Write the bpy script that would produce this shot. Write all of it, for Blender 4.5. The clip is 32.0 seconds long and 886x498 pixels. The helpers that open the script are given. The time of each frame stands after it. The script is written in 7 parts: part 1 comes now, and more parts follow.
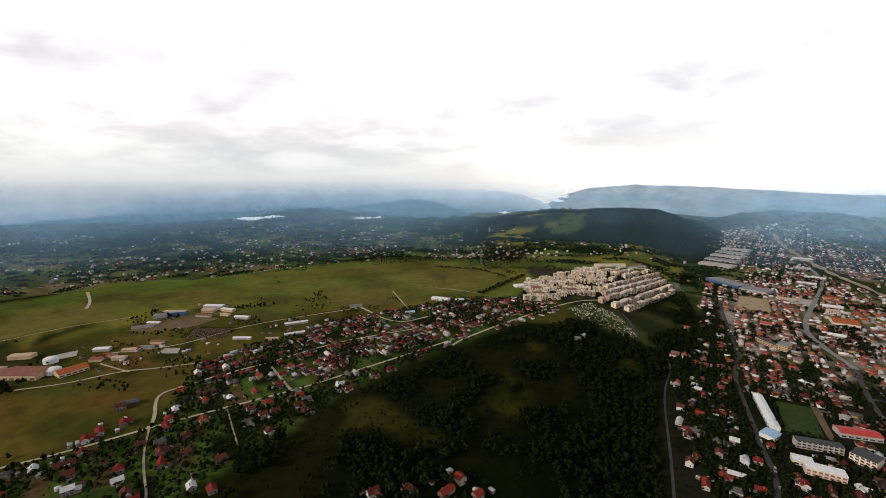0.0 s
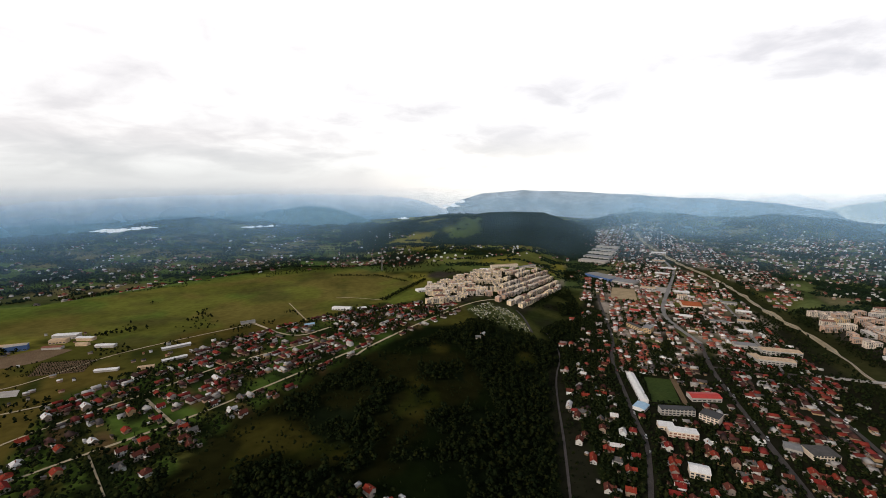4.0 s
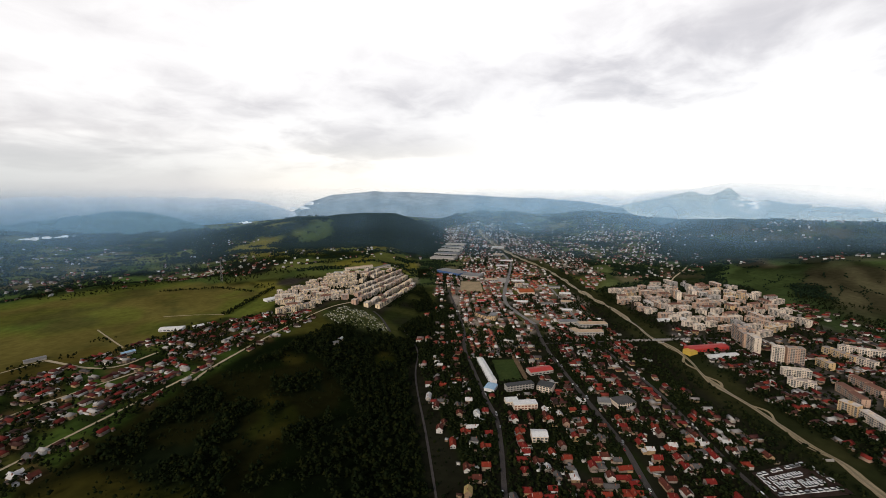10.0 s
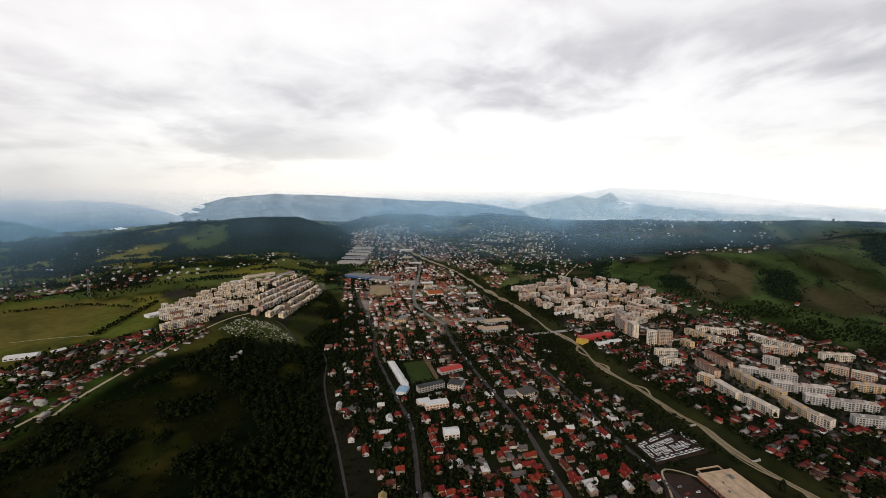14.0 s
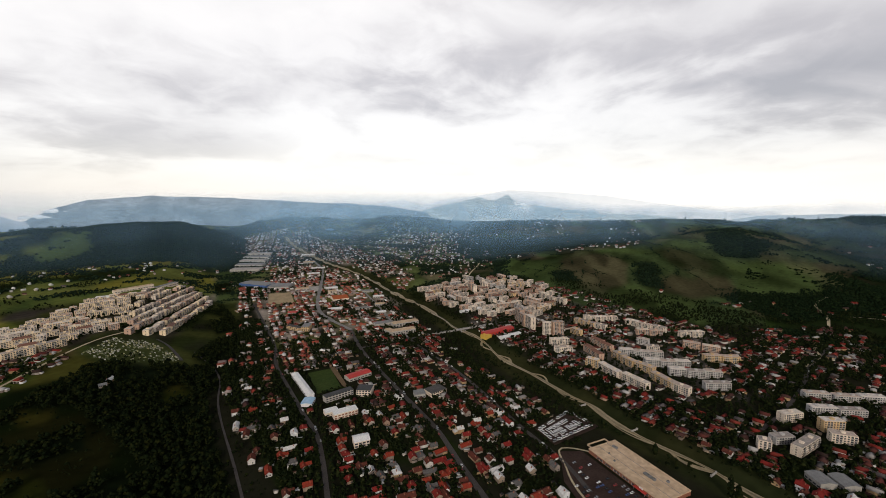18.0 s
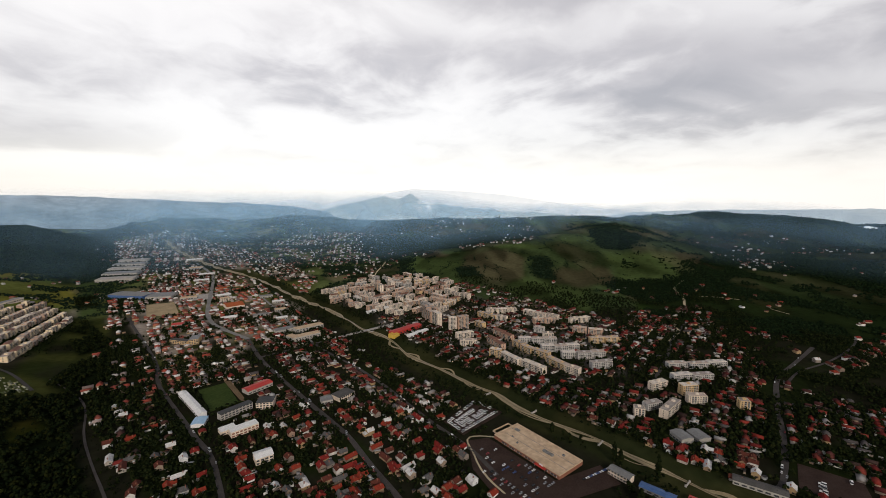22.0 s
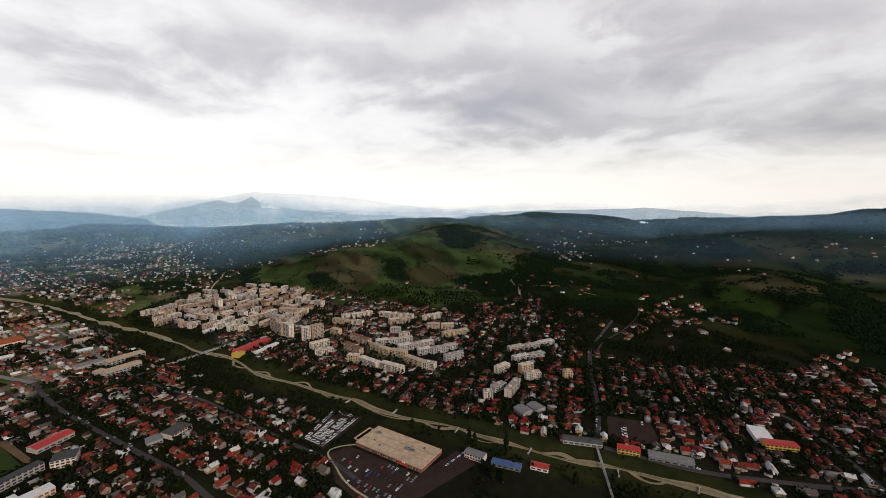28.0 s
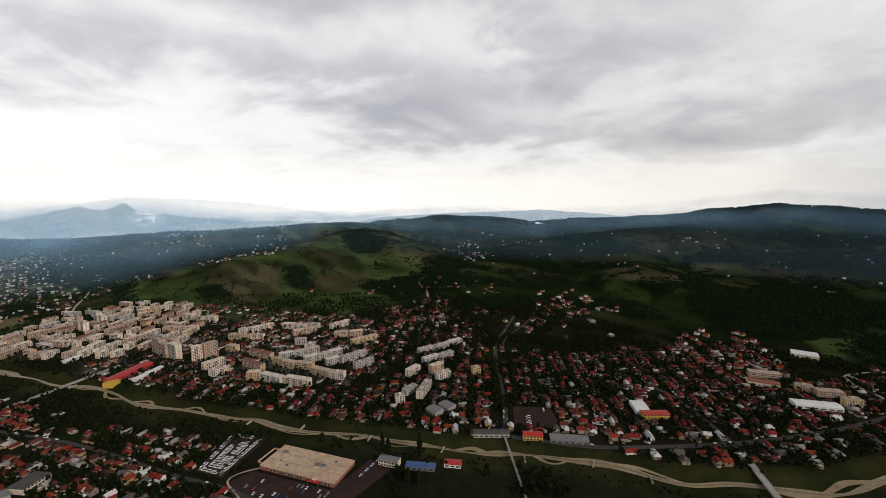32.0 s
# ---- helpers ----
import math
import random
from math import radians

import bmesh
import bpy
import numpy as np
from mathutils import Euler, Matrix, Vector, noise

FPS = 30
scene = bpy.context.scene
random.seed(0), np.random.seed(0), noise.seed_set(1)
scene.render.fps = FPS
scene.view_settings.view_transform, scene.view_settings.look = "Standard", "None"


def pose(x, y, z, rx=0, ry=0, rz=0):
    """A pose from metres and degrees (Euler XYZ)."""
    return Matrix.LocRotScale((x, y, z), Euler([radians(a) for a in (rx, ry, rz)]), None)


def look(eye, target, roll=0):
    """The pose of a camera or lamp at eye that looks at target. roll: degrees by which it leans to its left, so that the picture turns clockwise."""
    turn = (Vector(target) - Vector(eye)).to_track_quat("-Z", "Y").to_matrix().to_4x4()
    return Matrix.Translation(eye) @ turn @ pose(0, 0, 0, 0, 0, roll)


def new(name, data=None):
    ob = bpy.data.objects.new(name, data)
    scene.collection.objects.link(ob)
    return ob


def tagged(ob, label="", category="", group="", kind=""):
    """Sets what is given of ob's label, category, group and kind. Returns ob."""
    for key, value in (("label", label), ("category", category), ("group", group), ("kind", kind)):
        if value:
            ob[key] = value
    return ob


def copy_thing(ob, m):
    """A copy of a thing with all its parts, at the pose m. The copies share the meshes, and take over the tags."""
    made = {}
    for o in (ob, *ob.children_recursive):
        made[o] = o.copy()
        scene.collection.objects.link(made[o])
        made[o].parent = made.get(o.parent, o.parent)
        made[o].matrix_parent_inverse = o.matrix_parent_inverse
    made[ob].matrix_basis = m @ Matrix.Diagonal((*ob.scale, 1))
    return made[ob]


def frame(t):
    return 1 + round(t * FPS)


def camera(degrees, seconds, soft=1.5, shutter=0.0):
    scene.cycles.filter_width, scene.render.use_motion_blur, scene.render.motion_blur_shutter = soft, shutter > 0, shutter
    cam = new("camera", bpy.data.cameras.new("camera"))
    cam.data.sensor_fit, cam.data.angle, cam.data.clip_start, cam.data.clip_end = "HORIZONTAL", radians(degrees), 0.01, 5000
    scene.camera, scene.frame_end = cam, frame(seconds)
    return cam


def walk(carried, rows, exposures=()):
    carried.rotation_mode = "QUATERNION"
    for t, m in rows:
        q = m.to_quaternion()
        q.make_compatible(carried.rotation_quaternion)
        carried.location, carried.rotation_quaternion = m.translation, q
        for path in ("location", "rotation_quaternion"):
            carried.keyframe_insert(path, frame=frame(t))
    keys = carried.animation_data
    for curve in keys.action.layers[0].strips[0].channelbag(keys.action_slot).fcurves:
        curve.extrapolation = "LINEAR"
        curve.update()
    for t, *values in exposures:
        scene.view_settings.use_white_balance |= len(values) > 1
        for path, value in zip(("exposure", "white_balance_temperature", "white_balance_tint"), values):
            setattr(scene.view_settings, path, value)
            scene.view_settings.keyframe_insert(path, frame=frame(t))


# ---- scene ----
# seconds, azimuth to the right, tilt, lean
PATH = [
    (0, -0.00, -8.66, -0.13), (0.5, 1.77, -8.24, -0.14), (1, 3.49, -8.11, -0.11), (1.5, 5.26, -8.44, -0.11), (2, 7.01, -8.33, -0.10), (2.5, 8.79, -8.19, -0.13),
    (3, 10.51, -8.19, -0.21), (3.5, 12.00, -7.91, -0.26), (5.5, 18.85, -8.47, -0.51), (6, 20.59, -8.31, -0.41), (6.5, 22.28, -8.35, -0.45), (7, 23.94, -8.19, -0.33),
    (7.5, 25.44, -8.24, -0.36), (8, 27.14, -7.85, -0.44), (8.5, 28.67, -7.81, -0.52), (9, 30.20, -7.81, -0.51), (9.5, 31.70, -7.67, -0.56), (10, 33.41, -7.91, -0.50),
    (10.5, 34.96, -7.85, -0.46), (11, 36.53, -7.98, -0.33), (11.5, 38.11, -7.85, -0.21), (12, 39.85, -7.84, -0.27), (12.5, 41.59, -7.59, -0.28), (13, 42.85, -7.60, -0.23),
    (13.5, 44.28, -7.57, -0.23), (14, 45.91, -7.57, -0.19), (14.5, 47.48, -7.61, -0.09), (16.5, 54.09, -7.38, -0.08), (17, 55.60, -7.33, -0.09), (17.5, 57.29, -7.36, -0.16),
    (18, 58.84, -7.33, -0.14), (18.5, 60.40, -7.24, -0.19), (19, 61.93, -7.19, -0.21), (19.5, 63.42, -7.53, -0.11), (20, 65.08, -7.48, -0.13), (20.5, 66.94, -7.55, -0.11),
    (21, 68.42, -7.57, -0.08), (21.5, 70.11, -7.51, -0.07), (22, 71.76, -7.52, -0.06), (22.5, 73.34, -7.50, -0.04), (23, 74.88, -7.47, -0.09), (23.5, 76.47, -7.39, -0.13),
    (24, 78.21, -7.29, -0.17), (24.5, 80.02, -7.45, -0.16), (25, 81.59, -7.49, -0.19), (25.5, 83.21, -7.45, -0.12), (27.5, 89.98, -7.22, -0.17), (28, 91.72, -7.14, -0.19),
    (28.5, 93.35, -7.01, -0.22), (29, 94.90, -7.07, -0.25), (29.5, 96.41, -6.87, -0.36), (30, 98.03, -6.82, -0.34), (30.5, 99.66, -6.82, -0.38), (31, 101.21, -6.70, -0.58),
    (31.5, 102.81, -6.76, -0.67), (32, 104.43, -6.73, -0.61),
]

cam = camera(92.92, 32.0, soft=0.6)
walk(cam, [(t, pose(0, 0, 288.0, 90 + tilt, 0, -az) @ pose(0, 0, 0, 0, 0, lean)) for t, az, tilt, lean in PATH],
     exposures=[(0.0, 0.26, 6700, 12.0), (7.0, 0.17, 6700, 12.0), (13.0, -0.03, 6700, 12.0), (23.0, -0.08, 6700, 12.0), (32.0, -0.10, 6700, 12.0)])

# ---- sky, sun ----
SUN_AZ, SUN_EL = 242.0, 28.0
GLOW_AZ = 78.0                    # the brightest stretch of the horizon
world = bpy.data.worlds.new("overcast_sky")
scene.world = world
world.use_nodes = True
wn, wl = world.node_tree.nodes, world.node_tree.links
wn.clear()


def wnode(kind, **values):
    n = wn.new(kind)
    for key, value in values.items():
        n.inputs[key].default_value = value
    return n


def wmath(op, a, b=None, c=None):
    n = wn.new("ShaderNodeMath")
    n.operation = op
    for k, v in enumerate((a, b, c)):
        if v is None:
            continue
        if isinstance(v, (int, float)):
            n.inputs[k].default_value = v
        else:
            wl.new(v, n.inputs[k])
    return n.outputs[0]


def wramp(v, stops):
    n = wn.new("ShaderNodeValToRGB")
    n.color_ramp.elements[0].position, n.color_ramp.elements[0].color = stops[0][0], (*stops[0][1], 1)
    n.color_ramp.elements[1].position, n.color_ramp.elements[1].color = stops[-1][0], (*stops[-1][1], 1)
    for p, c in stops[1:-1]:
        n.color_ramp.elements.new(p).color = (*c, 1)
    wl.new(v, n.inputs[0])
    return n.outputs[0]


def wmix(kind, fac, a, b):
    n = wn.new("ShaderNodeMix")
    n.data_type, n.blend_type = "RGBA", kind
    if isinstance(fac, (int, float)):
        n.inputs[0].default_value = fac
    else:
        wl.new(fac, n.inputs[0])
    for k, v in ((6, a), (7, b)):
        if isinstance(v, tuple):
            n.inputs[k].default_value = (*v, 1)
        else:
            wl.new(v, n.inputs[k])
    return n.outputs[2]


where = wn.new("ShaderNodeTexCoord").outputs["Generated"]
axis = wn.new("ShaderNodeSeparateXYZ")
wl.new(where, axis.inputs[0])
up = wmath("MAXIMUM", axis.outputs[2], 0.0)
flat = wmath("ADD", up, 0.22)
layer = wn.new("ShaderNodeCombineXYZ")          # the cloud deck, as a sheet overhead
wl.new(wmath("DIVIDE", axis.outputs[0], flat), layer.inputs[0])
wl.new(wmath("DIVIDE", axis.outputs[1], flat), layer.inputs[1])
big = wnode("ShaderNodeTexNoise", Scale=1.15, Detail=7.0, Roughness=0.50, Distortion=0.55)
wl.new(layer.outputs[0], big.inputs["Vector"])
small = wnode("ShaderNodeTexNoise", Scale=3.6, Detail=6.0, Roughness=0.55, Distortion=0.4)
wl.new(layer.outputs[0], small.inputs["Vector"])
sx, sy = math.sin(radians(SUN_AZ)), math.cos(radians(SUN_AZ))
gx_, gy_ = math.sin(radians(GLOW_AZ)), math.cos(radians(GLOW_AZ))
ahead = wmath("ADD", wmath("MULTIPLY", axis.outputs[0], gx_), wmath("MULTIPLY", axis.outputs[1], gy_))
thick = wmath("ADD", wmath("MULTIPLY", big.outputs[0], 0.66), wmath("MULTIPLY", small.outputs[0], 0.34))
# bearing and height in the sky, in degrees, ruffled so that the banks of cloud have ragged edges
ruffle = wmath("MULTIPLY", wmath("SUBTRACT", small.outputs[0], 0.5), 26.0)
sway = wmath("MULTIPLY", wmath("SUBTRACT", big.outputs[0], 0.5), 16.0)
bearing_ = wmath("ADD", wmath("MULTIPLY", wmath("ARCTAN2", axis.outputs[0], axis.outputs[1]), 57.2958), ruffle)
height_ = wmath("ADD", wmath("MULTIPLY", wmath("ARCSINE", axis.outputs[2]), 57.2958), sway)
# heavier banks of cloud and clearer gaps: bearing, height, half-width, half-height, weight
for az_c, el_c, half_w, half_h, weight in ((64, 16, 15, 3.6, 0.16), (84, 15, 13, 3.0, 0.14), (101, 14, 12, 4.0, 0.15), (72, 25, 30, 4, 0.08), (112, 8.5, 14, 2.6, 0.12), (96, 21, 6, 2.6, -0.10), (76, 20, 7, 2, -0.07), (118, 12, 7, 2, -0.08), (124, 16, 14, 5, 0.13), (140, 8, 16, 4, 0.13), (27, 5.4, 11, 2.4, 0.17), (16, 10, 14, 3.0, 0.08), (34, 13, 10, 2.4, 0.07), (-8, 7, 16, 2.2, 0.06),
                                          (-26, 5, 26, 3.2, 0.13), (-42, 13, 18, 4, 0.09), (-18, 15, 18, 3, 0.04), (0, 22, 34, 12, -0.05), (88, 8.5, 20, 2.2, -0.10), (55, 8, 22, 4, -0.10), (108, 20, 5, 3.5, -0.14), (130, 12.5, 9, 2, -0.12), (42, 22, 16, 5, -0.05)):
    du, dv = wmath("MULTIPLY", wmath("SUBTRACT", bearing_, float(az_c)), 1 / half_w), wmath("MULTIPLY", wmath("SUBTRACT", height_, float(el_c)), 1 / half_h)
    near_c = wmath("POWER", 2.71828, wmath("MULTIPLY", wmath("ADD", wmath("MULTIPLY", du, du), wmath("MULTIPLY", dv, dv)), -1.0))
    thick = wmath("ADD", thick, wmath("MULTIPLY", near_c, weight))
deck = wramp(thick, [(0.36, (0.985, 0.98, 0.97)), (0.46, (0.925, 0.92, 0.915)), (0.54, (0.82, 0.81, 0.81)), (0.64, (0.65, 0.635, 0.645)), (0.80, (0.48, 0.475, 0.495))])
# sky above the view, unseen, darkened and blued to dim light on the ground
overhead = wramp(up, [(0.40, (1, 1, 1)), (0.54, (0.22, 0.24, 0.28)), (1.0, (0.115, 0.13, 0.175))])
deck = wmix("MULTIPLY", 1.0, deck, overhead)
south = wmath("SUBTRACT", wmath("MULTIPLY", axis.outputs[0], 0.55), wmath("MULTIPLY", axis.outputs[1], 0.84))
heavy = wramp(south, [(-0.0, (1, 1, 1)), (0.30, (0.96, 0.96, 0.96)), (0.75, (0.86, 0.86, 0.87))])      # heavier cloud to the south-east
deck = wmix("MULTIPLY", 1.0, deck, heavy)
low = wramp(up, [(0.0, (1, 1, 1)), (0.035, (0.75, 0.75, 0.75)), (0.11, (0, 0, 0))])
glow = wramp(ahead, [(0.0, (0.50, 0.54, 0.58)), (0.25, (0.60, 0.62, 0.65)), (0.48, (0.90, 0.885, 0.85)), (1.0, (1.10, 1.09, 1.06))])
sky_col = wmix("MIX", low, deck, glow)
nishita = wn.new("ShaderNodeTexSky")
nishita.sky_type, nishita.sun_disc = "NISHITA", False
nishita.sun_elevation, nishita.sun_rotation = radians(SUN_EL), radians(SUN_AZ)
blue = wmix("MULTIPLY", 1.0, nishita.outputs[0], (0.06, 0.06, 0.06))
both = wmix("ADD", 0.35, sky_col, blue)
back = wnode("ShaderNodeBackground", Strength=1.0)
wl.new(both, back.inputs[0])
wl.new(back.outputs[0], wn.new("ShaderNodeOutputWorld").inputs[0])

sun = new("sun", bpy.data.lights.new("sun", "SUN"))
sun.data.energy, sun.data.angle, sun.data.color = 1.8, radians(12), (1.0, 0.91, 0.79)
sun.matrix_world = look((0, 0, 900), (-900 * sx / math.tan(radians(SUN_EL)), -900 * sy / math.tan(radians(SUN_EL)), 0))

# ---- materials ----
def material(name, rough=0.8, metal=0.0):
    m = bpy.data.materials.new(name)
    m.use_nodes = True
    b = m.node_tree.nodes["Principled BSDF"]
    b.inputs["Roughness"].default_value, b.inputs["Metallic"].default_value = rough, metal
    b.inputs["Specular IOR Level"].default_value = 0.04 if rough > 0.7 else 0.25
    return m, m.node_tree.nodes, m.node_tree.links, b


def mixed(nodes, links, kind, fac, a, b):
    n = nodes.new("ShaderNodeMix")
    n.data_type, n.blend_type = "RGBA", kind
    if isinstance(fac, (int, float)):
        n.inputs[0].default_value = fac
    else:
        links.new(fac, n.inputs[0])
    for k, v in ((6, a), (7, b)):
        if isinstance(v, tuple):
            n.inputs[k].default_value = (*v[:3], 1)
        else:
            links.new(v, n.inputs[k])
    return n.outputs[2]


def speckle(nodes, links, scale, detail=4.0, stops=((0.3, 0.0), (0.7, 1.0)), space="Object"):
    tex, n, ramp = nodes.new("ShaderNodeTexCoord"), nodes.new("ShaderNodeTexNoise"), nodes.new("ShaderNodeValToRGB")
    n.inputs["Scale"].default_value, n.inputs["Detail"].default_value = scale, detail
    links.new(tex.outputs[space], n.inputs["Vector"])
    for e, (p, v) in zip(ramp.color_ramp.elements, stops):
        e.position, e.color = p, (v, v, v, 1)
    links.new(n.outputs[0], ramp.inputs[0])
    return ramp.outputs[0]


def relief(nodes, links, b, height, strength, distance):
    bump = nodes.new("ShaderNodeBump")
    bump.inputs["Strength"].default_value, bump.inputs["Distance"].default_value = strength, distance
    links.new(height, bump.inputs["Height"])
    links.new(bump.outputs[0], b.inputs["Normal"])


def plain(name, a, b, scale, rough=0.8, metal=0.0, fine=None, bump=0.0):
    """Two tones in patches, with a finer grain over them."""
    m, nodes, links, p = material(name, rough, metal)
    c = mixed(nodes, links, "MIX", speckle(nodes, links, scale), a, b)
    f = speckle(nodes, links, fine or scale * 9, 5.0, ((0.25, 0.72), (0.75, 1.18)))
    links.new(mixed(nodes, links, "MULTIPLY", 1.0, c, f), p.inputs["Base Color"])
    if bump:
        relief(nodes, links, p, f, 0.6, bump)
    return m


def varied(name, tones, island=False, rough=0.8, scale=0.6, metal=0.0):
    """One of several tones for each object, or for each loose piece of a mesh, with weathering."""
    m, nodes, links, p = material(name, rough, metal)
    pick = nodes.new("ShaderNodeNewGeometry").outputs["Random Per Island"] if island else nodes.new("ShaderNodeObjectInfo").outputs["Random"]
    ramp = nodes.new("ShaderNodeValToRGB")
    ramp.color_ramp.interpolation = "CONSTANT"
    for k, tone in enumerate(tones):
        e = ramp.color_ramp.elements[k] if k < 2 else ramp.color_ramp.elements.new(k / len(tones))
        e.position, e.color = k / len(tones), (*tone, 1)
    links.new(pick, ramp.inputs[0])
    f = speckle(nodes, links, scale, 5.0, ((0.28, 0.68), (0.72, 1.15)))
    links.new(mixed(nodes, links, "MULTIPLY", 1.0, ramp.outputs[0], f), p.inputs["Base Color"])
    return m


REDS = [(0.20, 0.030, 0.022), (0.13, 0.026, 0.021), (0.24, 0.040, 0.028), (0.10, 0.026, 0.023), (0.17, 0.028, 0.024), (0.075, 0.030, 0.027),
        (0.11, 0.036, 0.029), (0.08, 0.038, 0.033), (0.095, 0.083, 0.080), (0.20, 0.042, 0.030), (0.050, 0.032, 0.027), (0.30, 0.28, 0.265), (0.070, 0.034, 0.028), (0.45, 0.43, 0.41)]
WALLS = [(0.317, 0.244, 0.183), (0.415, 0.366, 0.317), (0.268, 0.183, 0.116), (0.39, 0.268, 0.146), (0.244, 0.201, 0.171), (0.70, 0.70, 0.69), (0.342, 0.232, 0.171), (0.60, 0.57, 0.53), (0.22, 0.171, 0.134)]
M_ROOFS = varied("far_tile_roofs", REDS, True, rough=0.85, scale=0.05)
M_WALL = varied("house_render", WALLS, rough=0.9, scale=0.4)
M_WALLS = varied("far_house_render", WALLS, True, rough=0.9, scale=0.05)
M_FLAT = varied("flat_roof_felt", [(0.62, 0.55, 0.47), (0.44, 0.38, 0.33), (0.64, 0.58, 0.52), (0.46, 0.38, 0.32), (0.34, 0.30, 0.27)], rough=0.95, scale=0.3)
M_STREET = plain("worn_concrete_street", (0.20, 0.19, 0.18), (0.26, 0.25, 0.235), 0.05, rough=0.9, fine=0.8)
M_SAND = plain("sandy_yard", (0.42, 0.32, 0.19), (0.30, 0.23, 0.14), 0.05, rough=0.95, fine=0.5)
# red, grey and white roofs, with the valley's haze glare lightened into the tones
VALLEY_HAZED = [(0.42, 0.37, 0.35), (0.34, 0.075, 0.05), (0.20, 0.15, 0.14), (0.24, 0.07, 0.05), (0.60, 0.56, 0.54), (0.20, 0.06, 0.045), (0.38, 0.13, 0.08), (0.30, 0.07, 0.05), (0.75, 0.72, 0.70), (0.18, 0.055, 0.042), (0.30, 0.24, 0.22), (0.26, 0.085, 0.06)]
M_VALLEY_HAZED = varied("hazed_tile_and_sheet_roofs", VALLEY_HAZED, True, rough=0.8, scale=0.05)
M_GLASS = plain("window_glass", (0.03, 0.035, 0.04), (0.06, 0.065, 0.07), 0.3, rough=0.15)
M_ASPHALT = plain("asphalt", (0.060, 0.053, 0.049), (0.082, 0.073, 0.068), 0.05, rough=0.9, fine=0.8)
M_GRAVEL = plain("gravel_road", (0.40, 0.33, 0.21), (0.48, 0.40, 0.27), 0.06, rough=0.95, fine=0.9)
M_CONC = plain("concrete", (0.33, 0.31, 0.28), (0.44, 0.41, 0.37), 0.15, rough=0.9)
M_WHITE = plain("white_sheet_metal", (0.68, 0.67, 0.65), (0.80, 0.79, 0.77), 0.2, rough=0.5)
M_RED = plain("red_sheet_metal", (0.42, 0.035, 0.03), (0.50, 0.05, 0.035), 0.2, rough=0.5)
M_BLUE = plain("blue_sheet_metal", (0.05, 0.10, 0.24), (0.07, 0.14, 0.30), 0.2, rough=0.5)
M_SKYBLUE = plain("pale_blue_sheet_metal", (0.28, 0.45, 0.60), (0.33, 0.50, 0.66), 0.2, rough=0.5)
M_YELLOW = plain("yellow_render", (0.55, 0.36, 0.06), (0.62, 0.42, 0.09), 0.2, rough=0.8)
M_CREAM = plain("cream_membrane", (0.50, 0.36, 0.235), (0.58, 0.43, 0.29), 0.05, rough=0.85, fine=0.22)
M_BRICK = plain("dull_red_panels", (0.22, 0.09, 0.06), (0.28, 0.12, 0.08), 0.2, rough=0.8)
M_GREY = plain("grey_sheet_metal", (0.16, 0.16, 0.155), (0.22, 0.215, 0.21), 0.2, rough=0.6)
M_DARK2 = plain("dark_felt_roof", (0.075, 0.072, 0.068), (0.105, 0.10, 0.095), 0.15, rough=0.9)
M_DARK = plain("dark_steel", (0.03, 0.03, 0.03), (0.05, 0.05, 0.05), 1.0, rough=0.6)
M_PITCH = plain("sports_turf", (0.030, 0.050, 0.012), (0.042, 0.062, 0.015), 0.03, rough=0.95)
M_TRACK = plain("trodden_earth", (0.13, 0.085, 0.05), (0.17, 0.12, 0.07), 0.06, rough=0.95)
M_BED = plain("river_gravel", (0.36, 0.29, 0.175), (0.25, 0.195, 0.11), 0.035, rough=0.9, fine=0.4)
M_WATER = plain("shallow_muddy_water", (0.19, 0.15, 0.080), (0.24, 0.19, 0.105), 0.04, rough=0.25)
M_TRUNK = plain("bark", (0.06, 0.045, 0.03), (0.09, 0.07, 0.05), 1.5, rough=0.95)


def foliage(name, tones, scale):
    m, nodes, links, p = material(name, 0.9)
    pick = nodes.new("ShaderNodeNewGeometry").outputs["Random Per Island"]
    ramp = nodes.new("ShaderNodeValToRGB")
    for k, tone in enumerate(tones):
        e = ramp.color_ramp.elements[k] if k < 2 else ramp.color_ramp.elements.new(k / (len(tones) - 1))
        e.position, e.color = k / (len(tones) - 1), (*tone, 1)
    links.new(pick, ramp.inputs[0])
    f = speckle(nodes, links, scale, 6.0, ((0.3, 0.6), (0.7, 1.25)))
    links.new(mixed(nodes, links, "MULTIPLY", 1.0, ramp.outputs[0], f), p.inputs["Base Color"])
    p.inputs["Specular IOR Level"].default_value = 0.0
    return m


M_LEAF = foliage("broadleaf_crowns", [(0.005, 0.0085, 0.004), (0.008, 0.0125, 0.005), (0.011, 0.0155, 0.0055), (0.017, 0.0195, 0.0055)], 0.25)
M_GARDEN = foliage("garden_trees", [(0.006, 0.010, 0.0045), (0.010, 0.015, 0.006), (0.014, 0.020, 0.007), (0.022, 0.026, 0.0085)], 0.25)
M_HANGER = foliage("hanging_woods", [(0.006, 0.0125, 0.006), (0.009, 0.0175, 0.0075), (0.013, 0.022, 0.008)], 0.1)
# hill woods: the blue of distant haze is mixed into the leaf tones
M_HAZED_WOOD = foliage("hazed_hill_woodland", [(0.008, 0.016, 0.010), (0.012, 0.022, 0.012), (0.018, 0.030, 0.014)], 0.05)

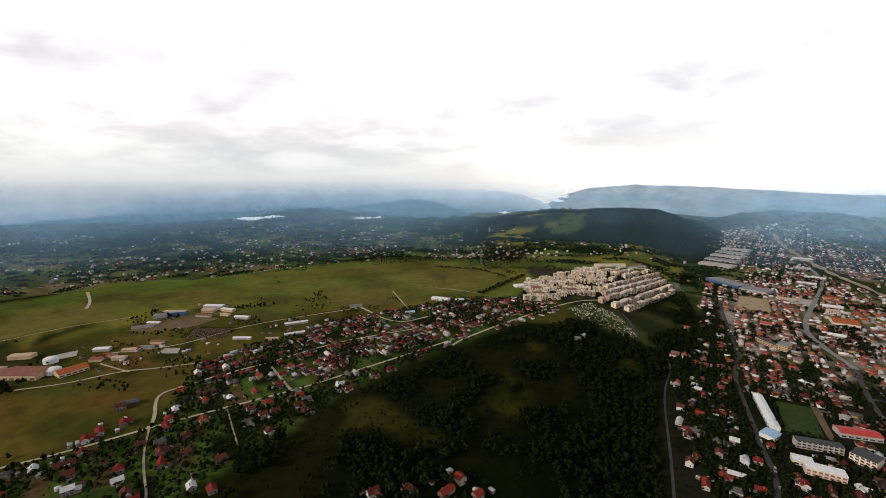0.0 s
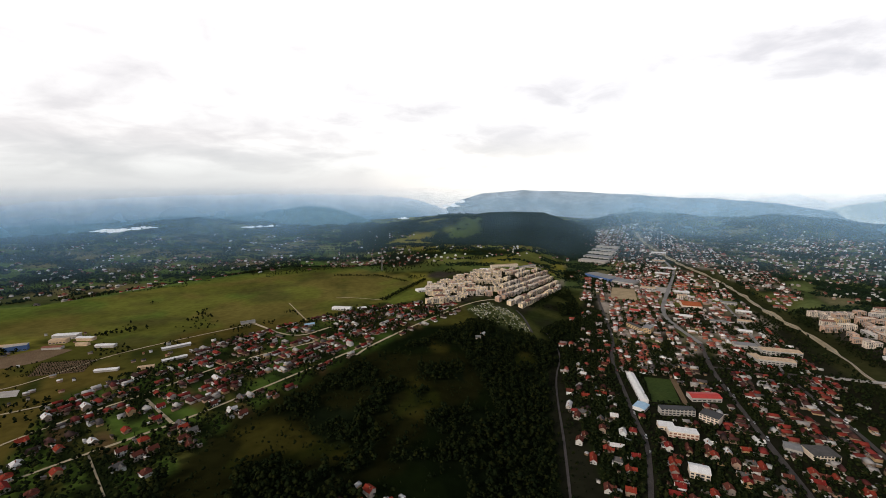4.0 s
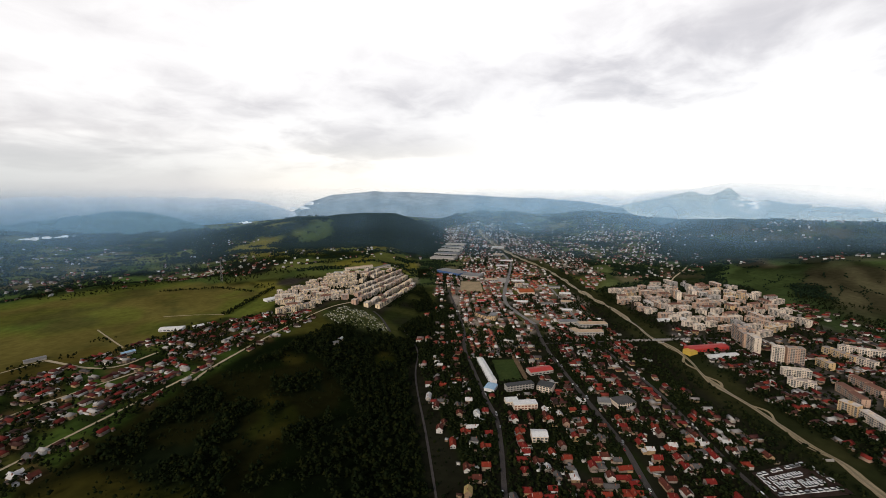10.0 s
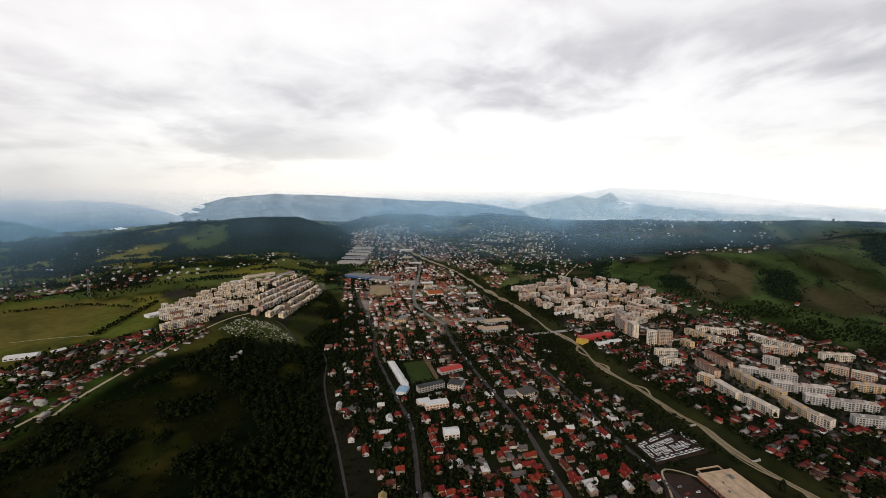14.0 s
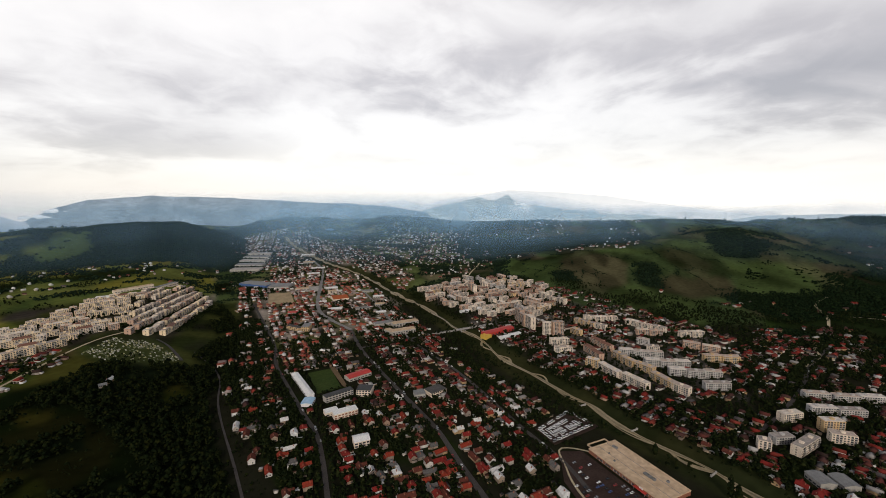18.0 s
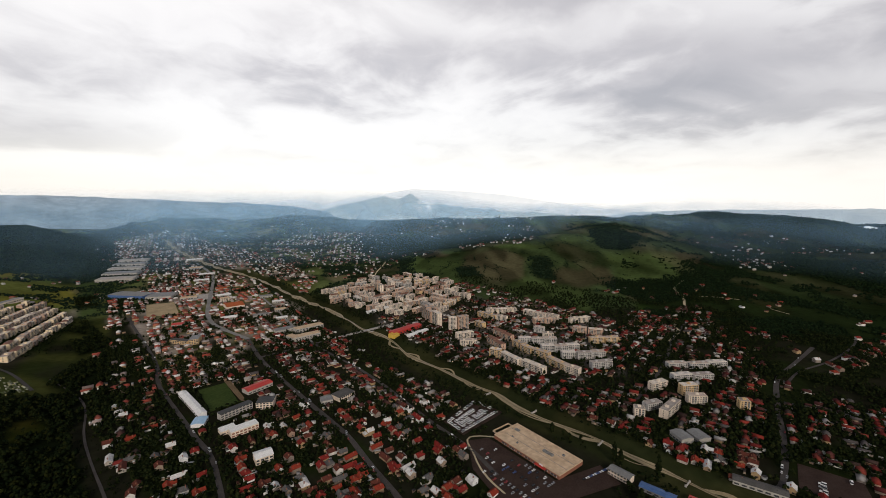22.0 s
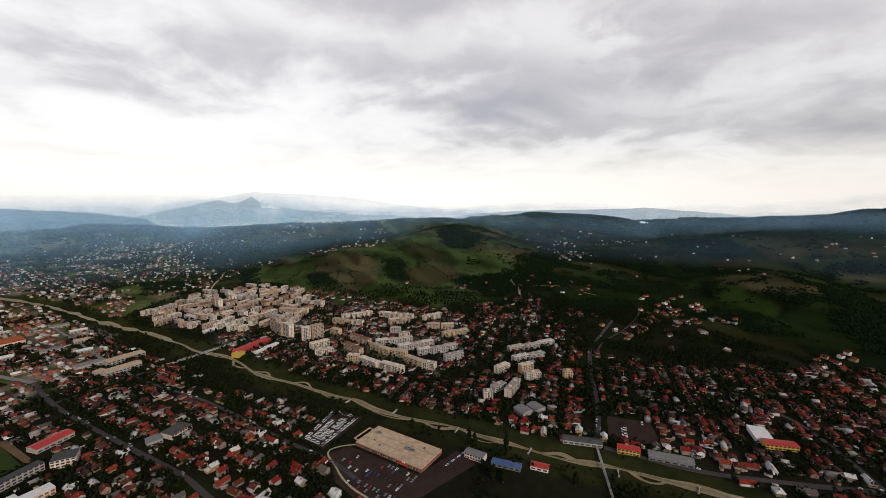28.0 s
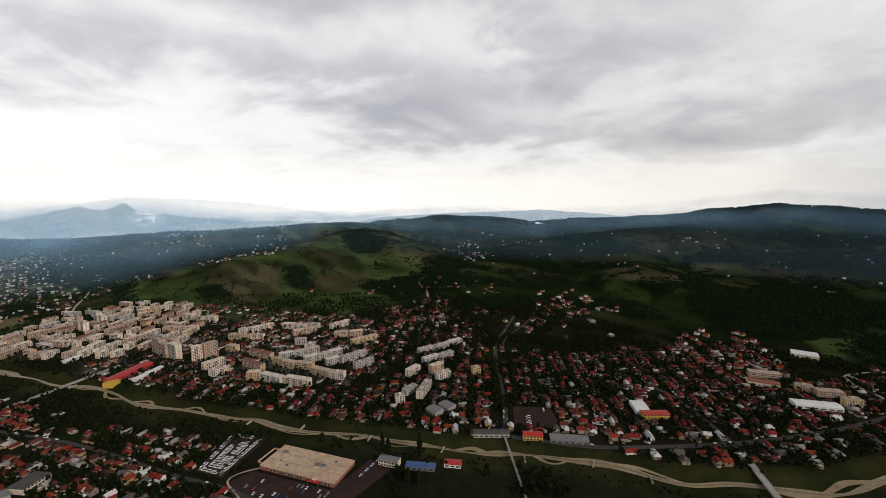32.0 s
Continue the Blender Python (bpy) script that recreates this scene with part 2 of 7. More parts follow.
# the ground takes its cover from the plan; the material adds turf, mowing and soil
M_GROUND, gn, gl, gp = material("ground_cover", 0.95)
att = gn.new("ShaderNodeAttribute")
att.attribute_name = "cover"
g1 = speckle(gn, gl, 0.006, 8.0, ((0.3, 0.70), (0.7, 1.25)))
g2 = speckle(gn, gl, 0.09, 8.0, ((0.28, 0.78), (0.72, 1.18)))
gl.new(mixed(gn, gl, "MULTIPLY", 1.0, mixed(gn, gl, "MULTIPLY", 1.0, att.outputs["Color"], g1), g2), gp.inputs["Base Color"])
gp.inputs["Specular IOR Level"].default_value = 0.0
M_CARPARK = plain("car_park_asphalt", (0.036, 0.023, 0.019), (0.054, 0.036, 0.029), 0.06, rough=0.9, fine=0.7)
M_ORANGE = plain("orange_tiles", (0.34, 0.085, 0.03), (0.42, 0.12, 0.045), 0.5, rough=0.85)

# ---- the lie of the land ----
UNIT = 1.2                       # metres to one unit of the plan
EYE = 240.0 * UNIT               # height of the camera over the valley floor


def ease(v, a, b):
    s = np.clip((v - a) / (b - a), 0.0, 1.0)
    return s * s * (3 - 2 * s)


def lattice(ix, iy, seed):
    n = (ix * 374761393 + iy * 668265263 + seed * 144305901) & 0x7FFFFFFF
    n = ((n ^ (n >> 13)) * 1274126177) & 0x7FFFFFFF
    return ((n ^ (n >> 16)) & 0xFFFF) / 65535.0


def grain(x, y, size, seed=0):
    """Smooth value noise, 0 to 1, with patches about that many metres wide."""
    u, v = np.asarray(x) / size, np.asarray(y) / size
    i, j = np.floor(u).astype(np.int64), np.floor(v).astype(np.int64)
    a, b = u - i, v - j
    a, b = a * a * (3 - 2 * a), b * b * (3 - 2 * b)
    return ((lattice(i, j, seed) * (1 - a) + lattice(i + 1, j, seed) * a) * (1 - b)
            + (lattice(i, j + 1, seed) * (1 - a) + lattice(i + 1, j + 1, seed) * a) * b)


def grain3(x, y, size, seed=0):
    return (grain(x, y, size, seed) * 4 + grain(x, y, size * 0.47, seed + 7) * 2 + grain(x, y, size * 0.21, seed + 13)) / 7


def hill(az, r, table, foot, crest, back):
    """A ridge: table of azimuth and height of the crest; foot, crest and back are distances."""
    top = np.interp(az, [p[0] for p in table], [p[1] for p in table])
    up = ease(r, foot, crest)
    down = 1 - 0.75 * ease(r, crest, back)
    return top * np.where(r < crest, up, down)


WOOD_HILL = [(-4, 0), (1, 0), (4, 27), (7, 53), (10, 83), (14, 110), (17.5, 107), (19.5, 118), (22.7, 123), (27, 120), (29, 94), (31, 60), (32.1, 42), (32.9, 10), (34.5, 0)]
BACK_HILL = [(112, 0), (114, 20), (116, 48), (118.8, 70), (121, 76), (128, 90), (134, 112), (136.5, 144), (140, 154), (143, 191), (146, 170), (151, 146), (165, 124), (185, 34), (200, 0)]
# the nearer hills of the east: bearing, distance of the crest, height of the crest
FIELD_HILL = [(60, 1250, 0), (64.6, 1290, 4), (68, 1400, 18), (71.3, 1453, 28), (75, 1483, 42), (79, 1538, 54), (83, 1595, 68), (86.7, 1658, 84), (90.5, 1818, 101), (94.2, 1945, 110), (97.8, 1830, 96), (101.3, 1683, 67), (104.8, 1533, 39),
              (108, 1413, 25), (111.2, 1316, 11), (114, 1274, 8), (117, 1265, 6), (122, 1260, 0)]
SPUR = [(112, 1210, 0), (116, 1215, 3), (119.2, 1223, 8), (122.7, 1302, 13), (126, 1344, 30), (129, 1361, 35), (132, 1352, 33), (134.6, 1307, 21), (137.5, 1212, 9), (140.6, 1172, 5), (146, 1170, 3), (152, 1170, 0)]
PLATEAU = [(54, 2450, 0), (60.7, 2500, 34), (64.2, 2500, 62), (67.7, 2500, 80), (75.2, 2500, 86), (79, 2500, 92), (82.8, 2500, 100), (86.7, 2500, 110), (90.4, 2500, 102), (94.1, 2500, 96), (97.8, 2500, 86), (101, 2500, 55), (105, 2450, 10), (108, 2450, 0)]
DARK_HILL = [(90, 2950, 0), (93, 2950, 50), (95.4, 2950, 92), (101.2, 2950, 110), (102, 2950, 121), (107.7, 2950, 120), (110.7, 2950, 106), (115.2, 2950, 84), (117.4, 2950, 52), (120, 2950, 15), (123, 2950, 0)]
WOOD_SPUR = [(103, 1560, 0), (108, 1570, 26), (115.4, 1781, 46), (119, 1868, 60), (122.5, 1909, 70), (126, 1937, 85), (129, 2021, 99), (135, 2087, 108), (140, 2046, 101), (144.7, 2087, 104), (149.4, 2044, 95), (160, 2044, 80), (185, 2000, 30), (200, 2000, 0)]
BROW = [(-150, 1050), (-47, 1059), (-43, 1063), (-39, 1134), (-31, 1041), (-24.6, 1068), (-14, 1138), (-6.5, 1208), (1.2, 1151), (8, 1160)]
WEST_HILL = [(-150, 30), (-90, 30), (-47, 18), (-42, 17), (-36, 6), (-30, 8), (-25, 20), (-22, 57), (-16.7, 72), (-13, 38), (-7, 0), (4, 0), (10, 41), (15, 75), (24, 60), (32, 20), (34.8, 60), (38, 84), (42, 82), (45, 62), (49, 72), (52, 90), (57, 66), (61, 42), (64.5, 28), (70, 15), (76, 0)]


def ridge(az, r, table, foot, back):
    """A hill whose crest wanders: it rises from foot, and falls again to back, both as shares of the crest's distance."""
    bearing = [p[0] for p in table]
    crest, top = np.interp(az, bearing, [p[1] for p in table]), np.interp(az, bearing, [p[2] for p in table])
    return top * np.where(r < crest, ease(r, foot * crest, crest), 1 - 0.85 * ease(r, crest, back * crest))


def land(x, y):
    """Height of the ground."""
    x, y = np.asarray(x, float) / UNIT, np.asarray(y, float) / UNIT
    r, az = np.hypot(x, y), np.degrees(np.arctan2(x, y))
    left = -(x * math.cos(math.radians(30.5)) - y * math.sin(math.radians(30.5)))
    z = 32 * ease(left, 0, 170) * (1 - ease(r, 2300, 3200)) * ease(y, -500, 0)
    beyond = r - np.interp(az, [p[0] for p in BROW], [p[1] for p in BROW])
    z = z * (1 - 0.62 * ease(beyond, 10, 150) * (1 - ease(az, 2, 8)))            # the terrace falls away behind the meadow
    rough = (grain3(x, y, 420, 3) - 0.5)
    for table, foot, crest, back in ((WOOD_HILL, 1560, 2150, 2900), (BACK_HILL, 1900, 3350, 4300), (WEST_HILL, 2250, 3000, 3700)):
        z = np.maximum(z, hill(az, r, table, foot, crest, back))
    for table, foot, back in ((FIELD_HILL, 0.58, 1.35), (SPUR, 0.76, 1.30), (PLATEAU, 0.68, 1.30), (DARK_HILL, 0.56, 1.25), (WOOD_SPUR, 0.66, 1.35)):
        z = np.maximum(z, ridge(az, r, table, foot, back))
    # gullies cut into the slopes
    cut = np.abs(2 * grain3(x, y, 300, 6) - 1) + 0.5 * np.abs(2 * grain3(x, y, 120, 9) - 1)
    east = ease(r, 1100, 1500) * (1 - ease(r, 3300, 4000)) * ease(az, 60, 75)
    z = z + (rough * 16 + (0.34 - cut) * 20 * ease(z, 4, 60)) * east
    z = z + (rough * 22 + (0.34 - cut) * 16) * ease(r, 1500, 2600) * (1 - ease(r, 3200, 3800)) * (1 - ease(az, 56, 66)) * ease(np.abs(az - 18), 15, 19)
    west = ease(beyond, 60, 500) * (1 - ease(r, 2900, 3500)) * (1 - ease(az, -6, 0))
    z = z + west * 34 * (grain3(x, y, 520, 12) - 0.42)                           # rolling country in the west
    return UNIT * (z + (grain(x, y, 260, 5) - 0.5) * 3.0 * ease(r, 300, 900))


def cells(x, y, size, seed, turn=0.0, stretch=1.0):
    """Fields like those of a parish map: a chance value for each field, and the way from its hedge."""
    c, s = math.cos(radians(turn)), math.sin(radians(turn))
    wx, wy = x + (grain(x, y, size * 1.3, seed + 1) - 0.5) * size * 0.6, y + (grain(x, y, size * 1.3, seed + 2) - 0.5) * size * 0.6
    u, v = (wx * c + wy * s) / (size * stretch), (wy * c - wx * s) / size
    i, j = np.floor(u).astype(np.int64), np.floor(v).astype(np.int64)
    one, two, tag = np.full(u.shape, 9.0), np.full(u.shape, 9.0), np.zeros(u.shape)
    for di in (-1, 0, 1):
        for dj in (-1, 0, 1):
            d = np.hypot(i + di + 0.1 + 0.8 * lattice(i + di, j + dj, seed + 3) - u, j + dj + 0.1 + 0.8 * lattice(i + di, j + dj, seed + 4) - v)
            first = d < one
            two = np.where(first, one, np.minimum(two, d))
            tag = np.where(first, lattice(i + di, j + dj, seed + 5), tag)
            one = np.where(first, d, one)
    return tag, (two - one) * size

# ---- the plan: roads, river, zones (metres, x east, y north of the camera) ----
ROADS = {}          # name: width, surface (0 asphalt, 1 gravel, 2 concrete), points
ROADS["wood_lane"] = (2.6, 0, [(150, 235), (179, 294), (206, 350), (231, 406), (261, 467), (299, 521), (316, 566), (330, 640)])
ROADS["orchard_lane"] = (5, 0, [(298, 614), (313, 678), (311, 709)])
ROADS["west_street"] = (5.5, 0, [(170, 180), (206, 227), (243, 272), (276, 316), (291, 352), (308, 384), (340, 447), (370, 507), (411, 556), (469, 660), (563, 832)])
ROADS["main_street"] = (6.5, 0, [(255, 95), (291, 146), (319, 183), (345, 215), (373, 266), (420, 346), (475, 439), (538, 518)])
ROADS["valley_street"] = (10, 2, [(538, 518), (579, 640), (641, 719), (872, 946), (960, 1040), (1100, 1260)])
ROADS["station_street"] = (6, 2, [(560, 410), (640, 520), (720, 620), (800, 730)])
ROADS["market_street"] = (5, 0, [(330, 60), (362, 92), (388, 136), (405, 159), (431, 195), (463, 239), (494, 289), (528, 358), (560, 410)])
ROADS["car_park_lane"] = (2.2, 1, [(386, 72), (384, 87), (378, 99), (368, 97), (358, 89), (337, 78), (321, 64), (312, 52), (300, 38)])
ROADS["bridge_road"] = (7, 0, [(475, 445), (531, 415), (584, 385), (652, 346), (688, 323), (731, 300)])
ROADS["east_street"] = (6.5, 0, [(383, -160), (397, -170), (459, -194), (543, -218), (634, -249), (686, -286), (781, -351)])
ROADS["blocks_street"] = (5.5, 0, [(514, -69), (550, -86), (590, -102), (684, -133), (740, -143), (860, -190)])
ROADS["south_lane"] = (6, 0, [(480, -370), (439, -380), (403, -390), (363, -383), (318, -373), (291, -363)])
ROADS["quay_street"] = (8, 0, [(372, -165), (331, -238), (321, -281), (301, -368), (296, -433), (293, -504), (300, -620)])
ROADS["terrace_road"] = (3.6, 1, [(-420, 235), (-330, 285), (-297, 305), (-253, 339), (-206, 371), (-153, 404), (-104, 445), (-40, 500), (12, 545)])
ROADS["upper_road"] = (3.4, 1, [(-255, 335), (-260, 352), (-281, 384), (-285, 398), (-278, 408), (-243, 444), (-209, 469), (-179, 500), (-152, 527), (-109, 556), (-40, 590)])
ROADS["cross_lane"] = (3.4, 1, [(-199, 461), (-157, 406)])
ROADS["south_track"] = (2.0, 1, [(-254, 336), (-237, 305), (-218, 278), (-200, 256), (-185, 225)])
ROADS["garden_track"] = (1.6, 1, [(-203, 368), (-166, 312)])
ROADS["farm_road"] = (3.0, 1, [(-440, 405), (-398, 420), (-364, 450), (-331, 456), (-268, 480)])
ROADS["yard_road"] = (2.8, 1, [(-404, 470), (-378, 458), (-354, 448)])
ROADS["estate_road"] = (4.6, 1, [(12, 525), (27, 549), (100, 622), (166, 681), (229, 732), (300, 760)])
ROADS["works_road"] = (3.0, 1, [(-420, 500), (-355, 521), (-328, 551), (-293, 610), (-140, 700)])
ROADS["meadow_track"] = (6, 1, [(-697, 803), (-635, 736), (-608, 694)])
ROADS["village_lane"] = (5, 1, [(-140, 700), (-72, 609), (-22, 650)])
ROADS["meadow_path"] = (1.6, 1, [(-640, 500), (-595, 540), (-578, 570), (-552, 604), (-526, 625), (-486, 653)])
ROADS["hall_path"] = (2.5, 1, [(-101, 818), (-62, 699)])
ROADS["pasture_path"] = (2.5, 1, [(-16, 840), (30, 822), (72, 794)])
ROADS["north_lane"] = (5, 1, [(1043, 543), (1100, 575), (1160, 596), (1250, 622), (1347, 658)])
ROADS["ring_lane"] = (6, 1, [(320, -655), (337, -639), (353, -621), (379, -638), (389, -660), (379, -714), (360, -760)])
ROADS["slope_lane"] = (5, 1, [(864, -178), (837, -167), (806, -172), (745, -143)])
ROADS["hamlet_lane"] = (4, 0, [(624, -259), (669, -287), (709, -333), (757, -377), (801, -411), (850, -440)])
ROADS["slope_track"] = (2.5, 1, [(994, -369), (967, -392)])
ROADS["slope_path"] = (2.5, 1, [(1059, -258), (1057, -294), (1041, -330)])
ROADS["hill_lane"] = (6, 1, [(1190, -250), (1130, -215), (1060, -228), (990, -215)])
RIVER = [(1500, 1900), (1095, 1227), (958, 863), (812, 637), (741, 491), (672, 396), (640, 345), (609, 292), (566, 240), (537, 200), (518, 165), (500, 124), (475, 90), (455, 55),
         (432, 14), (405, -45), (378, -90), (358, -120), (347, -152), (329, -200), (317, -224), (298, -242), (277, -265), (257, -317), (238, -356), (228, -385), (228, -410), (232, -450), (215, -560)]
WOOD = [(-93, 394), (-20, 470), (86, 545), (168, 608), (214, 634), (255, 610), (286, 598), (300, 545), (255, 480), (222, 406), (196, 350), (171, 294), (140, 225), (90, 150), (-40, 190), (-150, 232), (-152, 300), (-118, 350)]
MEADOW = [(-900, 560), (-760, 720), (-656, 894), (-389, 1001), (-180, 1090), (9, 1148), (160, 1010), (120, 880), (76, 800), (-60, 715), (-218, 690), (-300, 640), (-471, 701), (-540, 600), (-640, 520)]
PASTURE = [(-900, 540), (-640, 520), (-440, 560), (-330, 470), (-440, 405), (-290, 400), (-300, 315), (-460, 240), (-900, 200)]
CLUSTER = [(143, 737), (215, 738), (250, 770), (279, 772), (292, 724), (342, 722), (410, 782), (506, 886), (538, 970), (562, 1080), (474, 1036), (401, 1012), (346, 1010), (297, 988), (242, 936), (180, 886), (163, 829)]
NORTH_BLOCKS = [(853, 584), (945, 578), (1035, 580), (1077, 445), (1031, 315), (910, 238), (800, 250), (724, 359), (776, 490)]
CLEARINGS = [[(-82, 331), (-84, 364), (-42, 348), (9, 333), (12, 308), (-20, 305)], [(35, 364), (47, 413), (73, 430), (81, 385), (69, 352)], [(200, 492), (246, 548), (294, 552), (277, 514), (230, 486)], [(101, 553), (124, 542), (120, 514), (101, 526)], [(-95, 385), (-50, 400), (-40, 340), (-85, 330)]]
FIELDS = [[(1382, 591), (1465, 491), (1600, 300), (1750, 60), (1560, -200), (1350, -290), (1060, -240), (860, 20), (930, 225), (1056, 355)]]
WESTSIDE = [(150, 170), (206, 227), (243, 272), (276, 316), (291, 352), (308, 384), (340, 447), (370, 507), (411, 556), (469, 660), (560, 830), (480, 780), (330, 590), (262, 450), (210, 300)]
PARKS = [[(535, 335), (587, 335), (605, 296), (556, 223), (491, 165), (475, 187), (506, 247), (506, 295)], [(299, 285), (315, 271), (311, 224), (290, 210), (276, 244)]]
UPHILL = [(773, -249), (620, -262), (581, -306), (549, -382), (525, -489), (576, -569), (588, -636), (558, -694), (483, -639), (406, -591), (368, -605), (368, -900), (1100, -900), (1100, -249)]
GREENS = [[(837, 1184), (844, 1130), (929, 1204), (950, 1306)], [(740, 935), (797, 885), (830, 925), (786, 984)], [(600, 1010), (660, 960), (640, 1080), (610, 1120)], [(500, 640), (540, 660), (560, 720), (520, 710)]]
# fields on the eastern hill and round the estate: tone and outline
SLOPE_GREEN = [[(1195, 527), (1334, 511), (1264, 337), (1180, 312), (1106, 360), (1107, 459)], [(1441, -85), (1469, -204), (1350, -253), (1222, -243), (1194, -168), (1254, -98)], [(1132, 142), (1099, 55), (1103, -34), (883, -16), (813, 12), (961, 121), (1008, 191)],
               [(1421, 348), (1598, 93), (1691, -25), (1528, -23), (1407, 177)], [(2270, -3), (2215, 130), (2420, 140), (2440, 0)], [(1855, 763), (1908, 672), (1876, 563), (1810, 612), (1785, 708)], [(509, -753), (488, -851), (426, -748), (446, -674)], [(1229, 541), (1356, 550), (1339, 436), (1175, 382), (1143, 471)]]
SLOPE_BROWN = [[(1332, 355), (1350, 188), (1132, 139), (1064, 216), (1105, 311)], [(1245, 55), (1326, -83), (1222, -96), (1111, -19), (1124, 64)], [(1055, -740), (1046, -854), (934, -909), (866, -860), (929, -761), (991, -722)], [(1351, -1098), (1313, -1200), (1219, -1106), (1247, -1039)],
               [(1137, -1141), (1059, -1190), (1027, -1145), (1074, -1101)], [(1972, -2422), (1984, -2527), (1683, -2316), (1812, -2246)]]
SLOPE_WOODS = [[(1299, 160), (1305, 96), (1207, 66), (1125, 46), (1131, 103)], [(1723, -26), (1947, -129), (1664, -197), (1491, -153), (1512, -53)], [(1185, 333), (1171, 276), (1095, 261), (1095, 302)],
               [(1889, 1064), (1855, 763), (2114, 382), (2115, 151), (1569, 417), (1533, 632), (1325, 628), (1409, 754)], [(793, -802), (744, -1070), (525, -763), (584, -656)]]
GLADES = [[(430, 1740), (462, 1792), (599, 1990), (670, 1985), (600, 1782), (507, 1700)]]
SIDE_FIELDS = [[(546, 1256), (636, 1357), (726, 1273), (624, 1184), (500, 1132)], [(234, 1242), (335, 1326), (449, 1249), (402, 1163), (235, 1167)], [(-183, 1711), (-60, 1852), (84, 2002), (101, 1828), (-54, 1660)], [(-428, 1842), (-478, 2230), (-376, 2255), (-307, 2033), (-323, 1782)]]
PLOUGHED = [[(187, 994), (239, 1052), (295, 1030), (250, 963)]]
TREELINES = [[(74, 795), (186, 954)], [(-19, 1052), (83, 1023), (141, 942)]]
GRAVES = [(207, 690), (235, 716), (263, 734), (290, 712), (305, 655), (299, 622), (280, 608), (253, 618), (221, 645)]
# built-up land: outline, bearing of the rows, chance of a house on a plot
OLD_TOWN = ([(150, 170), (210, 300), (262, 450), (330, 590), (480, 760), (640, 1000), (960, 1100), (900, 900), (720, 560), (590, 380), (490, 200), (420, 100), (330, 40), (250, 80)], 57, 0.74)
EAST_TOWN = ([(430, 40), (505, 110), (560, 180), (640, 270), (720, 250), (600, 130), (560, 60), (520, -20), (560, -80), (700, -40), (900, -100), (1000, -230), (860, -420), (560, -560), (420, -800), (262, -600), (250, -420), (300, -260), (380, -110)], -20, 0.68)
TERRACE_VILLAGE = ([(-440, 210), (-250, 330), (-290, 480), (-150, 640), (20, 740), (140, 760), (230, 720), (110, 610), (-30, 480), (-100, 400), (-130, 330), (-200, 220)], 40, 0.62)
VALLEY_TOWN = ([(560, 700), (760, 1020), (1100, 1650), (1300, 2100), (1700, 2100), (1500, 1500), (1250, 1000), (1000, 700), (850, 620), (760, 640)], 50, 0.40)
VALLEY_SLOPE = ([(1000, 640), (1300, 1000), (1700, 1500), (2100, 1400), (1900, 900), (1500, 650), (1200, 560)], 30, 0.22)
BLOCK_COURTS = ([(600, 320), (720, 370), (800, 330), (1040, 300), (960, 100), (860, -60), (700, -110), (600, -80), (540, -10), (590, 120)], -30, 0.42)
WEST_VILLAGE = ([(-800, 900), (-500, 1060), (-100, 1180), (200, 1150), (300, 1250), (100, 1500), (-500, 1450), (-1100, 1250)], 70, 0.07)
TOWNS = [OLD_TOWN, EAST_TOWN, TERRACE_VILLAGE, VALLEY_TOWN, VALLEY_SLOPE, BLOCK_COURTS, WEST_VILLAGE]


def metres(points):
    return [(x * UNIT, y * UNIT) for x, y in points]


ROADS = {name: (width, gravel, metres(line)) for name, (width, gravel, line) in ROADS.items()}
RIVER, WOOD, MEADOW, PASTURE, CLUSTER, NORTH_BLOCKS = (metres(p) for p in (RIVER, WOOD, MEADOW, PASTURE, CLUSTER, NORTH_BLOCKS))
CLEARINGS, FIELDS, GREENS, PARKS = ([metres(p) for p in group] for group in (CLEARINGS, FIELDS, GREENS, PARKS))
SLOPE_GREEN, SLOPE_BROWN, SLOPE_WOODS, GLADES, SIDE_FIELDS, PLOUGHED, TREELINES = ([metres(p) for p in group] for group in (SLOPE_GREEN, SLOPE_BROWN, SLOPE_WOODS, GLADES, SIDE_FIELDS, PLOUGHED, TREELINES))
GRAVES, WESTSIDE, UPHILL = metres(GRAVES), metres(WESTSIDE), metres(UPHILL)
TOWNS = [(metres(p), bearing, chance) for p, bearing, chance in TOWNS]

# ---- tools for building ----
def inside(x, y, poly):
    x, y = np.asarray(x, float), np.asarray(y, float)
    hit = np.zeros(x.shape, bool)
    for (x0, y0), (x1, y1) in zip(poly, poly[1:] + poly[:1]):
        if y0 != y1:
            hit ^= ((y0 > y) != (y1 > y)) & (x < (x1 - x0) * (y - y0) / (y1 - y0) + x0)
    return hit


def offline(x, y, line):
    """Distance from a chain of points."""
    x, y = np.asarray(x, float), np.asarray(y, float)
    best = np.full(x.shape, 1e9)
    for (x0, y0), (x1, y1) in zip(line, line[1:]):
        dx, dy = x1 - x0, y1 - y0
        s = np.clip(((x - x0) * dx + (y - y0) * dy) / (dx * dx + dy * dy), 0, 1)
        best = np.minimum(best, np.hypot(x - x0 - s * dx, y - y0 - s * dy))
    return best


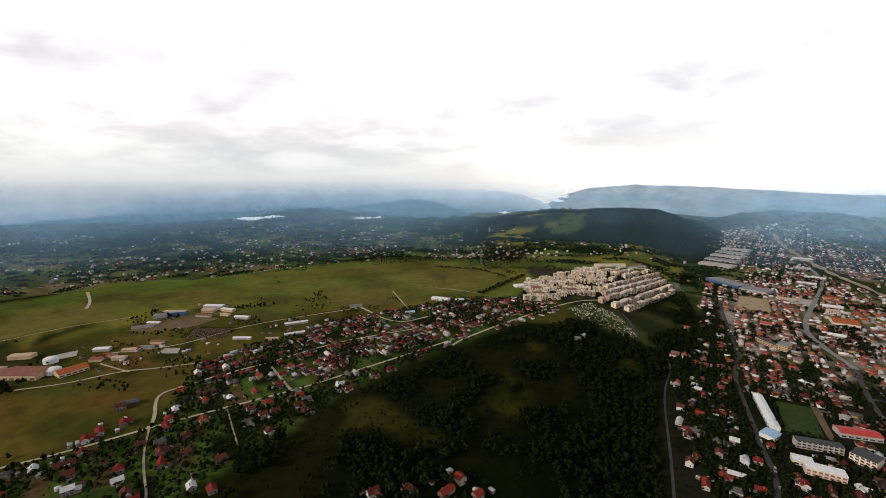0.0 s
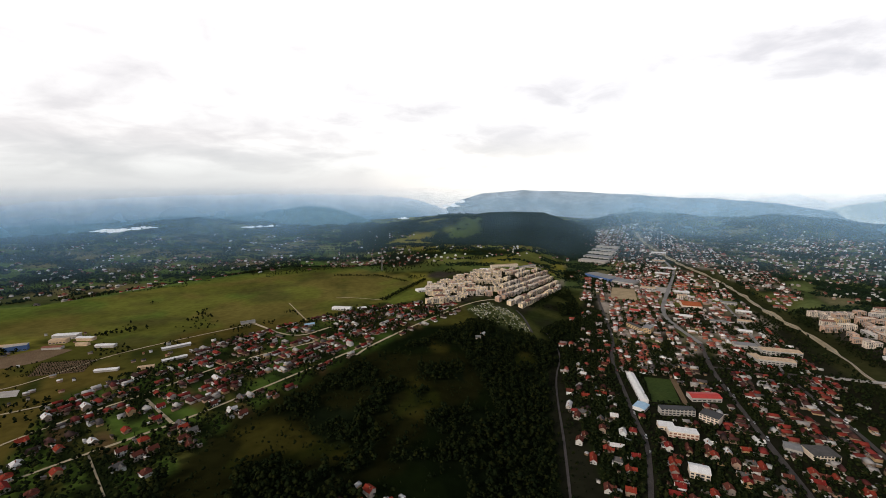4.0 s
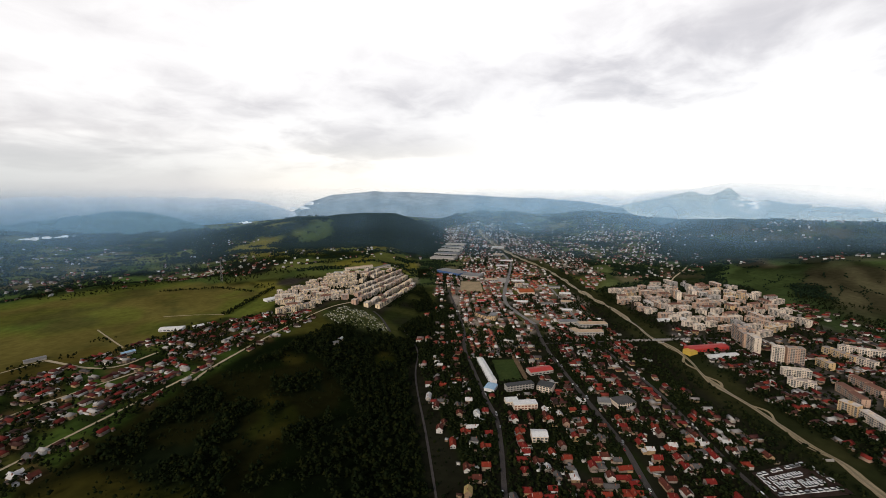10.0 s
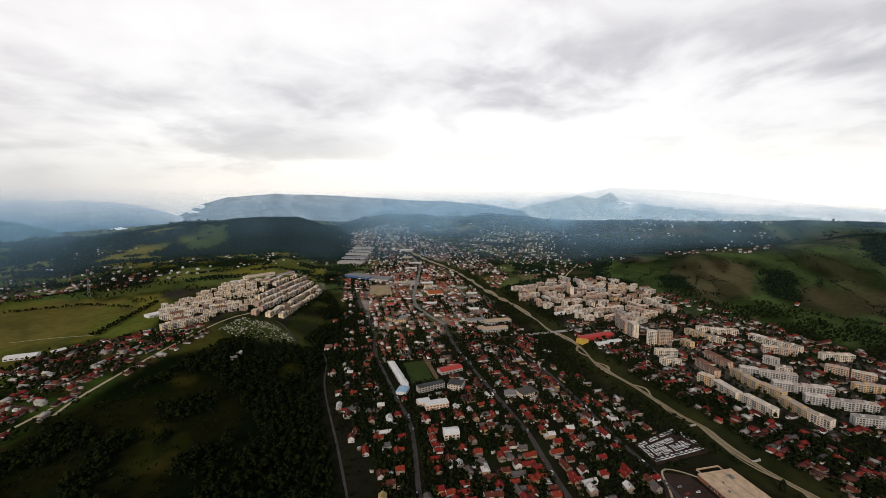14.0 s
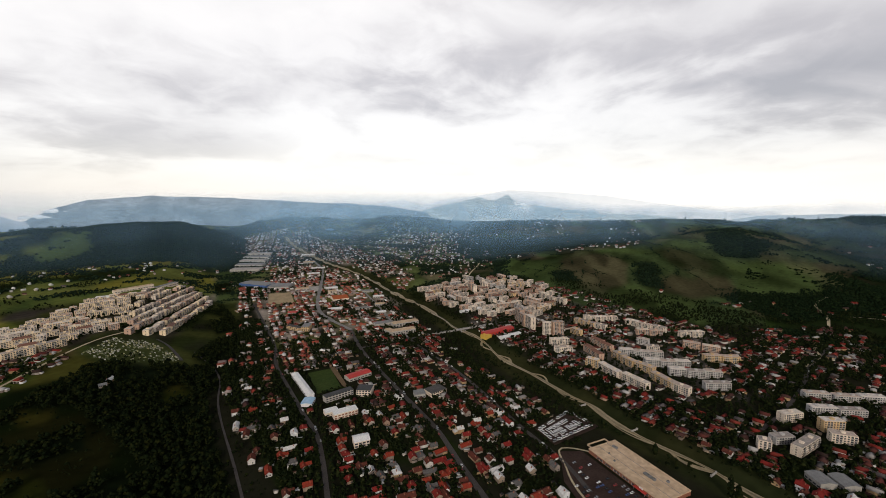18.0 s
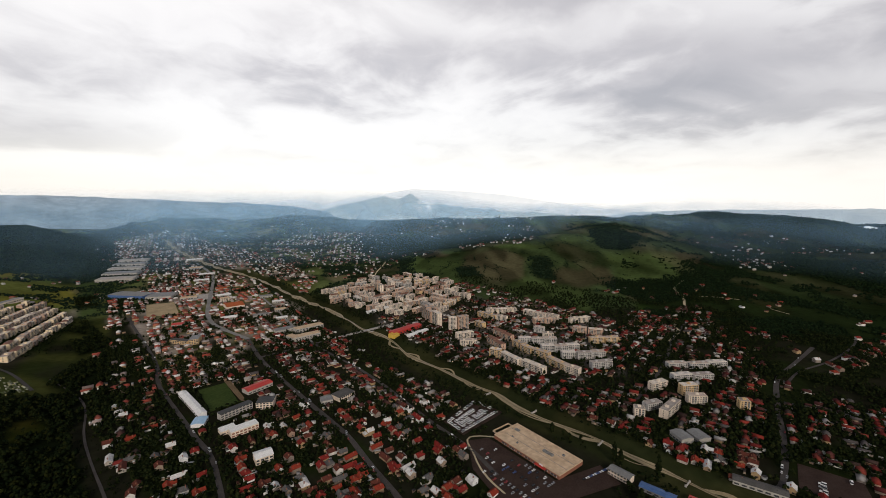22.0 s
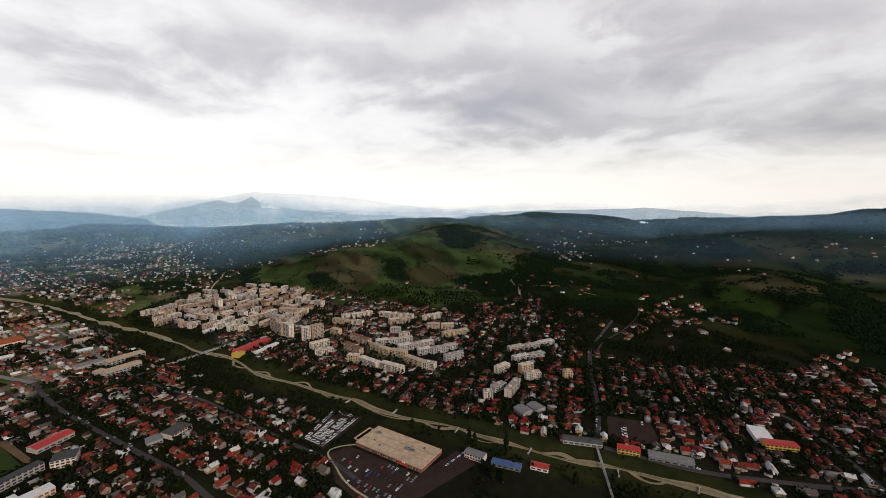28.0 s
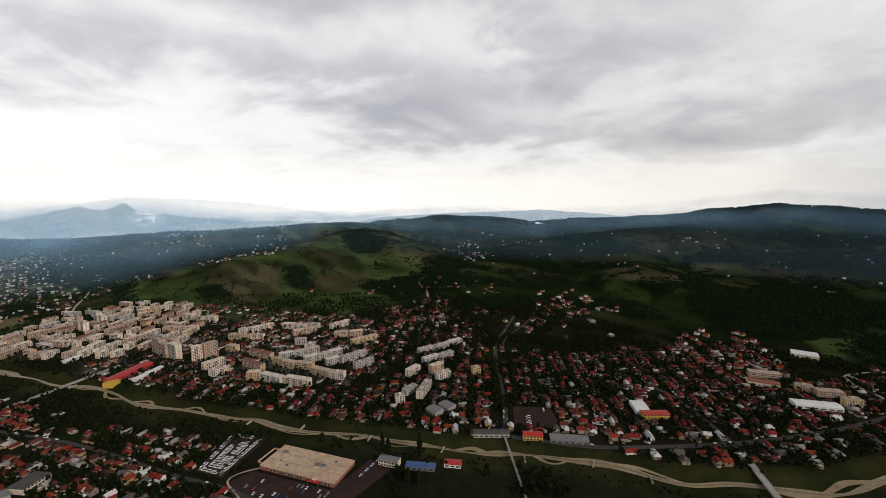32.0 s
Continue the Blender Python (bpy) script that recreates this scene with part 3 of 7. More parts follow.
def smooth(line, step):
    """The chain rounded off and set out at even steps."""
    p = np.array(line, float)
    for _ in range(2):
        q = np.empty((2 * len(p), 2))
        q[0], q[-1] = p[0], p[-1]
        q[1:-1:2], q[2:-1:2] = p[:-1] * 0.75 + p[1:] * 0.25, p[:-1] * 0.25 + p[1:] * 0.75
        p = q
    s = np.concatenate([[0], np.cumsum(np.hypot(*np.diff(p, axis=0).T))])
    u = np.linspace(0, s[-1], max(3, int(s[-1] / step)))
    return np.stack([np.interp(u, s, p[:, 0]), np.interp(u, s, p[:, 1])], -1)


def mesh_of(name, verts, faces, mats):
    """A mesh from arrays of points and of equal-sided faces."""
    me = bpy.data.meshes.new(name)
    verts, faces = np.asarray(verts, np.float32), np.asarray(faces, np.int32)
    n, k = faces.shape
    me.vertices.add(len(verts))
    me.vertices.foreach_set("co", verts.ravel())
    me.loops.add(n * k)
    me.loops.foreach_set("vertex_index", faces.ravel())
    me.polygons.add(n)
    me.polygons.foreach_set("loop_start", np.arange(0, n * k, k, dtype=np.int32))
    me.polygons.foreach_set("loop_total", np.full(n, k, dtype=np.int32))
    for m in mats if isinstance(mats, (list, tuple)) else [mats]:
        me.materials.append(m)
    me.update(calc_edges=True)
    return me


def part(name, bm, mat, parent, label="", kind=""):
    me = bpy.data.meshes.new(name)
    bm.to_mesh(me)
    bm.free()
    me.materials.append(mat)
    ob = new(name, me)
    ob.parent = parent
    return tagged(ob, label=label, kind=kind)


def box(bm, x0, y0, z0, x1, y1, z1):
    v = [bm.verts.new(c) for c in ((x0, y0, z0), (x1, y0, z0), (x1, y1, z0), (x0, y1, z0), (x0, y0, z1), (x1, y0, z1), (x1, y1, z1), (x0, y1, z1))]
    for f in ((3, 2, 1, 0), (4, 5, 6, 7), (0, 1, 5, 4), (1, 2, 6, 5), (2, 3, 7, 6), (3, 0, 4, 7)):
        bm.faces.new([v[i] for i in f])
    return v


def thing(name, m, label, category, group="", kind=""):
    ob = new(name)
    ob.matrix_basis = m
    return tagged(ob, label, category, group, kind)


def ground_at(x, y):
    return float(land(x, y))


def spot(x, y, turn=0.0, lift=0.0):
    return pose(x, y, ground_at(x, y) + lift, 0, 0, turn)


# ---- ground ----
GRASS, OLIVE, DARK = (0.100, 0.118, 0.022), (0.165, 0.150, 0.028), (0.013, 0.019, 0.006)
# the last tone is for far woods, with bluish haze put into it
WOODS, YARD, HAZED_WOODS = (0.008, 0.012, 0.005), (0.017, 0.0172, 0.010), (0.013, 0.023, 0.015)


def wooded(x, y):
    """How far the ground lies under trees, 0 to 1."""
    x, y = np.asarray(x, float), np.asarray(y, float)
    r, az = np.hypot(x, y) / UNIT, np.degrees(np.arctan2(x, y)) + (grain3(x, y, 130, 88) - 0.5) * 16 * ease(np.hypot(x, y), 900, 1300)
    wx, wy = x + (grain3(x, y, 34, 91) - 0.5) * 60, y + (grain3(x, y, 34, 93) - 0.5) * 60
    w = inside(x, y, WOOD).astype(float)
    w = np.where((x < 150 + 60 * grain(x, y, 120, 96)) & (y < 640) & (grain3(x, y, 62, 92) > 0.54), 0.0, w)      # the western half is scrub and rough grass
    for c in CLEARINGS:
        w = np.where(inside(wx, wy, c), 0.0, w)
    # the dark hill: all wood but for the pasture on its western flank
    true_az = np.degrees(np.arctan2(x, y))
    onhill = (r > 1610 + 60 * (grain3(x, y, 90, 89) - 0.5)) & (r < 2900) & (true_az > 0) & (true_az < 33.5)
    glade = (np.abs((az - 11.0) - (r - 1900) * 0.014) < 2.2) & (r > 1640) & (r < 2120)
    glade |= (grain3(x, y, 120, 90) > 0.62) & (true_az < 14) & (r < 2000)
    w = np.where(onhill, np.where(glade, 0.08, 1.0), w)
    # the slopes beyond the river: whole fields gone to wood, more of them with the distance
    n = grain3(x, y, 330, 21)
    tag, _ = cells(x, y, 190, 140, 25, 1.7)
    on_slope = inside(x, y, FIELDS[0])
    east = (true_az > 60) & (r > 1120) & (r < 4300) & ~inside(x, y, TOWNS[1][0])
    share = 0.20 + 0.16 * ease(r, 1500, 2300) + 0.27 * ease(true_az, 96, 110)
    w = np.where(east, np.where(0.55 * tag + 0.9 * (n - 0.22) < share, 1.0, 0.0), w)
    w = np.where(on_slope, np.where(tag < 0.14, 1.0, 0.0), w)
    vale = (true_az > 98) & (true_az < 175) & (r > 850) & (r < 1250)
    w = np.where(vale & (grain3(x, y, 120, 23) > np.where(true_az < 128, 0.60, 0.52)), 1.0, w)
    # the west: copses and hangers between small fields
    tag, _ = cells(x, y, 130, 150, -12, 2.0)
    west = (true_az < 4) & (r > np.interp(true_az, [p[0] for p in BROW], [p[1] for p in BROW]) + 10) & ~onhill
    w = np.where(west, np.where(0.5 * tag + grain3(x, y, 300, 27) - 0.2 < 0.27 + 0.24 * ease(r, 1900, 2600), 1.0, 0.0), w)
    # the head of the valley
    north = (true_az >= 30) & (true_az < 66) & (r > 1150) & ~onhill & ~inside(x, y, TOWNS[3][0])
    w = np.where(north, np.where(grain3(x, y, 170, 28) > 0.62 - 0.04 * ease(r, 2000, 2700), 1.0, 0.0), w)
    bx, by = x + (grain3(x, y, 70, 95) - 0.5) * 60, y + (grain3(x, y, 70, 97) - 0.5) * 60
    for p in SLOPE_GREEN + SLOPE_BROWN + GLADES + SIDE_FIELDS + PLOUGHED:
        w = np.where(inside(bx, by, p), 0.0, w)
    for p in SLOPE_WOODS:
        w = np.where(inside(bx, by, p), 1.0, w)
    # strip of trees on the scarp east of the estate
    scarp = inside(x, y, [(312, 690), (345, 712), (468, 815), (575, 1060), (640, 1100), (560, 900), (470, 740), (400, 640), (330, 600), (306, 606)])
    w = np.where(scarp & (grain(x, y, 45, 29) > 0.36), 1.0, w)
    return w


def cover(x, y):
    x, y = np.asarray(x, float), np.asarray(y, float)
    r, az = np.hypot(x, y) / UNIT, np.degrees(np.arctan2(x, y)) + (grain3(x, y, 130, 88) - 0.5) * 16 * ease(np.hypot(x, y), 900, 1300)
    c = np.empty(x.shape + (3,))
    c[:] = YARD
    c[(y > 700) & (grain3(x, y, 70, 38) > 0.46)] = (0.020, 0.026, 0.008)
    c[(y > 700) & (grain3(x, y, 70, 38) > 0.58)] = (0.045, 0.050, 0.014)

    wx, wy = x + (grain3(x, y, 60, 95) - 0.5) * 70, y + (grain3(x, y, 60, 97) - 0.5) * 70

    def lay(where, tone):
        c[where] = tone

    n, k = grain3(x, y, 180, 31), grain3(x, y, 60, 33)
    lay((az < 24) & (x < 250) & (y > 100), GRASS)
    lay((az < 24) & (x < 250) & (y > 100) & (n > 0.47), OLIVE)
    lay((az < 24) & (x < 250) & (y > 100) & (k > 0.62), DARK)
    terrace = (az < 24) & (x < 250) & (y > 100) & (r < 760)
    lay(terrace, (0.066, 0.064, 0.014))
    lay(terrace & (n > 0.47), (0.098, 0.076, 0.018))
    lay(terrace & (k > 0.62), (0.030, 0.036, 0.009))
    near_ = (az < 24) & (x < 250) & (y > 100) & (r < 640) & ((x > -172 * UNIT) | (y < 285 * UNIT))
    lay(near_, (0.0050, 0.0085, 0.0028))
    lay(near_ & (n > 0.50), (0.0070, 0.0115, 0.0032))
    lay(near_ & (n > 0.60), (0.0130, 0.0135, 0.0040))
    lay(r > 1080, GRASS)
    lay((r > 1080) & (az > 36), (0.050, 0.064, 0.017))
    lay((az > 0) & (az < 34) & (r > 1080) & (r < 1650), (0.060, 0.090, 0.024))
    lay((az > 0) & (az < 34) & (r > 1080) & (r < 1650) & (k > 0.5), (0.100, 0.118, 0.030))
    lay((r > 1200) & (n > 0.52) & (az < 36), OLIVE)
    lay((r > 1200) & (n < 0.40), DARK)
    for t in TOWNS:
        lay(inside(x, y, t[0]), YARD)
        lay(inside(x, y, t[0]) & (k > 0.55), DARK)
    # paler yards, works and allotments up the valley, lightened further for haze glare
    fine = grain3(x, y, 26, 37)
    courts = inside(x, y, TOWNS[5][0])
    lay(courts & (fine > 0.54), (0.055, 0.048, 0.039))
    lay(courts & (fine > 0.64), (0.12, 0.108, 0.092))
    lay(courts & (fine < 0.38), DARK)
    north = ~inside(x, y, WESTSIDE) & (inside(x, y, TOWNS[0][0]) | inside(x, y, TOWNS[3][0]) | ((az > 33) & (az < 62) & (r > 900))) & (y > 560)
    lay(north & (k > 0.42), (0.080, 0.085, 0.026))
    lay(north & (fine > 0.54), (0.20, 0.165, 0.13))
    lay(north & (fine > 0.64), (0.32, 0.27, 0.225))
    lay(north & (fine < 0.34), DARK)
    true_az = np.degrees(np.arctan2(x, y))
    brow = np.interp(true_az, [p[0] for p in BROW], [p[1] for p in BROW])
    tag, hedge_ = cells(x, y, 88, 160, -12, 2.2)
    villages = (true_az < 6) & (r > brow + 6)
    for lo_, tone in ((0.0, (0.034, 0.056, 0.016)), (0.25, (0.056, 0.090, 0.022)), (0.45, (0.080, 0.128, 0.030)), (0.64, (0.110, 0.130, 0.038)), (0.80, (0.068, 0.076, 0.028)), (0.92, (0.135, 0.115, 0.048))):
        lay(villages & (tag >= lo_), tone)
    lay(villages & (hedge_ < 6), DARK)
    tag, hedge_ = cells(x, y, 80, 170, 40, 1.8)
    head = (true_az > 30) & (true_az < 66) & (r > 1050)
    for lo_, tone in ((0.0, (0.040, 0.060, 0.022)), (0.30, (0.068, 0.098, 0.032)), (0.56, (0.100, 0.124, 0.042)), (0.84, (0.140, 0.128, 0.066))):
        lay(head & (tag >= lo_) & ~inside(x, y, TOWNS[3][0]), tone)
    lay(head & (hedge_ < 5), DARK)
    lay(inside(x, y, TOWNS[3][0]) & (n > 0.58), (0.085, 0.090, 0.026))
    # garden strips behind the village houses
    vill = inside(x, y, TOWNS[2][0])
    along_, over_ = x * 0.82 + y * 0.57, -x * 0.57 + y * 0.82
    strip = lattice(np.floor(along_ / 15).astype(np.int64), np.floor((over_ + 20 * np.sin(along_ / 90)) / 46).astype(np.int64), 11)
    lay(vill, DARK)
    lay(vill & (strip > 0.22), (0.034, 0.058, 0.012))
    lay(vill & (strip > 0.46), (0.054, 0.056, 0.014))
    lay(vill & (strip > 0.64), (0.060, 0.096, 0.018))
    lay(vill & (strip > 0.86), (0.098, 0.064, 0.027))
    lay(inside(wx, wy, PASTURE), (0.102, 0.074, 0.016))
    lay(inside(wx, wy, PASTURE) & (n > 0.52), (0.128, 0.072, 0.020))
    lay(inside(wx, wy, PASTURE) & (n < 0.42), (0.058, 0.056, 0.012))
    lay(inside(wx, wy, PASTURE) & (k > 0.66), (0.030, 0.034, 0.009))
    lay(inside(wx, wy, MEADOW), (0.112, 0.118, 0.023))
    lay(inside(wx, wy, MEADOW) & (n > 0.58), (0.128, 0.108, 0.028))
    lay(inside(wx, wy, MEADOW) & (n < 0.42), (0.082, 0.112, 0.021))
    lay(inside(wx, wy, MEADOW) & (grain3(x * 0.4, y, 34, 36) > 0.60), (0.074, 0.072, 0.020))
    for cl in CLEARINGS:
        lay(inside(wx, wy, cl), (0.022, 0.026, 0.0052))
        lay(inside(wx, wy, cl) & (k > 0.52), (0.040, 0.036, 0.0075))
    # fields on the eastern slope, parted by hedges
    slope = inside(x, y, FIELDS[0]) | ((true_az > 60) & (r > 1120) & (r < 4300) & ~inside(x, y, TOWNS[1][0]))
    tag, hedge_ = cells(x, y, 105, 180, 25, 2.0)
    # shading by bearing: tones past 98 degrees are dimmed in the colour itself
    bearing_shade = 1 - 0.52 * ease(true_az, 98, 108)[..., None]
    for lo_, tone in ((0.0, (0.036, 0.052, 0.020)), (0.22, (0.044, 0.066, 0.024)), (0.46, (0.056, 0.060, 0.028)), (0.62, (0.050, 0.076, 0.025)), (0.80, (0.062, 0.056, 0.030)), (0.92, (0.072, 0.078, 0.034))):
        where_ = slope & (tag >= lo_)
        c[where_] = (np.array(tone) * bearing_shade)[where_]
    lay(slope & (k > 0.64), (0.018, 0.027, 0.009))
    lay(slope & (hedge_ < 3), (0.020, 0.030, 0.010))
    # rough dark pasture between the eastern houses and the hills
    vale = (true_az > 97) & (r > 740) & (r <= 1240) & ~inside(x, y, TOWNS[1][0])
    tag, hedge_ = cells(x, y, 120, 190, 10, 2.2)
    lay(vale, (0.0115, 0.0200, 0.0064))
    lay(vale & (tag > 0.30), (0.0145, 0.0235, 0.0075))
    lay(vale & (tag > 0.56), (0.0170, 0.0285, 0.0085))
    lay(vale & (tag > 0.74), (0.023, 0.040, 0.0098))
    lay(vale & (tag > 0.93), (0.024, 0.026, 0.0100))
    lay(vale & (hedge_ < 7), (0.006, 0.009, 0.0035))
    lay(inside(x, y, CLUSTER), (0.052, 0.044, 0.030))
    lay(inside(x, y, CLUSTER) & (k > 0.50), (0.022, 0.030, 0.009))
    lay(inside(x, y, NORTH_BLOCKS), (0.050, 0.043, 0.034))
    lay(inside(x, y, NORTH_BLOCKS) & (k > 0.56), DARK)
    bank = offline(x, y, RIVER) < np.where(y > 380, 36, 34)
    lay(bank & (r < 1700), (0.031, 0.032, 0.012))
    lay(bank & (k > 0.5) & (r < 1700), (0.020, 0.024, 0.009))
    for g in GREENS:
        lay(inside(wx, wy, g), (0.105, 0.110, 0.030))
    bx, by = x + (grain3(x, y, 70, 95) - 0.5) * 60, y + (grain3(x, y, 70, 97) - 0.5) * 60
    for group, tone in ((SLOPE_GREEN, (0.048, 0.070, 0.022)), (SLOPE_BROWN, (0.056, 0.051, 0.026)), (GLADES, (0.050, 0.074, 0.021)), (SIDE_FIELDS, (0.115, 0.128, 0.034)), (PLOUGHED, (0.050, 0.042, 0.034)), ([GRAVES], (0.046, 0.056, 0.018))):
        for p in group:
            lay(inside(bx, by, p), tone)
    # narrow strips and overgrown balks within the fields of the slope
    tag, hedge_ = cells(x + 18 * np.sin(y / 70), y, 58, 181, 32, 3.2)
    shade = np.where(slope, 0.50 + 0.95 * tag, 1.0) * np.where(slope & (hedge_ < 4) & (grain3(x, y, 80, 98) > 0.47), 0.45, 1.0)
    c *= shade[..., None]
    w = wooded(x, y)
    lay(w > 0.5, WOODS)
    lay((w > 0.5) & (r > 1500), HAZED_WOODS)
    return c


def channel(x, y):
    """The river has cut down a little below the valley floor."""
    return -2.6 * (1 - ease(offline(x, y, RIVER), 7, 24))


AZ = np.radians(np.concatenate([np.arange(-56, 168, 0.22), np.arange(168, 304, 2.0)]))
RINGS = np.concatenate([[1.0, 40.0, 80.0], np.geomspace(110, 4950, 330)])
gx, gy = np.outer(RINGS, np.sin(AZ)), np.outer(RINGS, np.cos(AZ))
gz = land(gx, gy) + channel(gx, gy)
i, j = np.meshgrid(np.arange(len(RINGS) - 1), np.arange(len(AZ)), indexing="ij")
na, j2 = len(AZ), (np.arange(len(AZ)) + 1) % len(AZ)
quads = np.stack([i * na + j, (i + 1) * na + j, (i + 1) * na + j2[j], i * na + j2[j]], -1).reshape(-1, 4)[:, ::-1]
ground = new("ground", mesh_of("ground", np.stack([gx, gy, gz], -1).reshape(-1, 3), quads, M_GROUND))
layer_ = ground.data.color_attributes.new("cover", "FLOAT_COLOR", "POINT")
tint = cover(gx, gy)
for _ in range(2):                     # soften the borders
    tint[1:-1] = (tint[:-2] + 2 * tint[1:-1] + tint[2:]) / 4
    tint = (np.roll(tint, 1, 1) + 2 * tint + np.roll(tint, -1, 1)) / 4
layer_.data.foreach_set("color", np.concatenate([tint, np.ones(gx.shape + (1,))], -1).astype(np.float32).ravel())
ground.data.polygons.foreach_set("use_smooth", np.ones(len(quads), bool))
tagged(ground, "valley floor, terrace and hills under grass, gardens and woods", "ground", kind="structure")


def ribbon(name, line, width, mat, lift, wander=0.0, seed=0, bed=False, step=6.0):
    p = smooth(line, step)
    d = np.gradient(p, axis=0)
    d /= np.hypot(d[:, 0], d[:, 1])[:, None]
    side = np.stack([d[:, 1], -d[:, 0]], -1)
    wide = width * (1 + (0.7 * ease(p[:, 1], 420, 700) if mat == M_BED else 0.0)) * (1 + wander * (grain(np.arange(len(p)) * step, np.zeros(len(p)), 34, seed) - 0.5) * 2)
    cols = [p - side * (wide / 2)[:, None], p - side * (wide / 6)[:, None], p + side * (wide / 6)[:, None], p + side * (wide / 2)[:, None]]
    pts = np.stack(cols, 1)
    z = land(pts[..., 0], pts[..., 1]) + (channel(p[:, 0], p[:, 1])[:, None] if bed else channel(pts[..., 0], pts[..., 1])) + lift
    z = z + np.hypot(pts[..., 0], pts[..., 1]) * 0.0004
    v = np.concatenate([pts, z[..., None]], -1).reshape(-1, 3)
    a = np.arange(len(p) - 1)
    f = np.concatenate([np.stack([a * 4 + c, a * 4 + c + 1, a * 4 + c + 5, a * 4 + c + 4], -1) for c in range(3)])
    return new(name, mesh_of(name, v, f, mat))


for road_name, (road_w, gravel, line) in ROADS.items():
    ob = ribbon("road", line, road_w, (M_ASPHALT, M_GRAVEL, M_STREET)[gravel], 0.35, 0.15, len(road_name))
    tagged(ob, ("worn grey asphalt street between houses", "pale gravel lane between fields and gardens", "broad pale concrete street up the valley")[gravel], "road", kind="structure")
def meander(amp, phase):
    """The line of the river swinging from side to side of its bed, and the way across it."""
    p = smooth(RIVER, 6)
    d = np.gradient(p, axis=0)
    d /= np.hypot(d[:, 0], d[:, 1])[:, None]
    s_ = np.arange(len(p)) * 6.0
    off = amp * (np.sin(s_ / 24 + phase + 3.0 * grain(s_, 0 * s_, 90, 8)) * (0.3 + 1.1 * grain(s_, 0 * s_, 120, 9))) * (0.35 + 0.65 * (1 - ease(p[:, 1], 420, 520)))
    return np.stack([p[:, 0] + d[:, 1] * off, p[:, 1] - d[:, 0] * off], -1), np.stack([d[:, 1], -d[:, 0]], -1)


course, across_ = meander(6.0, 0.0)
bed = ribbon("river_bed", course.tolist(), 8.2, M_BED, 0.45, 0.65, 3, False, 4.0)
bars = random.Random(77)
at_ = int(np.argmin(np.hypot(course[:, 0] - 640 * UNIT, course[:, 1] - 345 * UNIT)))
while at_ < len(course) - 20:                     # side channels round islands and gravel bars
    run, reach = bars.randint(5, 13), bars.choice((-1, 1)) * bars.uniform(7, 13)
    arc = [(course[at_ + q] + across_[at_ + q] * reach * math.sin(math.pi * q / run)).tolist() for q in range(run + 1)]
    tagged(ribbon("river_bed", arc, bars.uniform(3.2, 5.4), M_BED, 0.55, 0.6, at_, False, 3.0), "side channel of gravel and mud round a grassy island", "river bed", kind="structure")
    at_ += run + bars.randint(1, 12)
tagged(bed, "shallow braided river bed of tan gravel and mud", "river bed", kind="structure")
water = ribbon("water", course.tolist(), 2.4, M_WATER, 0.75, 0.5, 9, False, 4.0)
tagged(water, "shallow brown stream winding over gravel", "water", kind="structure")

# ---- distant ranges ----
def range_of(name, table, near, far, mat, label, rough, seed):
    """A far mountain range; table of azimuth and of the angle of the crest over the level."""
    az = np.arange(table[0][0], table[-1][0], 0.12)
    el = np.interp(az, [p[0] for p in table], [p[1] for p in table]) + rough * (grain3(az * 10, 0 * az, 9, seed) - 0.5)
    rows, rise = [], []
    for s in np.linspace(0, 1, 9):
        r = near + (far - near) * s + 40 * (grain(az * 10, 0 * az + s * 30, 14, seed + 2) - 0.5)
        top = EYE + far * np.tan(np.radians(el))
        z = (top + 60) * (s ** 1.3) - 60 + (1 - s) * s * 90 * (grain3(az * 10, s * 60 + 0 * az, 16, seed + 5) - 0.5)
        rise.append(np.full(len(az), s))
        rows.append(np.stack([r * np.sin(np.radians(az)), r * np.cos(np.radians(az)), z], -1))
    v = np.stack(rows)
    a, b = np.meshgrid(np.arange(8), np.arange(len(az) - 1), indexing="ij")
    n = len(az)
    f = np.stack([a * n + b, a * n + b + 1, (a + 1) * n + b + 1, (a + 1) * n + b], -1).reshape(-1, 4)
    ob = new(name, mesh_of(name, v.reshape(-1, 3), f, mat))
    ob.data.polygons.foreach_set("use_smooth", np.ones(len(f), bool))
    ob.data.attributes.new("rise", "FLOAT", "POINT").data.foreach_set("value", np.concatenate(rise).astype(np.float32))
    return tagged(ob, label, "mountains", kind="structure")


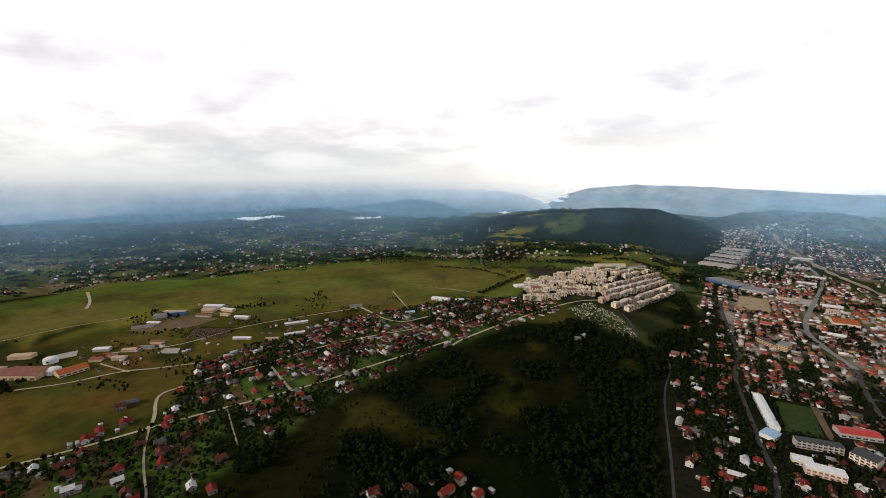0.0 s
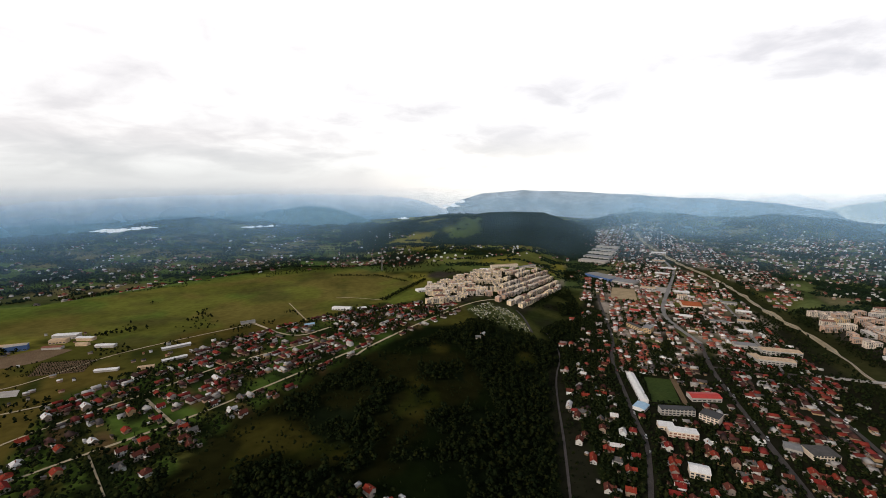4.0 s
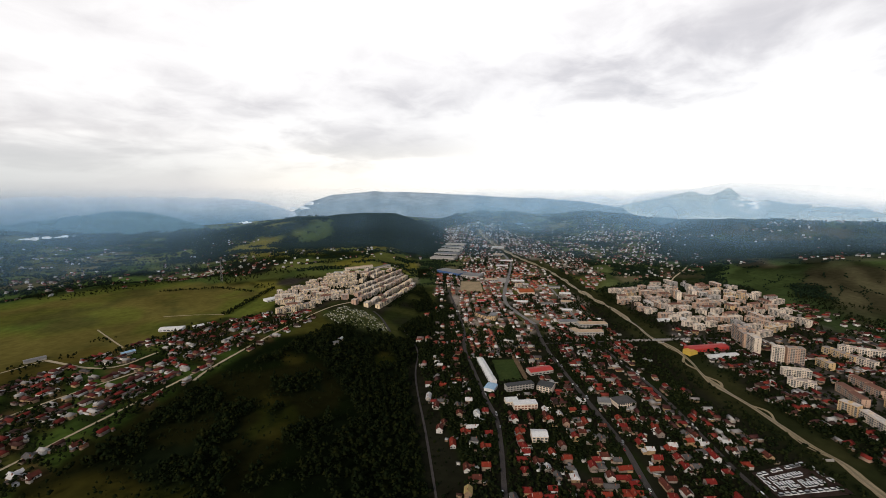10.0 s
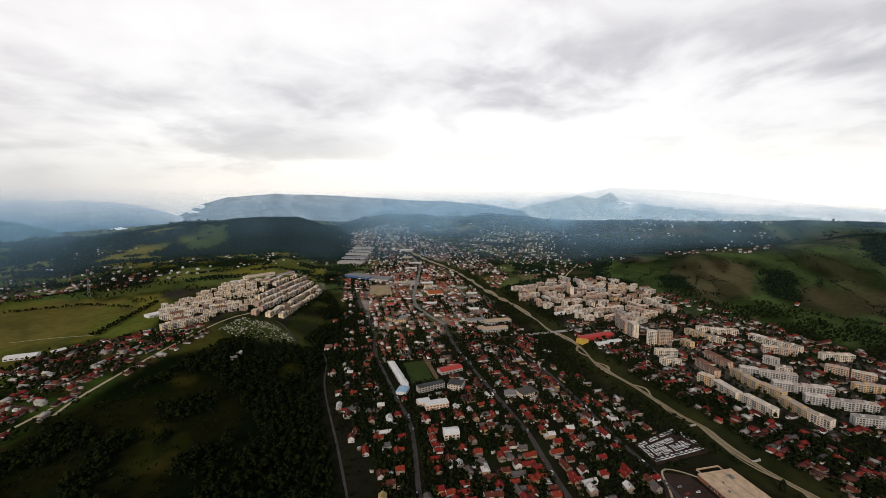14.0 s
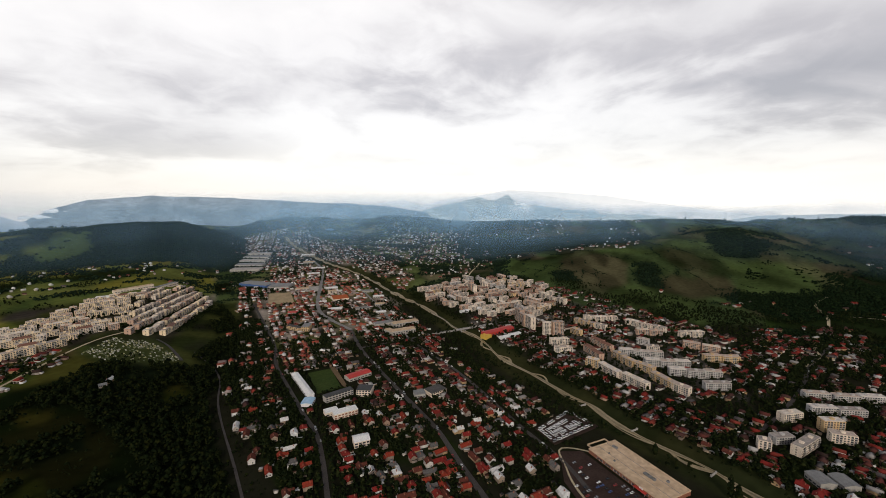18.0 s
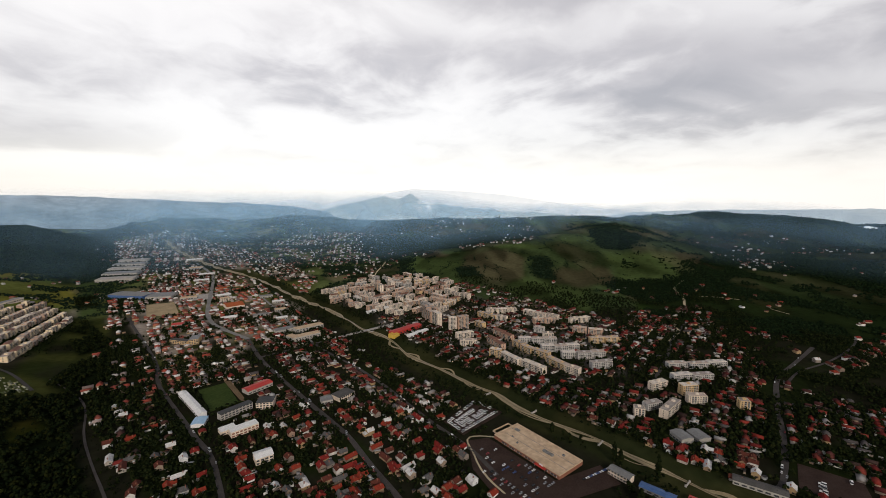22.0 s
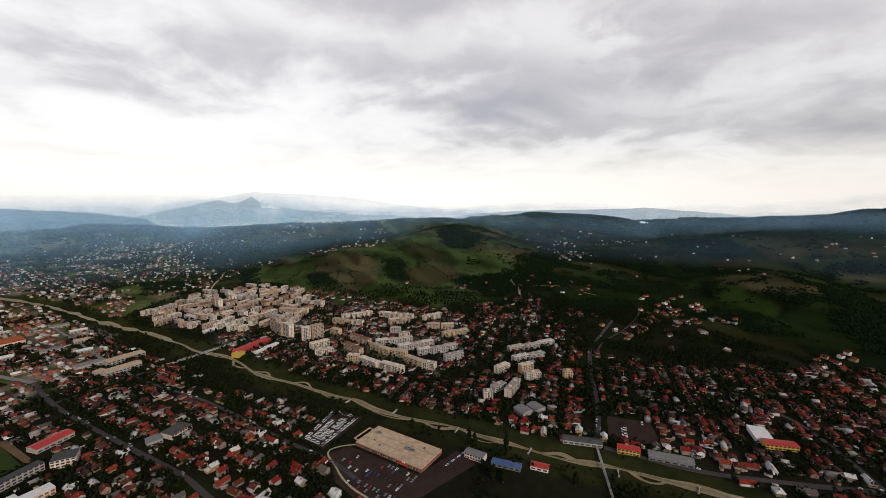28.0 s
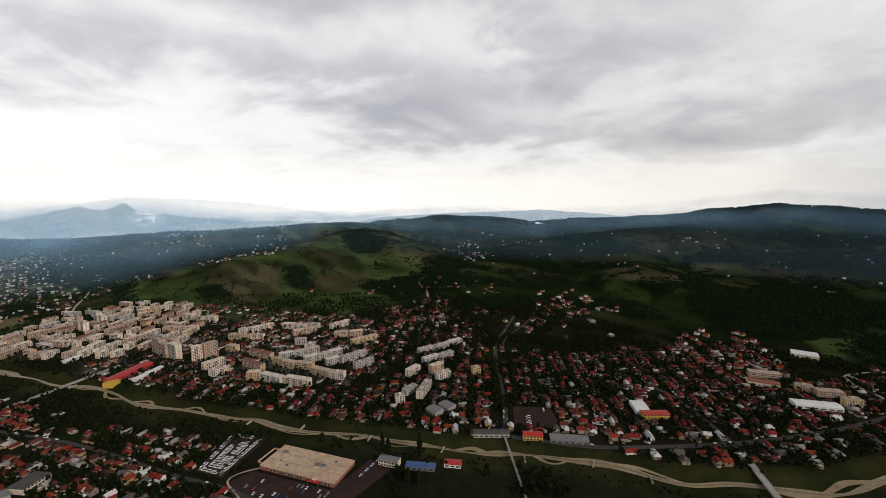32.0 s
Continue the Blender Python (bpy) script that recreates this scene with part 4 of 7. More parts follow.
def haze_glow_mat(name, low, high, zlow, zhigh, patch, deep=1.0, quarry=None, cloud=None):
    """Far land as plain backdrop: the haze of the damp air is painted into its faint glow."""
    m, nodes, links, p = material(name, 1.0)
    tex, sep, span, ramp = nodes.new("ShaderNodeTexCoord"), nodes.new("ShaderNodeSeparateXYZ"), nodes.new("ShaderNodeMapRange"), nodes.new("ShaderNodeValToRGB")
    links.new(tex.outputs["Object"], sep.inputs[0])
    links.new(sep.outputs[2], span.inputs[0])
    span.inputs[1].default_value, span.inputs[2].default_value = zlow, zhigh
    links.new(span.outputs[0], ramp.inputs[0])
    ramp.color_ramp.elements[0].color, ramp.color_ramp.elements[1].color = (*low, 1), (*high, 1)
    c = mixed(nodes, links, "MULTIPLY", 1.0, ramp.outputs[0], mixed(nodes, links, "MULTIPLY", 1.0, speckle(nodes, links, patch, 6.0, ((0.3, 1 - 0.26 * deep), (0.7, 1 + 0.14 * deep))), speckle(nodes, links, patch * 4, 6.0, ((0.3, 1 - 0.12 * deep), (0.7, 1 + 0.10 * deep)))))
    if cloud:                                           # low cloud is painted over the heads of the mountains
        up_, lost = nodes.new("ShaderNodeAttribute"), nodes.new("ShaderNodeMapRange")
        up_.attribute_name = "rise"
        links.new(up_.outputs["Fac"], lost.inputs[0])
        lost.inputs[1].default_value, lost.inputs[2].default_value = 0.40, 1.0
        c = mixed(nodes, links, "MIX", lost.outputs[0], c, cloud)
    if quarry:                                          # bare pale rock cut into the flank, its glow raised to show through haze
        gap, fade, cut, streak = nodes.new("ShaderNodeVectorMath"), nodes.new("ShaderNodeMapRange"), nodes.new("ShaderNodeMath"), nodes.new("ShaderNodeMapping")
        gap.operation, gap.inputs[1].default_value = "DISTANCE", quarry
        links.new(tex.outputs["Object"], gap.inputs[0])
        links.new(gap.outputs["Value"], fade.inputs[0])
        for k, v in ((1, 40), (2, 170), (3, 1.0), (4, 0.0)):
            fade.inputs[k].default_value = v
        noise = nodes.new("ShaderNodeTexNoise")
        noise.inputs["Scale"].default_value, noise.inputs["Detail"].default_value = 0.013, 5.0
        streak.inputs["Scale"].default_value = (1, 1, 4)
        links.new(tex.outputs["Object"], streak.inputs[0])
        links.new(streak.outputs[0], noise.inputs["Vector"])
        bare = nodes.new("ShaderNodeMapRange")
        links.new(noise.outputs[0], bare.inputs[0])
        bare.inputs[1].default_value, bare.inputs[2].default_value = 0.49, 0.53
        cut.operation = "MULTIPLY"
        links.new(bare.outputs[0], cut.inputs[0])
        links.new(fade.outputs[0], cut.inputs[1])
        c = mixed(nodes, links, "MIX", cut.outputs[0], c, (1.6, 1.57, 1.48))
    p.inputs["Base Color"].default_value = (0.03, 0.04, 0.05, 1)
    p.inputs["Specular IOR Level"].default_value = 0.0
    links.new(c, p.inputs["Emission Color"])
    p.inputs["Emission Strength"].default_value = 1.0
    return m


M_FARW = haze_glow_mat("western_range_haze_glow", (0.10, 0.18, 0.25), (0.22, 0.33, 0.44), 20, 210, 0.004, cloud=(0.50, 0.56, 0.62))
M_FARN = haze_glow_mat("northern_range_haze_glow", (0.20, 0.25, 0.29), (0.28, 0.33, 0.375), 30, 240, 0.005, 1.3)
M_MASSIF = haze_glow_mat("pale_massif_haze_glow", (0.60, 0.66, 0.64), (0.40, 0.47, 0.49), 40, 290, 0.010, 0.5, (4720 * math.sin(radians(69.5)), 4720 * math.cos(radians(69.5)), 145))
M_NEARN = haze_glow_mat("northern_foothill_haze_glow", (0.13, 0.19, 0.21), (0.20, 0.235, 0.26), 20, 170, 0.012, 1.5)
M_FAINT = haze_glow_mat("faint_range_haze_glow", (0.97, 0.98, 0.97), (0.88, 0.915, 0.925), 60, 300, 0.003, 0.15)
M_NEARW = haze_glow_mat("foothill_haze_glow", (0.05, 0.11, 0.135), (0.13, 0.22, 0.27), 20, 190, 0.006)
RIDGE = [(-46, -3.6), (-36, -3.1), (-27, -3.25), (-20, -2.75), (-12, -2.8), (-6.6, -2.18), (-4.4, -1.86), (-1.9, -1.99), (0, -2.52), (2.1, -3.3), (4.6, -4.3)]
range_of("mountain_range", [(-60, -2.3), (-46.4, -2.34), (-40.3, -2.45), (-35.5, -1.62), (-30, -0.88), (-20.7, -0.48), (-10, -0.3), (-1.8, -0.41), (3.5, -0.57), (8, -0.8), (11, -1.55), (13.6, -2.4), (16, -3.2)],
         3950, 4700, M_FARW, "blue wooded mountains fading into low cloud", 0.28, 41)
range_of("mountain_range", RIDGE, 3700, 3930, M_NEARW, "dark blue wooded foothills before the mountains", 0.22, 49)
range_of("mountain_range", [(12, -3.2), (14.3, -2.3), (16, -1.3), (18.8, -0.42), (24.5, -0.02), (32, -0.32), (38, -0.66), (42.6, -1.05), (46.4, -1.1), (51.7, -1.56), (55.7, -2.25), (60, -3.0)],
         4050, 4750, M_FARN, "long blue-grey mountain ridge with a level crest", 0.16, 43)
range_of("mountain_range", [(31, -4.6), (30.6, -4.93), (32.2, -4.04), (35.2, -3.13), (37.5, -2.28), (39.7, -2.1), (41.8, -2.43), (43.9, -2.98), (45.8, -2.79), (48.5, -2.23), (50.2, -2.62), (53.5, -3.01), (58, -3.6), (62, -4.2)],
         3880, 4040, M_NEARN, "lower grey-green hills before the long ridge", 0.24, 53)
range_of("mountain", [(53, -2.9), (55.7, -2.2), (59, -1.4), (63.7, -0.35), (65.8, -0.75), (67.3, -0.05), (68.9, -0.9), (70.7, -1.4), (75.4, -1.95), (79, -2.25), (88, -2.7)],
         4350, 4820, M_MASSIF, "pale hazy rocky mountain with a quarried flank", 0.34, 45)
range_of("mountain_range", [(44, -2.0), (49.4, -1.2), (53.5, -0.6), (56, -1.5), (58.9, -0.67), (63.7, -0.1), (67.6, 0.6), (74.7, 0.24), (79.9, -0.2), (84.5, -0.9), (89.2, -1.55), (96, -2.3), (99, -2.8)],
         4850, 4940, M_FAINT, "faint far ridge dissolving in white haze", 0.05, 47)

M_FARE = haze_glow_mat("eastern_range_haze_glow", (0.50, 0.57, 0.61), (0.44, 0.51, 0.56), 60, 200, 0.004, 0.4)
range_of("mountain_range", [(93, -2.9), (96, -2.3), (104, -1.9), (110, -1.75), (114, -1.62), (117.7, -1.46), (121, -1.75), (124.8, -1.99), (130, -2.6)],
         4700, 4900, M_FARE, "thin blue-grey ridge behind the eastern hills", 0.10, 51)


# ---- aerial haze: half-clear bluish sheets added to imitate it, one behind another ----
M_HAZE_SHEET = bpy.data.materials.new("haze_sheet")
M_HAZE_SHEET.use_nodes = True
mn, ml = M_HAZE_SHEET.node_tree.nodes, M_HAZE_SHEET.node_tree.links
mn.clear()
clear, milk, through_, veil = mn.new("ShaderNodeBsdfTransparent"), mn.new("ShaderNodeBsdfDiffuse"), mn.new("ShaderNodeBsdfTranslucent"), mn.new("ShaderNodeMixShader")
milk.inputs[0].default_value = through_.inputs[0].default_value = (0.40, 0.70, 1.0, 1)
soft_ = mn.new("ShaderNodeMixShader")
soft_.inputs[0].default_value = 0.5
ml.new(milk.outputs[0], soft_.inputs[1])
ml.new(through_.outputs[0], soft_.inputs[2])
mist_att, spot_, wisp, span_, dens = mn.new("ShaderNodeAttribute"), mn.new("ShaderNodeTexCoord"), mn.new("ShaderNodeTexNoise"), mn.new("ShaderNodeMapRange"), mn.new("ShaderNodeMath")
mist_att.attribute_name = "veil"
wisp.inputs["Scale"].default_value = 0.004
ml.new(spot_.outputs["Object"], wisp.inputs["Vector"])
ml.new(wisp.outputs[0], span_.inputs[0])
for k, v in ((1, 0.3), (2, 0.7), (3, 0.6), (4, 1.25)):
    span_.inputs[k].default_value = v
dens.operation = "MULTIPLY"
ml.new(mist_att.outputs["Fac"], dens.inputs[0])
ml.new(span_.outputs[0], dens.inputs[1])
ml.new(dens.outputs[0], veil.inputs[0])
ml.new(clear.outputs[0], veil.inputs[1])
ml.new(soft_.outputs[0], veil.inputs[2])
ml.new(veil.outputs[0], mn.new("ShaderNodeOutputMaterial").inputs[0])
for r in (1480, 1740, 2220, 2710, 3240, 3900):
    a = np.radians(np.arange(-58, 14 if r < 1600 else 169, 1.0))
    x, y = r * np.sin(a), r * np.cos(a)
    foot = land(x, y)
    low_ = 85 * ease(np.degrees(a), 66, 86)         # the sheets end lower in the east, clear of the sky
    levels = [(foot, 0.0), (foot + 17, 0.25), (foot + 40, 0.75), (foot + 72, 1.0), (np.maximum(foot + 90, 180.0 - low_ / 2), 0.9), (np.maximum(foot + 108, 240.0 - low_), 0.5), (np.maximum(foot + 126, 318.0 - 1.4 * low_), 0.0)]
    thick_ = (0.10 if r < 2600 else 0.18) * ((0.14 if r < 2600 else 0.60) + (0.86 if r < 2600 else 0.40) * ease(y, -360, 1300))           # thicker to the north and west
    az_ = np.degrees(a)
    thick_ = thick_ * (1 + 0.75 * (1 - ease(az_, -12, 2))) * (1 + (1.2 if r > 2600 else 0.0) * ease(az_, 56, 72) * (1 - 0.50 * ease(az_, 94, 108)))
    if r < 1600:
        thick_ = 0.085 * (1 - ease(az_, -4, 12))                    # extra haze sheet over the western side valley
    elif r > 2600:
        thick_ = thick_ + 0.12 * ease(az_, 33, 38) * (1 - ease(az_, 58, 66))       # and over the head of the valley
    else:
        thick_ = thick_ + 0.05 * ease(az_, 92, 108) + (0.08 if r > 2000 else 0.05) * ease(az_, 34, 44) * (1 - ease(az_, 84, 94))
        thick_ = thick_ * (1 - 0.25 * ease(az_, 2, 8) * (1 - ease(az_, 32.5, 34.5)))     # thinned before the wooded hill to keep it dark
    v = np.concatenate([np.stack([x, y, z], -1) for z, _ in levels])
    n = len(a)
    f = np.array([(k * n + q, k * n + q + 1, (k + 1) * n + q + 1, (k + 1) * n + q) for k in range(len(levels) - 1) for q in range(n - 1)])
    ob = new("mist", mesh_of("mist", v, f, M_HAZE_SHEET))
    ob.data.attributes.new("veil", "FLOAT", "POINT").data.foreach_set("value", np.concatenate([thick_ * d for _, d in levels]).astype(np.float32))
    tagged(ob, "thin bluish sheet added to imitate distant haze", "mist", kind="structure")


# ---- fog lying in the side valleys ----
# the fog's brightness is its own glow, in place of sky light on it
M_FOG = haze_glow_mat("white_fog_glow", (0.74, 0.79, 0.82), (0.86, 0.89, 0.90), 0, 60, 0.02, 0.3)
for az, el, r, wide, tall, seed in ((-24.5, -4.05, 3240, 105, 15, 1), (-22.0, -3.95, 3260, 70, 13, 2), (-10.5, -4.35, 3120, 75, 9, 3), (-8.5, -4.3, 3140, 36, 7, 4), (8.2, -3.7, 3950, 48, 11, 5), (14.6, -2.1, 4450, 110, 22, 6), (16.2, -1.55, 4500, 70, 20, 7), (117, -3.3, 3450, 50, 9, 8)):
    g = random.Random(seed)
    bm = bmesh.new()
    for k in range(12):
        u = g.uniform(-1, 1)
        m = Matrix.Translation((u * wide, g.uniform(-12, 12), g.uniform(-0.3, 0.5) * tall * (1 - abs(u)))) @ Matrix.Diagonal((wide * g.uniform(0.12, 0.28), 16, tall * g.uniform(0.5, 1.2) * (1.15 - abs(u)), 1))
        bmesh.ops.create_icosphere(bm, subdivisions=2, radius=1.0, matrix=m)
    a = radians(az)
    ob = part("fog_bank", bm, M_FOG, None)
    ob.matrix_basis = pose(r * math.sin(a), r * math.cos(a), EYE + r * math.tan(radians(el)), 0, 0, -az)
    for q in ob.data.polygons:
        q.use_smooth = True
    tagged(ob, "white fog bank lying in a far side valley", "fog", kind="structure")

# ---- flats ----
KEEP = []          # discs that houses and trees stay clear of


def keep(x, y, r):
    KEEP.append((x, y, r))


def apartment_block(length, storeys, wall, deep=10.5, brown=False):
    """A panel-built block along x, its front on y = 0; returns the thing at the origin."""
    h = storeys * 2.8 + 0.5
    ob = new("apartment_block")
    bm = bmesh.new()
    box(bm, -length / 2, 0, -3, length / 2, deep, h)
    for s in (-1, 1):                                   # end piers stand proud
        box(bm, s * length / 2 - 0.35, -0.18, -3, s * length / 2 + 0.35, deep + 0.18, h + 0.25)
    part("wall", bm, wall, ob)
    bm = bmesh.new()
    if brown:
        lo, hi = h + 0.02, h + 3.0
        v = [bm.verts.new(c) for c in ((-length / 2 - 0.5, -0.6, lo), (length / 2 + 0.5, -0.6, lo), (length / 2 + 0.5, deep + 0.6, lo), (-length / 2 - 0.5, deep + 0.6, lo), (-length / 2 + 3, deep / 2, hi), (length / 2 - 3, deep / 2, hi))]
        for f in ((0, 1, 5, 4), (1, 2, 5), (2, 3, 4, 5), (3, 0, 4), (3, 2, 1, 0)):
            bm.faces.new([v[k] for k in f])
    else:
        box(bm, -length / 2 + 0.4, 0.3, h + 0.02, length / 2 - 0.4, deep - 0.3, h + 0.3)
        for y in (-0.1, deep - 0.35):
            box(bm, -length / 2 + 0.4, y, h + 0.02, length / 2 - 0.4, y + 0.4, h + 0.75)
    part("roof", bm, M_BROWNROOF if brown else M_FLAT, ob)
    n = max(1, round(length / 20))
    if not brown:
        for k in range(n):
            x = -length / 2 + (k + 0.5) * length / n
            bm = bmesh.new()
            box(bm, x - 1.8, deep / 2 - 2, h + 0.3, x + 1.8, deep / 2 + 2, h + 1.9)
            box(bm, x - 2.1, deep / 2 - 2.3, h + 1.9, x + 2.1, deep / 2 + 2.3, h + 2.05)
            part("stair_head", bm, wall, ob)
    bays = max(2, int(length / 3.1))
    glass, bal = bmesh.new(), bmesh.new()
    for s in range(storeys):
        z = 1.0 + s * 2.8
        for k in range(bays):
            x = -length / 2 + (k + 0.5) * length / bays
            loggia = k % 4 in (1, 2) and s > 0
            w = 1.2 if loggia else 0.85
            for y0, y1 in ((-0.06, 0.0), (deep, deep + 0.06)):
                box(glass, x - w, y0, z - (0.5 if loggia else 0), x + w, y1, z + 1.45)
            if loggia:
                box(bal, x - 1.5, -1.1, z - 0.95, x + 1.5, 0, z - 0.80)
                box(bal, x - 1.5, -1.1, z - 0.80, x + 1.5, -1.02, z + 0.15)
        for x in (-length / 2 - 0.41, length / 2 + 0.35):
            box(glass, x, deep / 2 - 0.7, z, x + 0.06, deep / 2 + 0.7, z + 1.3)
    part("window", glass, M_GLASS, ob, "rows of dark windows", "stuff")
    if bal.verts:
        part("balcony", bal, M_CONC, ob, "rows of concrete balconies", "stuff")
    else:
        bal.free()
    return ob


M_BROWNROOF = plain("brown_sheet_roof", (0.16, 0.075, 0.05), (0.20, 0.10, 0.07), 0.2, rough=0.7)
M_PANEL = [plain("pink_grey_panels", (0.58, 0.39, 0.28), (0.43, 0.29, 0.21), 0.12), plain("pale_panels", (0.78, 0.67, 0.54), (0.58, 0.48, 0.39), 0.12),
           plain("grey_panels", (0.52, 0.49, 0.46), (0.42, 0.40, 0.38), 0.12), plain("ochre_panels", (0.62, 0.43, 0.22), (0.54, 0.38, 0.22), 0.12),
           plain("cream_panels", (0.86, 0.70, 0.47), (0.68, 0.53, 0.36), 0.12)]
TONE = ["pinkish grey", "off-white", "plain grey", "ochre", "warm cream"]
FLATS = {}


def flat_block(x0, y0, x1, y1, storeys, tone, brown=False, group="blocks of flats beyond the river"):
    """A block whose front foot runs between two places; its depth goes away from the camera."""
    span = math.hypot(x1 - x0, y1 - y0)
    if span > 46:                                   # long blocks are built of sections, stepped and of unequal height
        cut = 2 if span < 66 else 3
        for k in range(cut):
            step = (2.6, -1.4, 1.8)[k] / span
            ex, ey = -(y1 - y0) * step, (x1 - x0) * step
            a, b = k / cut, (k + 1) / cut - 1.5 / span
            ob = flat_block(x0 + (x1 - x0) * a + ex, y0 + (y1 - y0) * a + ey, x0 + (x1 - x0) * b + ex, y0 + (y1 - y0) * b + ey, storeys - (k == 1 and storeys > 4), (tone, tone, 1 if tone != 2 else 2)[k], brown, group)
        return ob
    storeys = storeys - 1 if storeys in (5, 6) else storeys
    mx, my = (x0 + x1) / 2, (y0 + y1) / 2
    length = min(84, max(12, math.hypot(x1 - x0, y1 - y0)))
    length = max(12, round(length / 4) * 4)
    turn = math.degrees(math.atan2(y1 - y0, x1 - x0))
    if math.cos(radians(turn)) * my - math.sin(radians(turn)) * mx < 0:      # front to the camera
        turn += 180
    key = (length, storeys, tone, brown)
    m = pose(mx, my, ground_at(mx, my), 0, 0, turn)
    if key in FLATS:
        ob = copy_thing(FLATS[key], m)
    else:
        ob = FLATS[key] = apartment_block(length, storeys, M_PANEL[tone], brown=brown)
        ob.matrix_basis = m
        tagged(ob, f"{'brown-roofed ' if brown else ''}{TONE[tone]} panel block of flats, {storeys} storeys", "apartment block", group)
    ux, uy = math.cos(radians(turn)), math.sin(radians(turn))
    for s in np.arange(-length / 2, length / 2 + 1, 9):
        keep(mx + ux * s - uy * 5, my + uy * s + ux * 5, 10)
    return ob


TALL = [(752, 294, 700, 242, 10, 0), (685, 215, 691, 202, 10, 1), (695, 200, 708, 185, 10, 0), (950, 498, 900, 459, 8, 0), (998, 489, 940, 448, 7, 1), (475, -95, 508, -114, 5, 1), (592, 123, 588, 106, 6, 3), (542, -123, 551, -141, 6, 3)]
QUARTER = [(853, 584, 919, 555, 5, 1), (884, 527, 953, 487, 6, 0), (848, 498, 811, 426, 5, 0), (961, 451, 1006, 416, 5, 0), (979, 397, 1012, 348, 6, 3), (935, 307, 901, 236, 6, 1), (803, 346, 857, 315, 5, 0), (861, 316, 853, 255, 5, 0), (871, 403, 919, 380, 5, 0),
           (647, 189, 667, 165, 4, 1), (618, 175, 627, 150, 4, 1), (727, 179, 715, 161, 5, 3), (784, 188, 765, 128, 4, 3), (808, 173, 835, 117, 5, 1)]
ROWS = [(826, 104, 803, 36, 5, 1), (771, 76, 788, 38, 4, 0), (725, 71, 722, 56, 4, 2), (693, 53, 697, 37, 5, 1), (656, 87, 674, 29, 4, 2), (631, 48, 655, -6, 4, 2), (613, 18, 636, -43, 4, 2), (588, -22, 603, -49, 4, 2),
        (792, 9, 819, -22, 5, 1), (741, 8, 742, -44, 5, 0), (691, -24, 713, -65, 5, 3)]
COURTS = [(590, 106, 567, 78, 5, 1), (643, 98, 617, 64, 5, 3), (617, 63, 605, 39, 5, 3), (569, 73, 548, 41, 5, 1), (592, 41, 568, 14, 5, 3), (568, 14, 560, -3, 5, 1), (622, -123, 656, -203, 3, 2), (582, -123, 605, -171, 3, 2)]
BY_STREET = [(542, -91, 558, -110, 5, 1), (522, -126, 526, -144, 4, 1), (472, -63, 473, -73, 4, 1), (489, -78, 502, -95, 3, 2), (526, -177, 527, -187, 5, 3), (420, -528, 400, -560, 3, 0), (373, -546, 362, -559, 3, 3), (354, -553, 341, -578, 3, 0), (325, -554, 319, -571, 4, 3)]
for b in TALL + QUARTER + ROWS + COURTS + BY_STREET:
    flat_block(*(UNIT * v for v in b[:4]), *b[4:])
for b in ((650, 141, 620, 108), (689, 138, 664, 101)):
    flat_block(*(UNIT * v for v in b), 5, 0, True)
# the closely built north of the quarter
fill = random.Random(5)
for a in range(24):
    for b in range(15):
        x, y = 858 + a * 23 + b * 9 + fill.uniform(-4, 4), 282 + b * 30 + fill.uniform(-4, 4)
        if inside(x, y, NORTH_BLOCKS) and all(math.hypot(x - kx, y - ky) > kr + 7 for kx, ky, kr in KEEP):
            turn = radians(fill.choice((-28, -28, 58, -15)))
            l = fill.choice((9, 12, 15, 18))
            flat_block(x - math.cos(turn) * l, y - math.sin(turn) * l, x + math.cos(turn) * l, y + math.sin(turn) * l, fill.choice((3, 4, 4, 5)), fill.choice((0, 0, 0, 1, 1, 3, 2)), fill.random() < 0.2)
# the estate on the terrace: rows of joined blocks along its streets, with courts and car parks between
estate = random.Random(17)
for turn, district in ((45, 1), (-14, 0)):
    c, q = math.cos(radians(turn)), math.sin(radians(turn))
    across, row = -900.0, 0
    while across < 1500:
        along = -600 + estate.uniform(0, 25)
        chain = estate.randint(1, 3)
        tone = estate.choice((4, 4, 1, 0))
        while along < 1700:
            l = estate.choice((12, 16, 16, 20, 24))
            mid = along + l / 2
            x, y = mid * c - across * q, mid * q + across * c
            east = x - 298 * UNIT > 0.52 * (y - 760 * UNIT)
            court = math.sin(x / 37.0 + 1.3) * math.sin(y / 34.0) > 0.74
            ends = [(x - c * (l / 2 - 3), y - q * (l / 2 - 3)), (x + c * (l / 2 - 3), y + q * (l / 2 - 3))]
            if east == district and not court and all(inside(a, b, CLUSTER) for a, b in ends) and offline(x, y, ROADS["estate_road"][2]) > 12 and all(math.hypot(x - kx, y - ky) > kr + 4 for kx, ky, kr in KEEP if not east or kr != 10):
                flat_block(x - c * l / 2, y - q * l / 2, x + c * l / 2, y + q * l / 2, estate.choice((3, 4, 4, 5)), tone if estate.random() < 0.7 else 4, estate.random() < 0.06, group="blocks of the estate on the terrace")
            chain -= 1
            along += l + 0.8
            if chain == 0:
                chain, tone = estate.randint(1, 3), estate.choice((4, 4, 1, 0))
                along += estate.choice((5, 8, 12))
        across += (19.0, 21.5, 27.0)[row % 3] if district else (21.0, 28.0)[row % 2]
        row += 1
for b in ((148, 741, 180, 744), (184, 745, 214, 747)):
    flat_block(*(UNIT * v for v in b), 5, 4, group="blocks of the estate on the terrace")


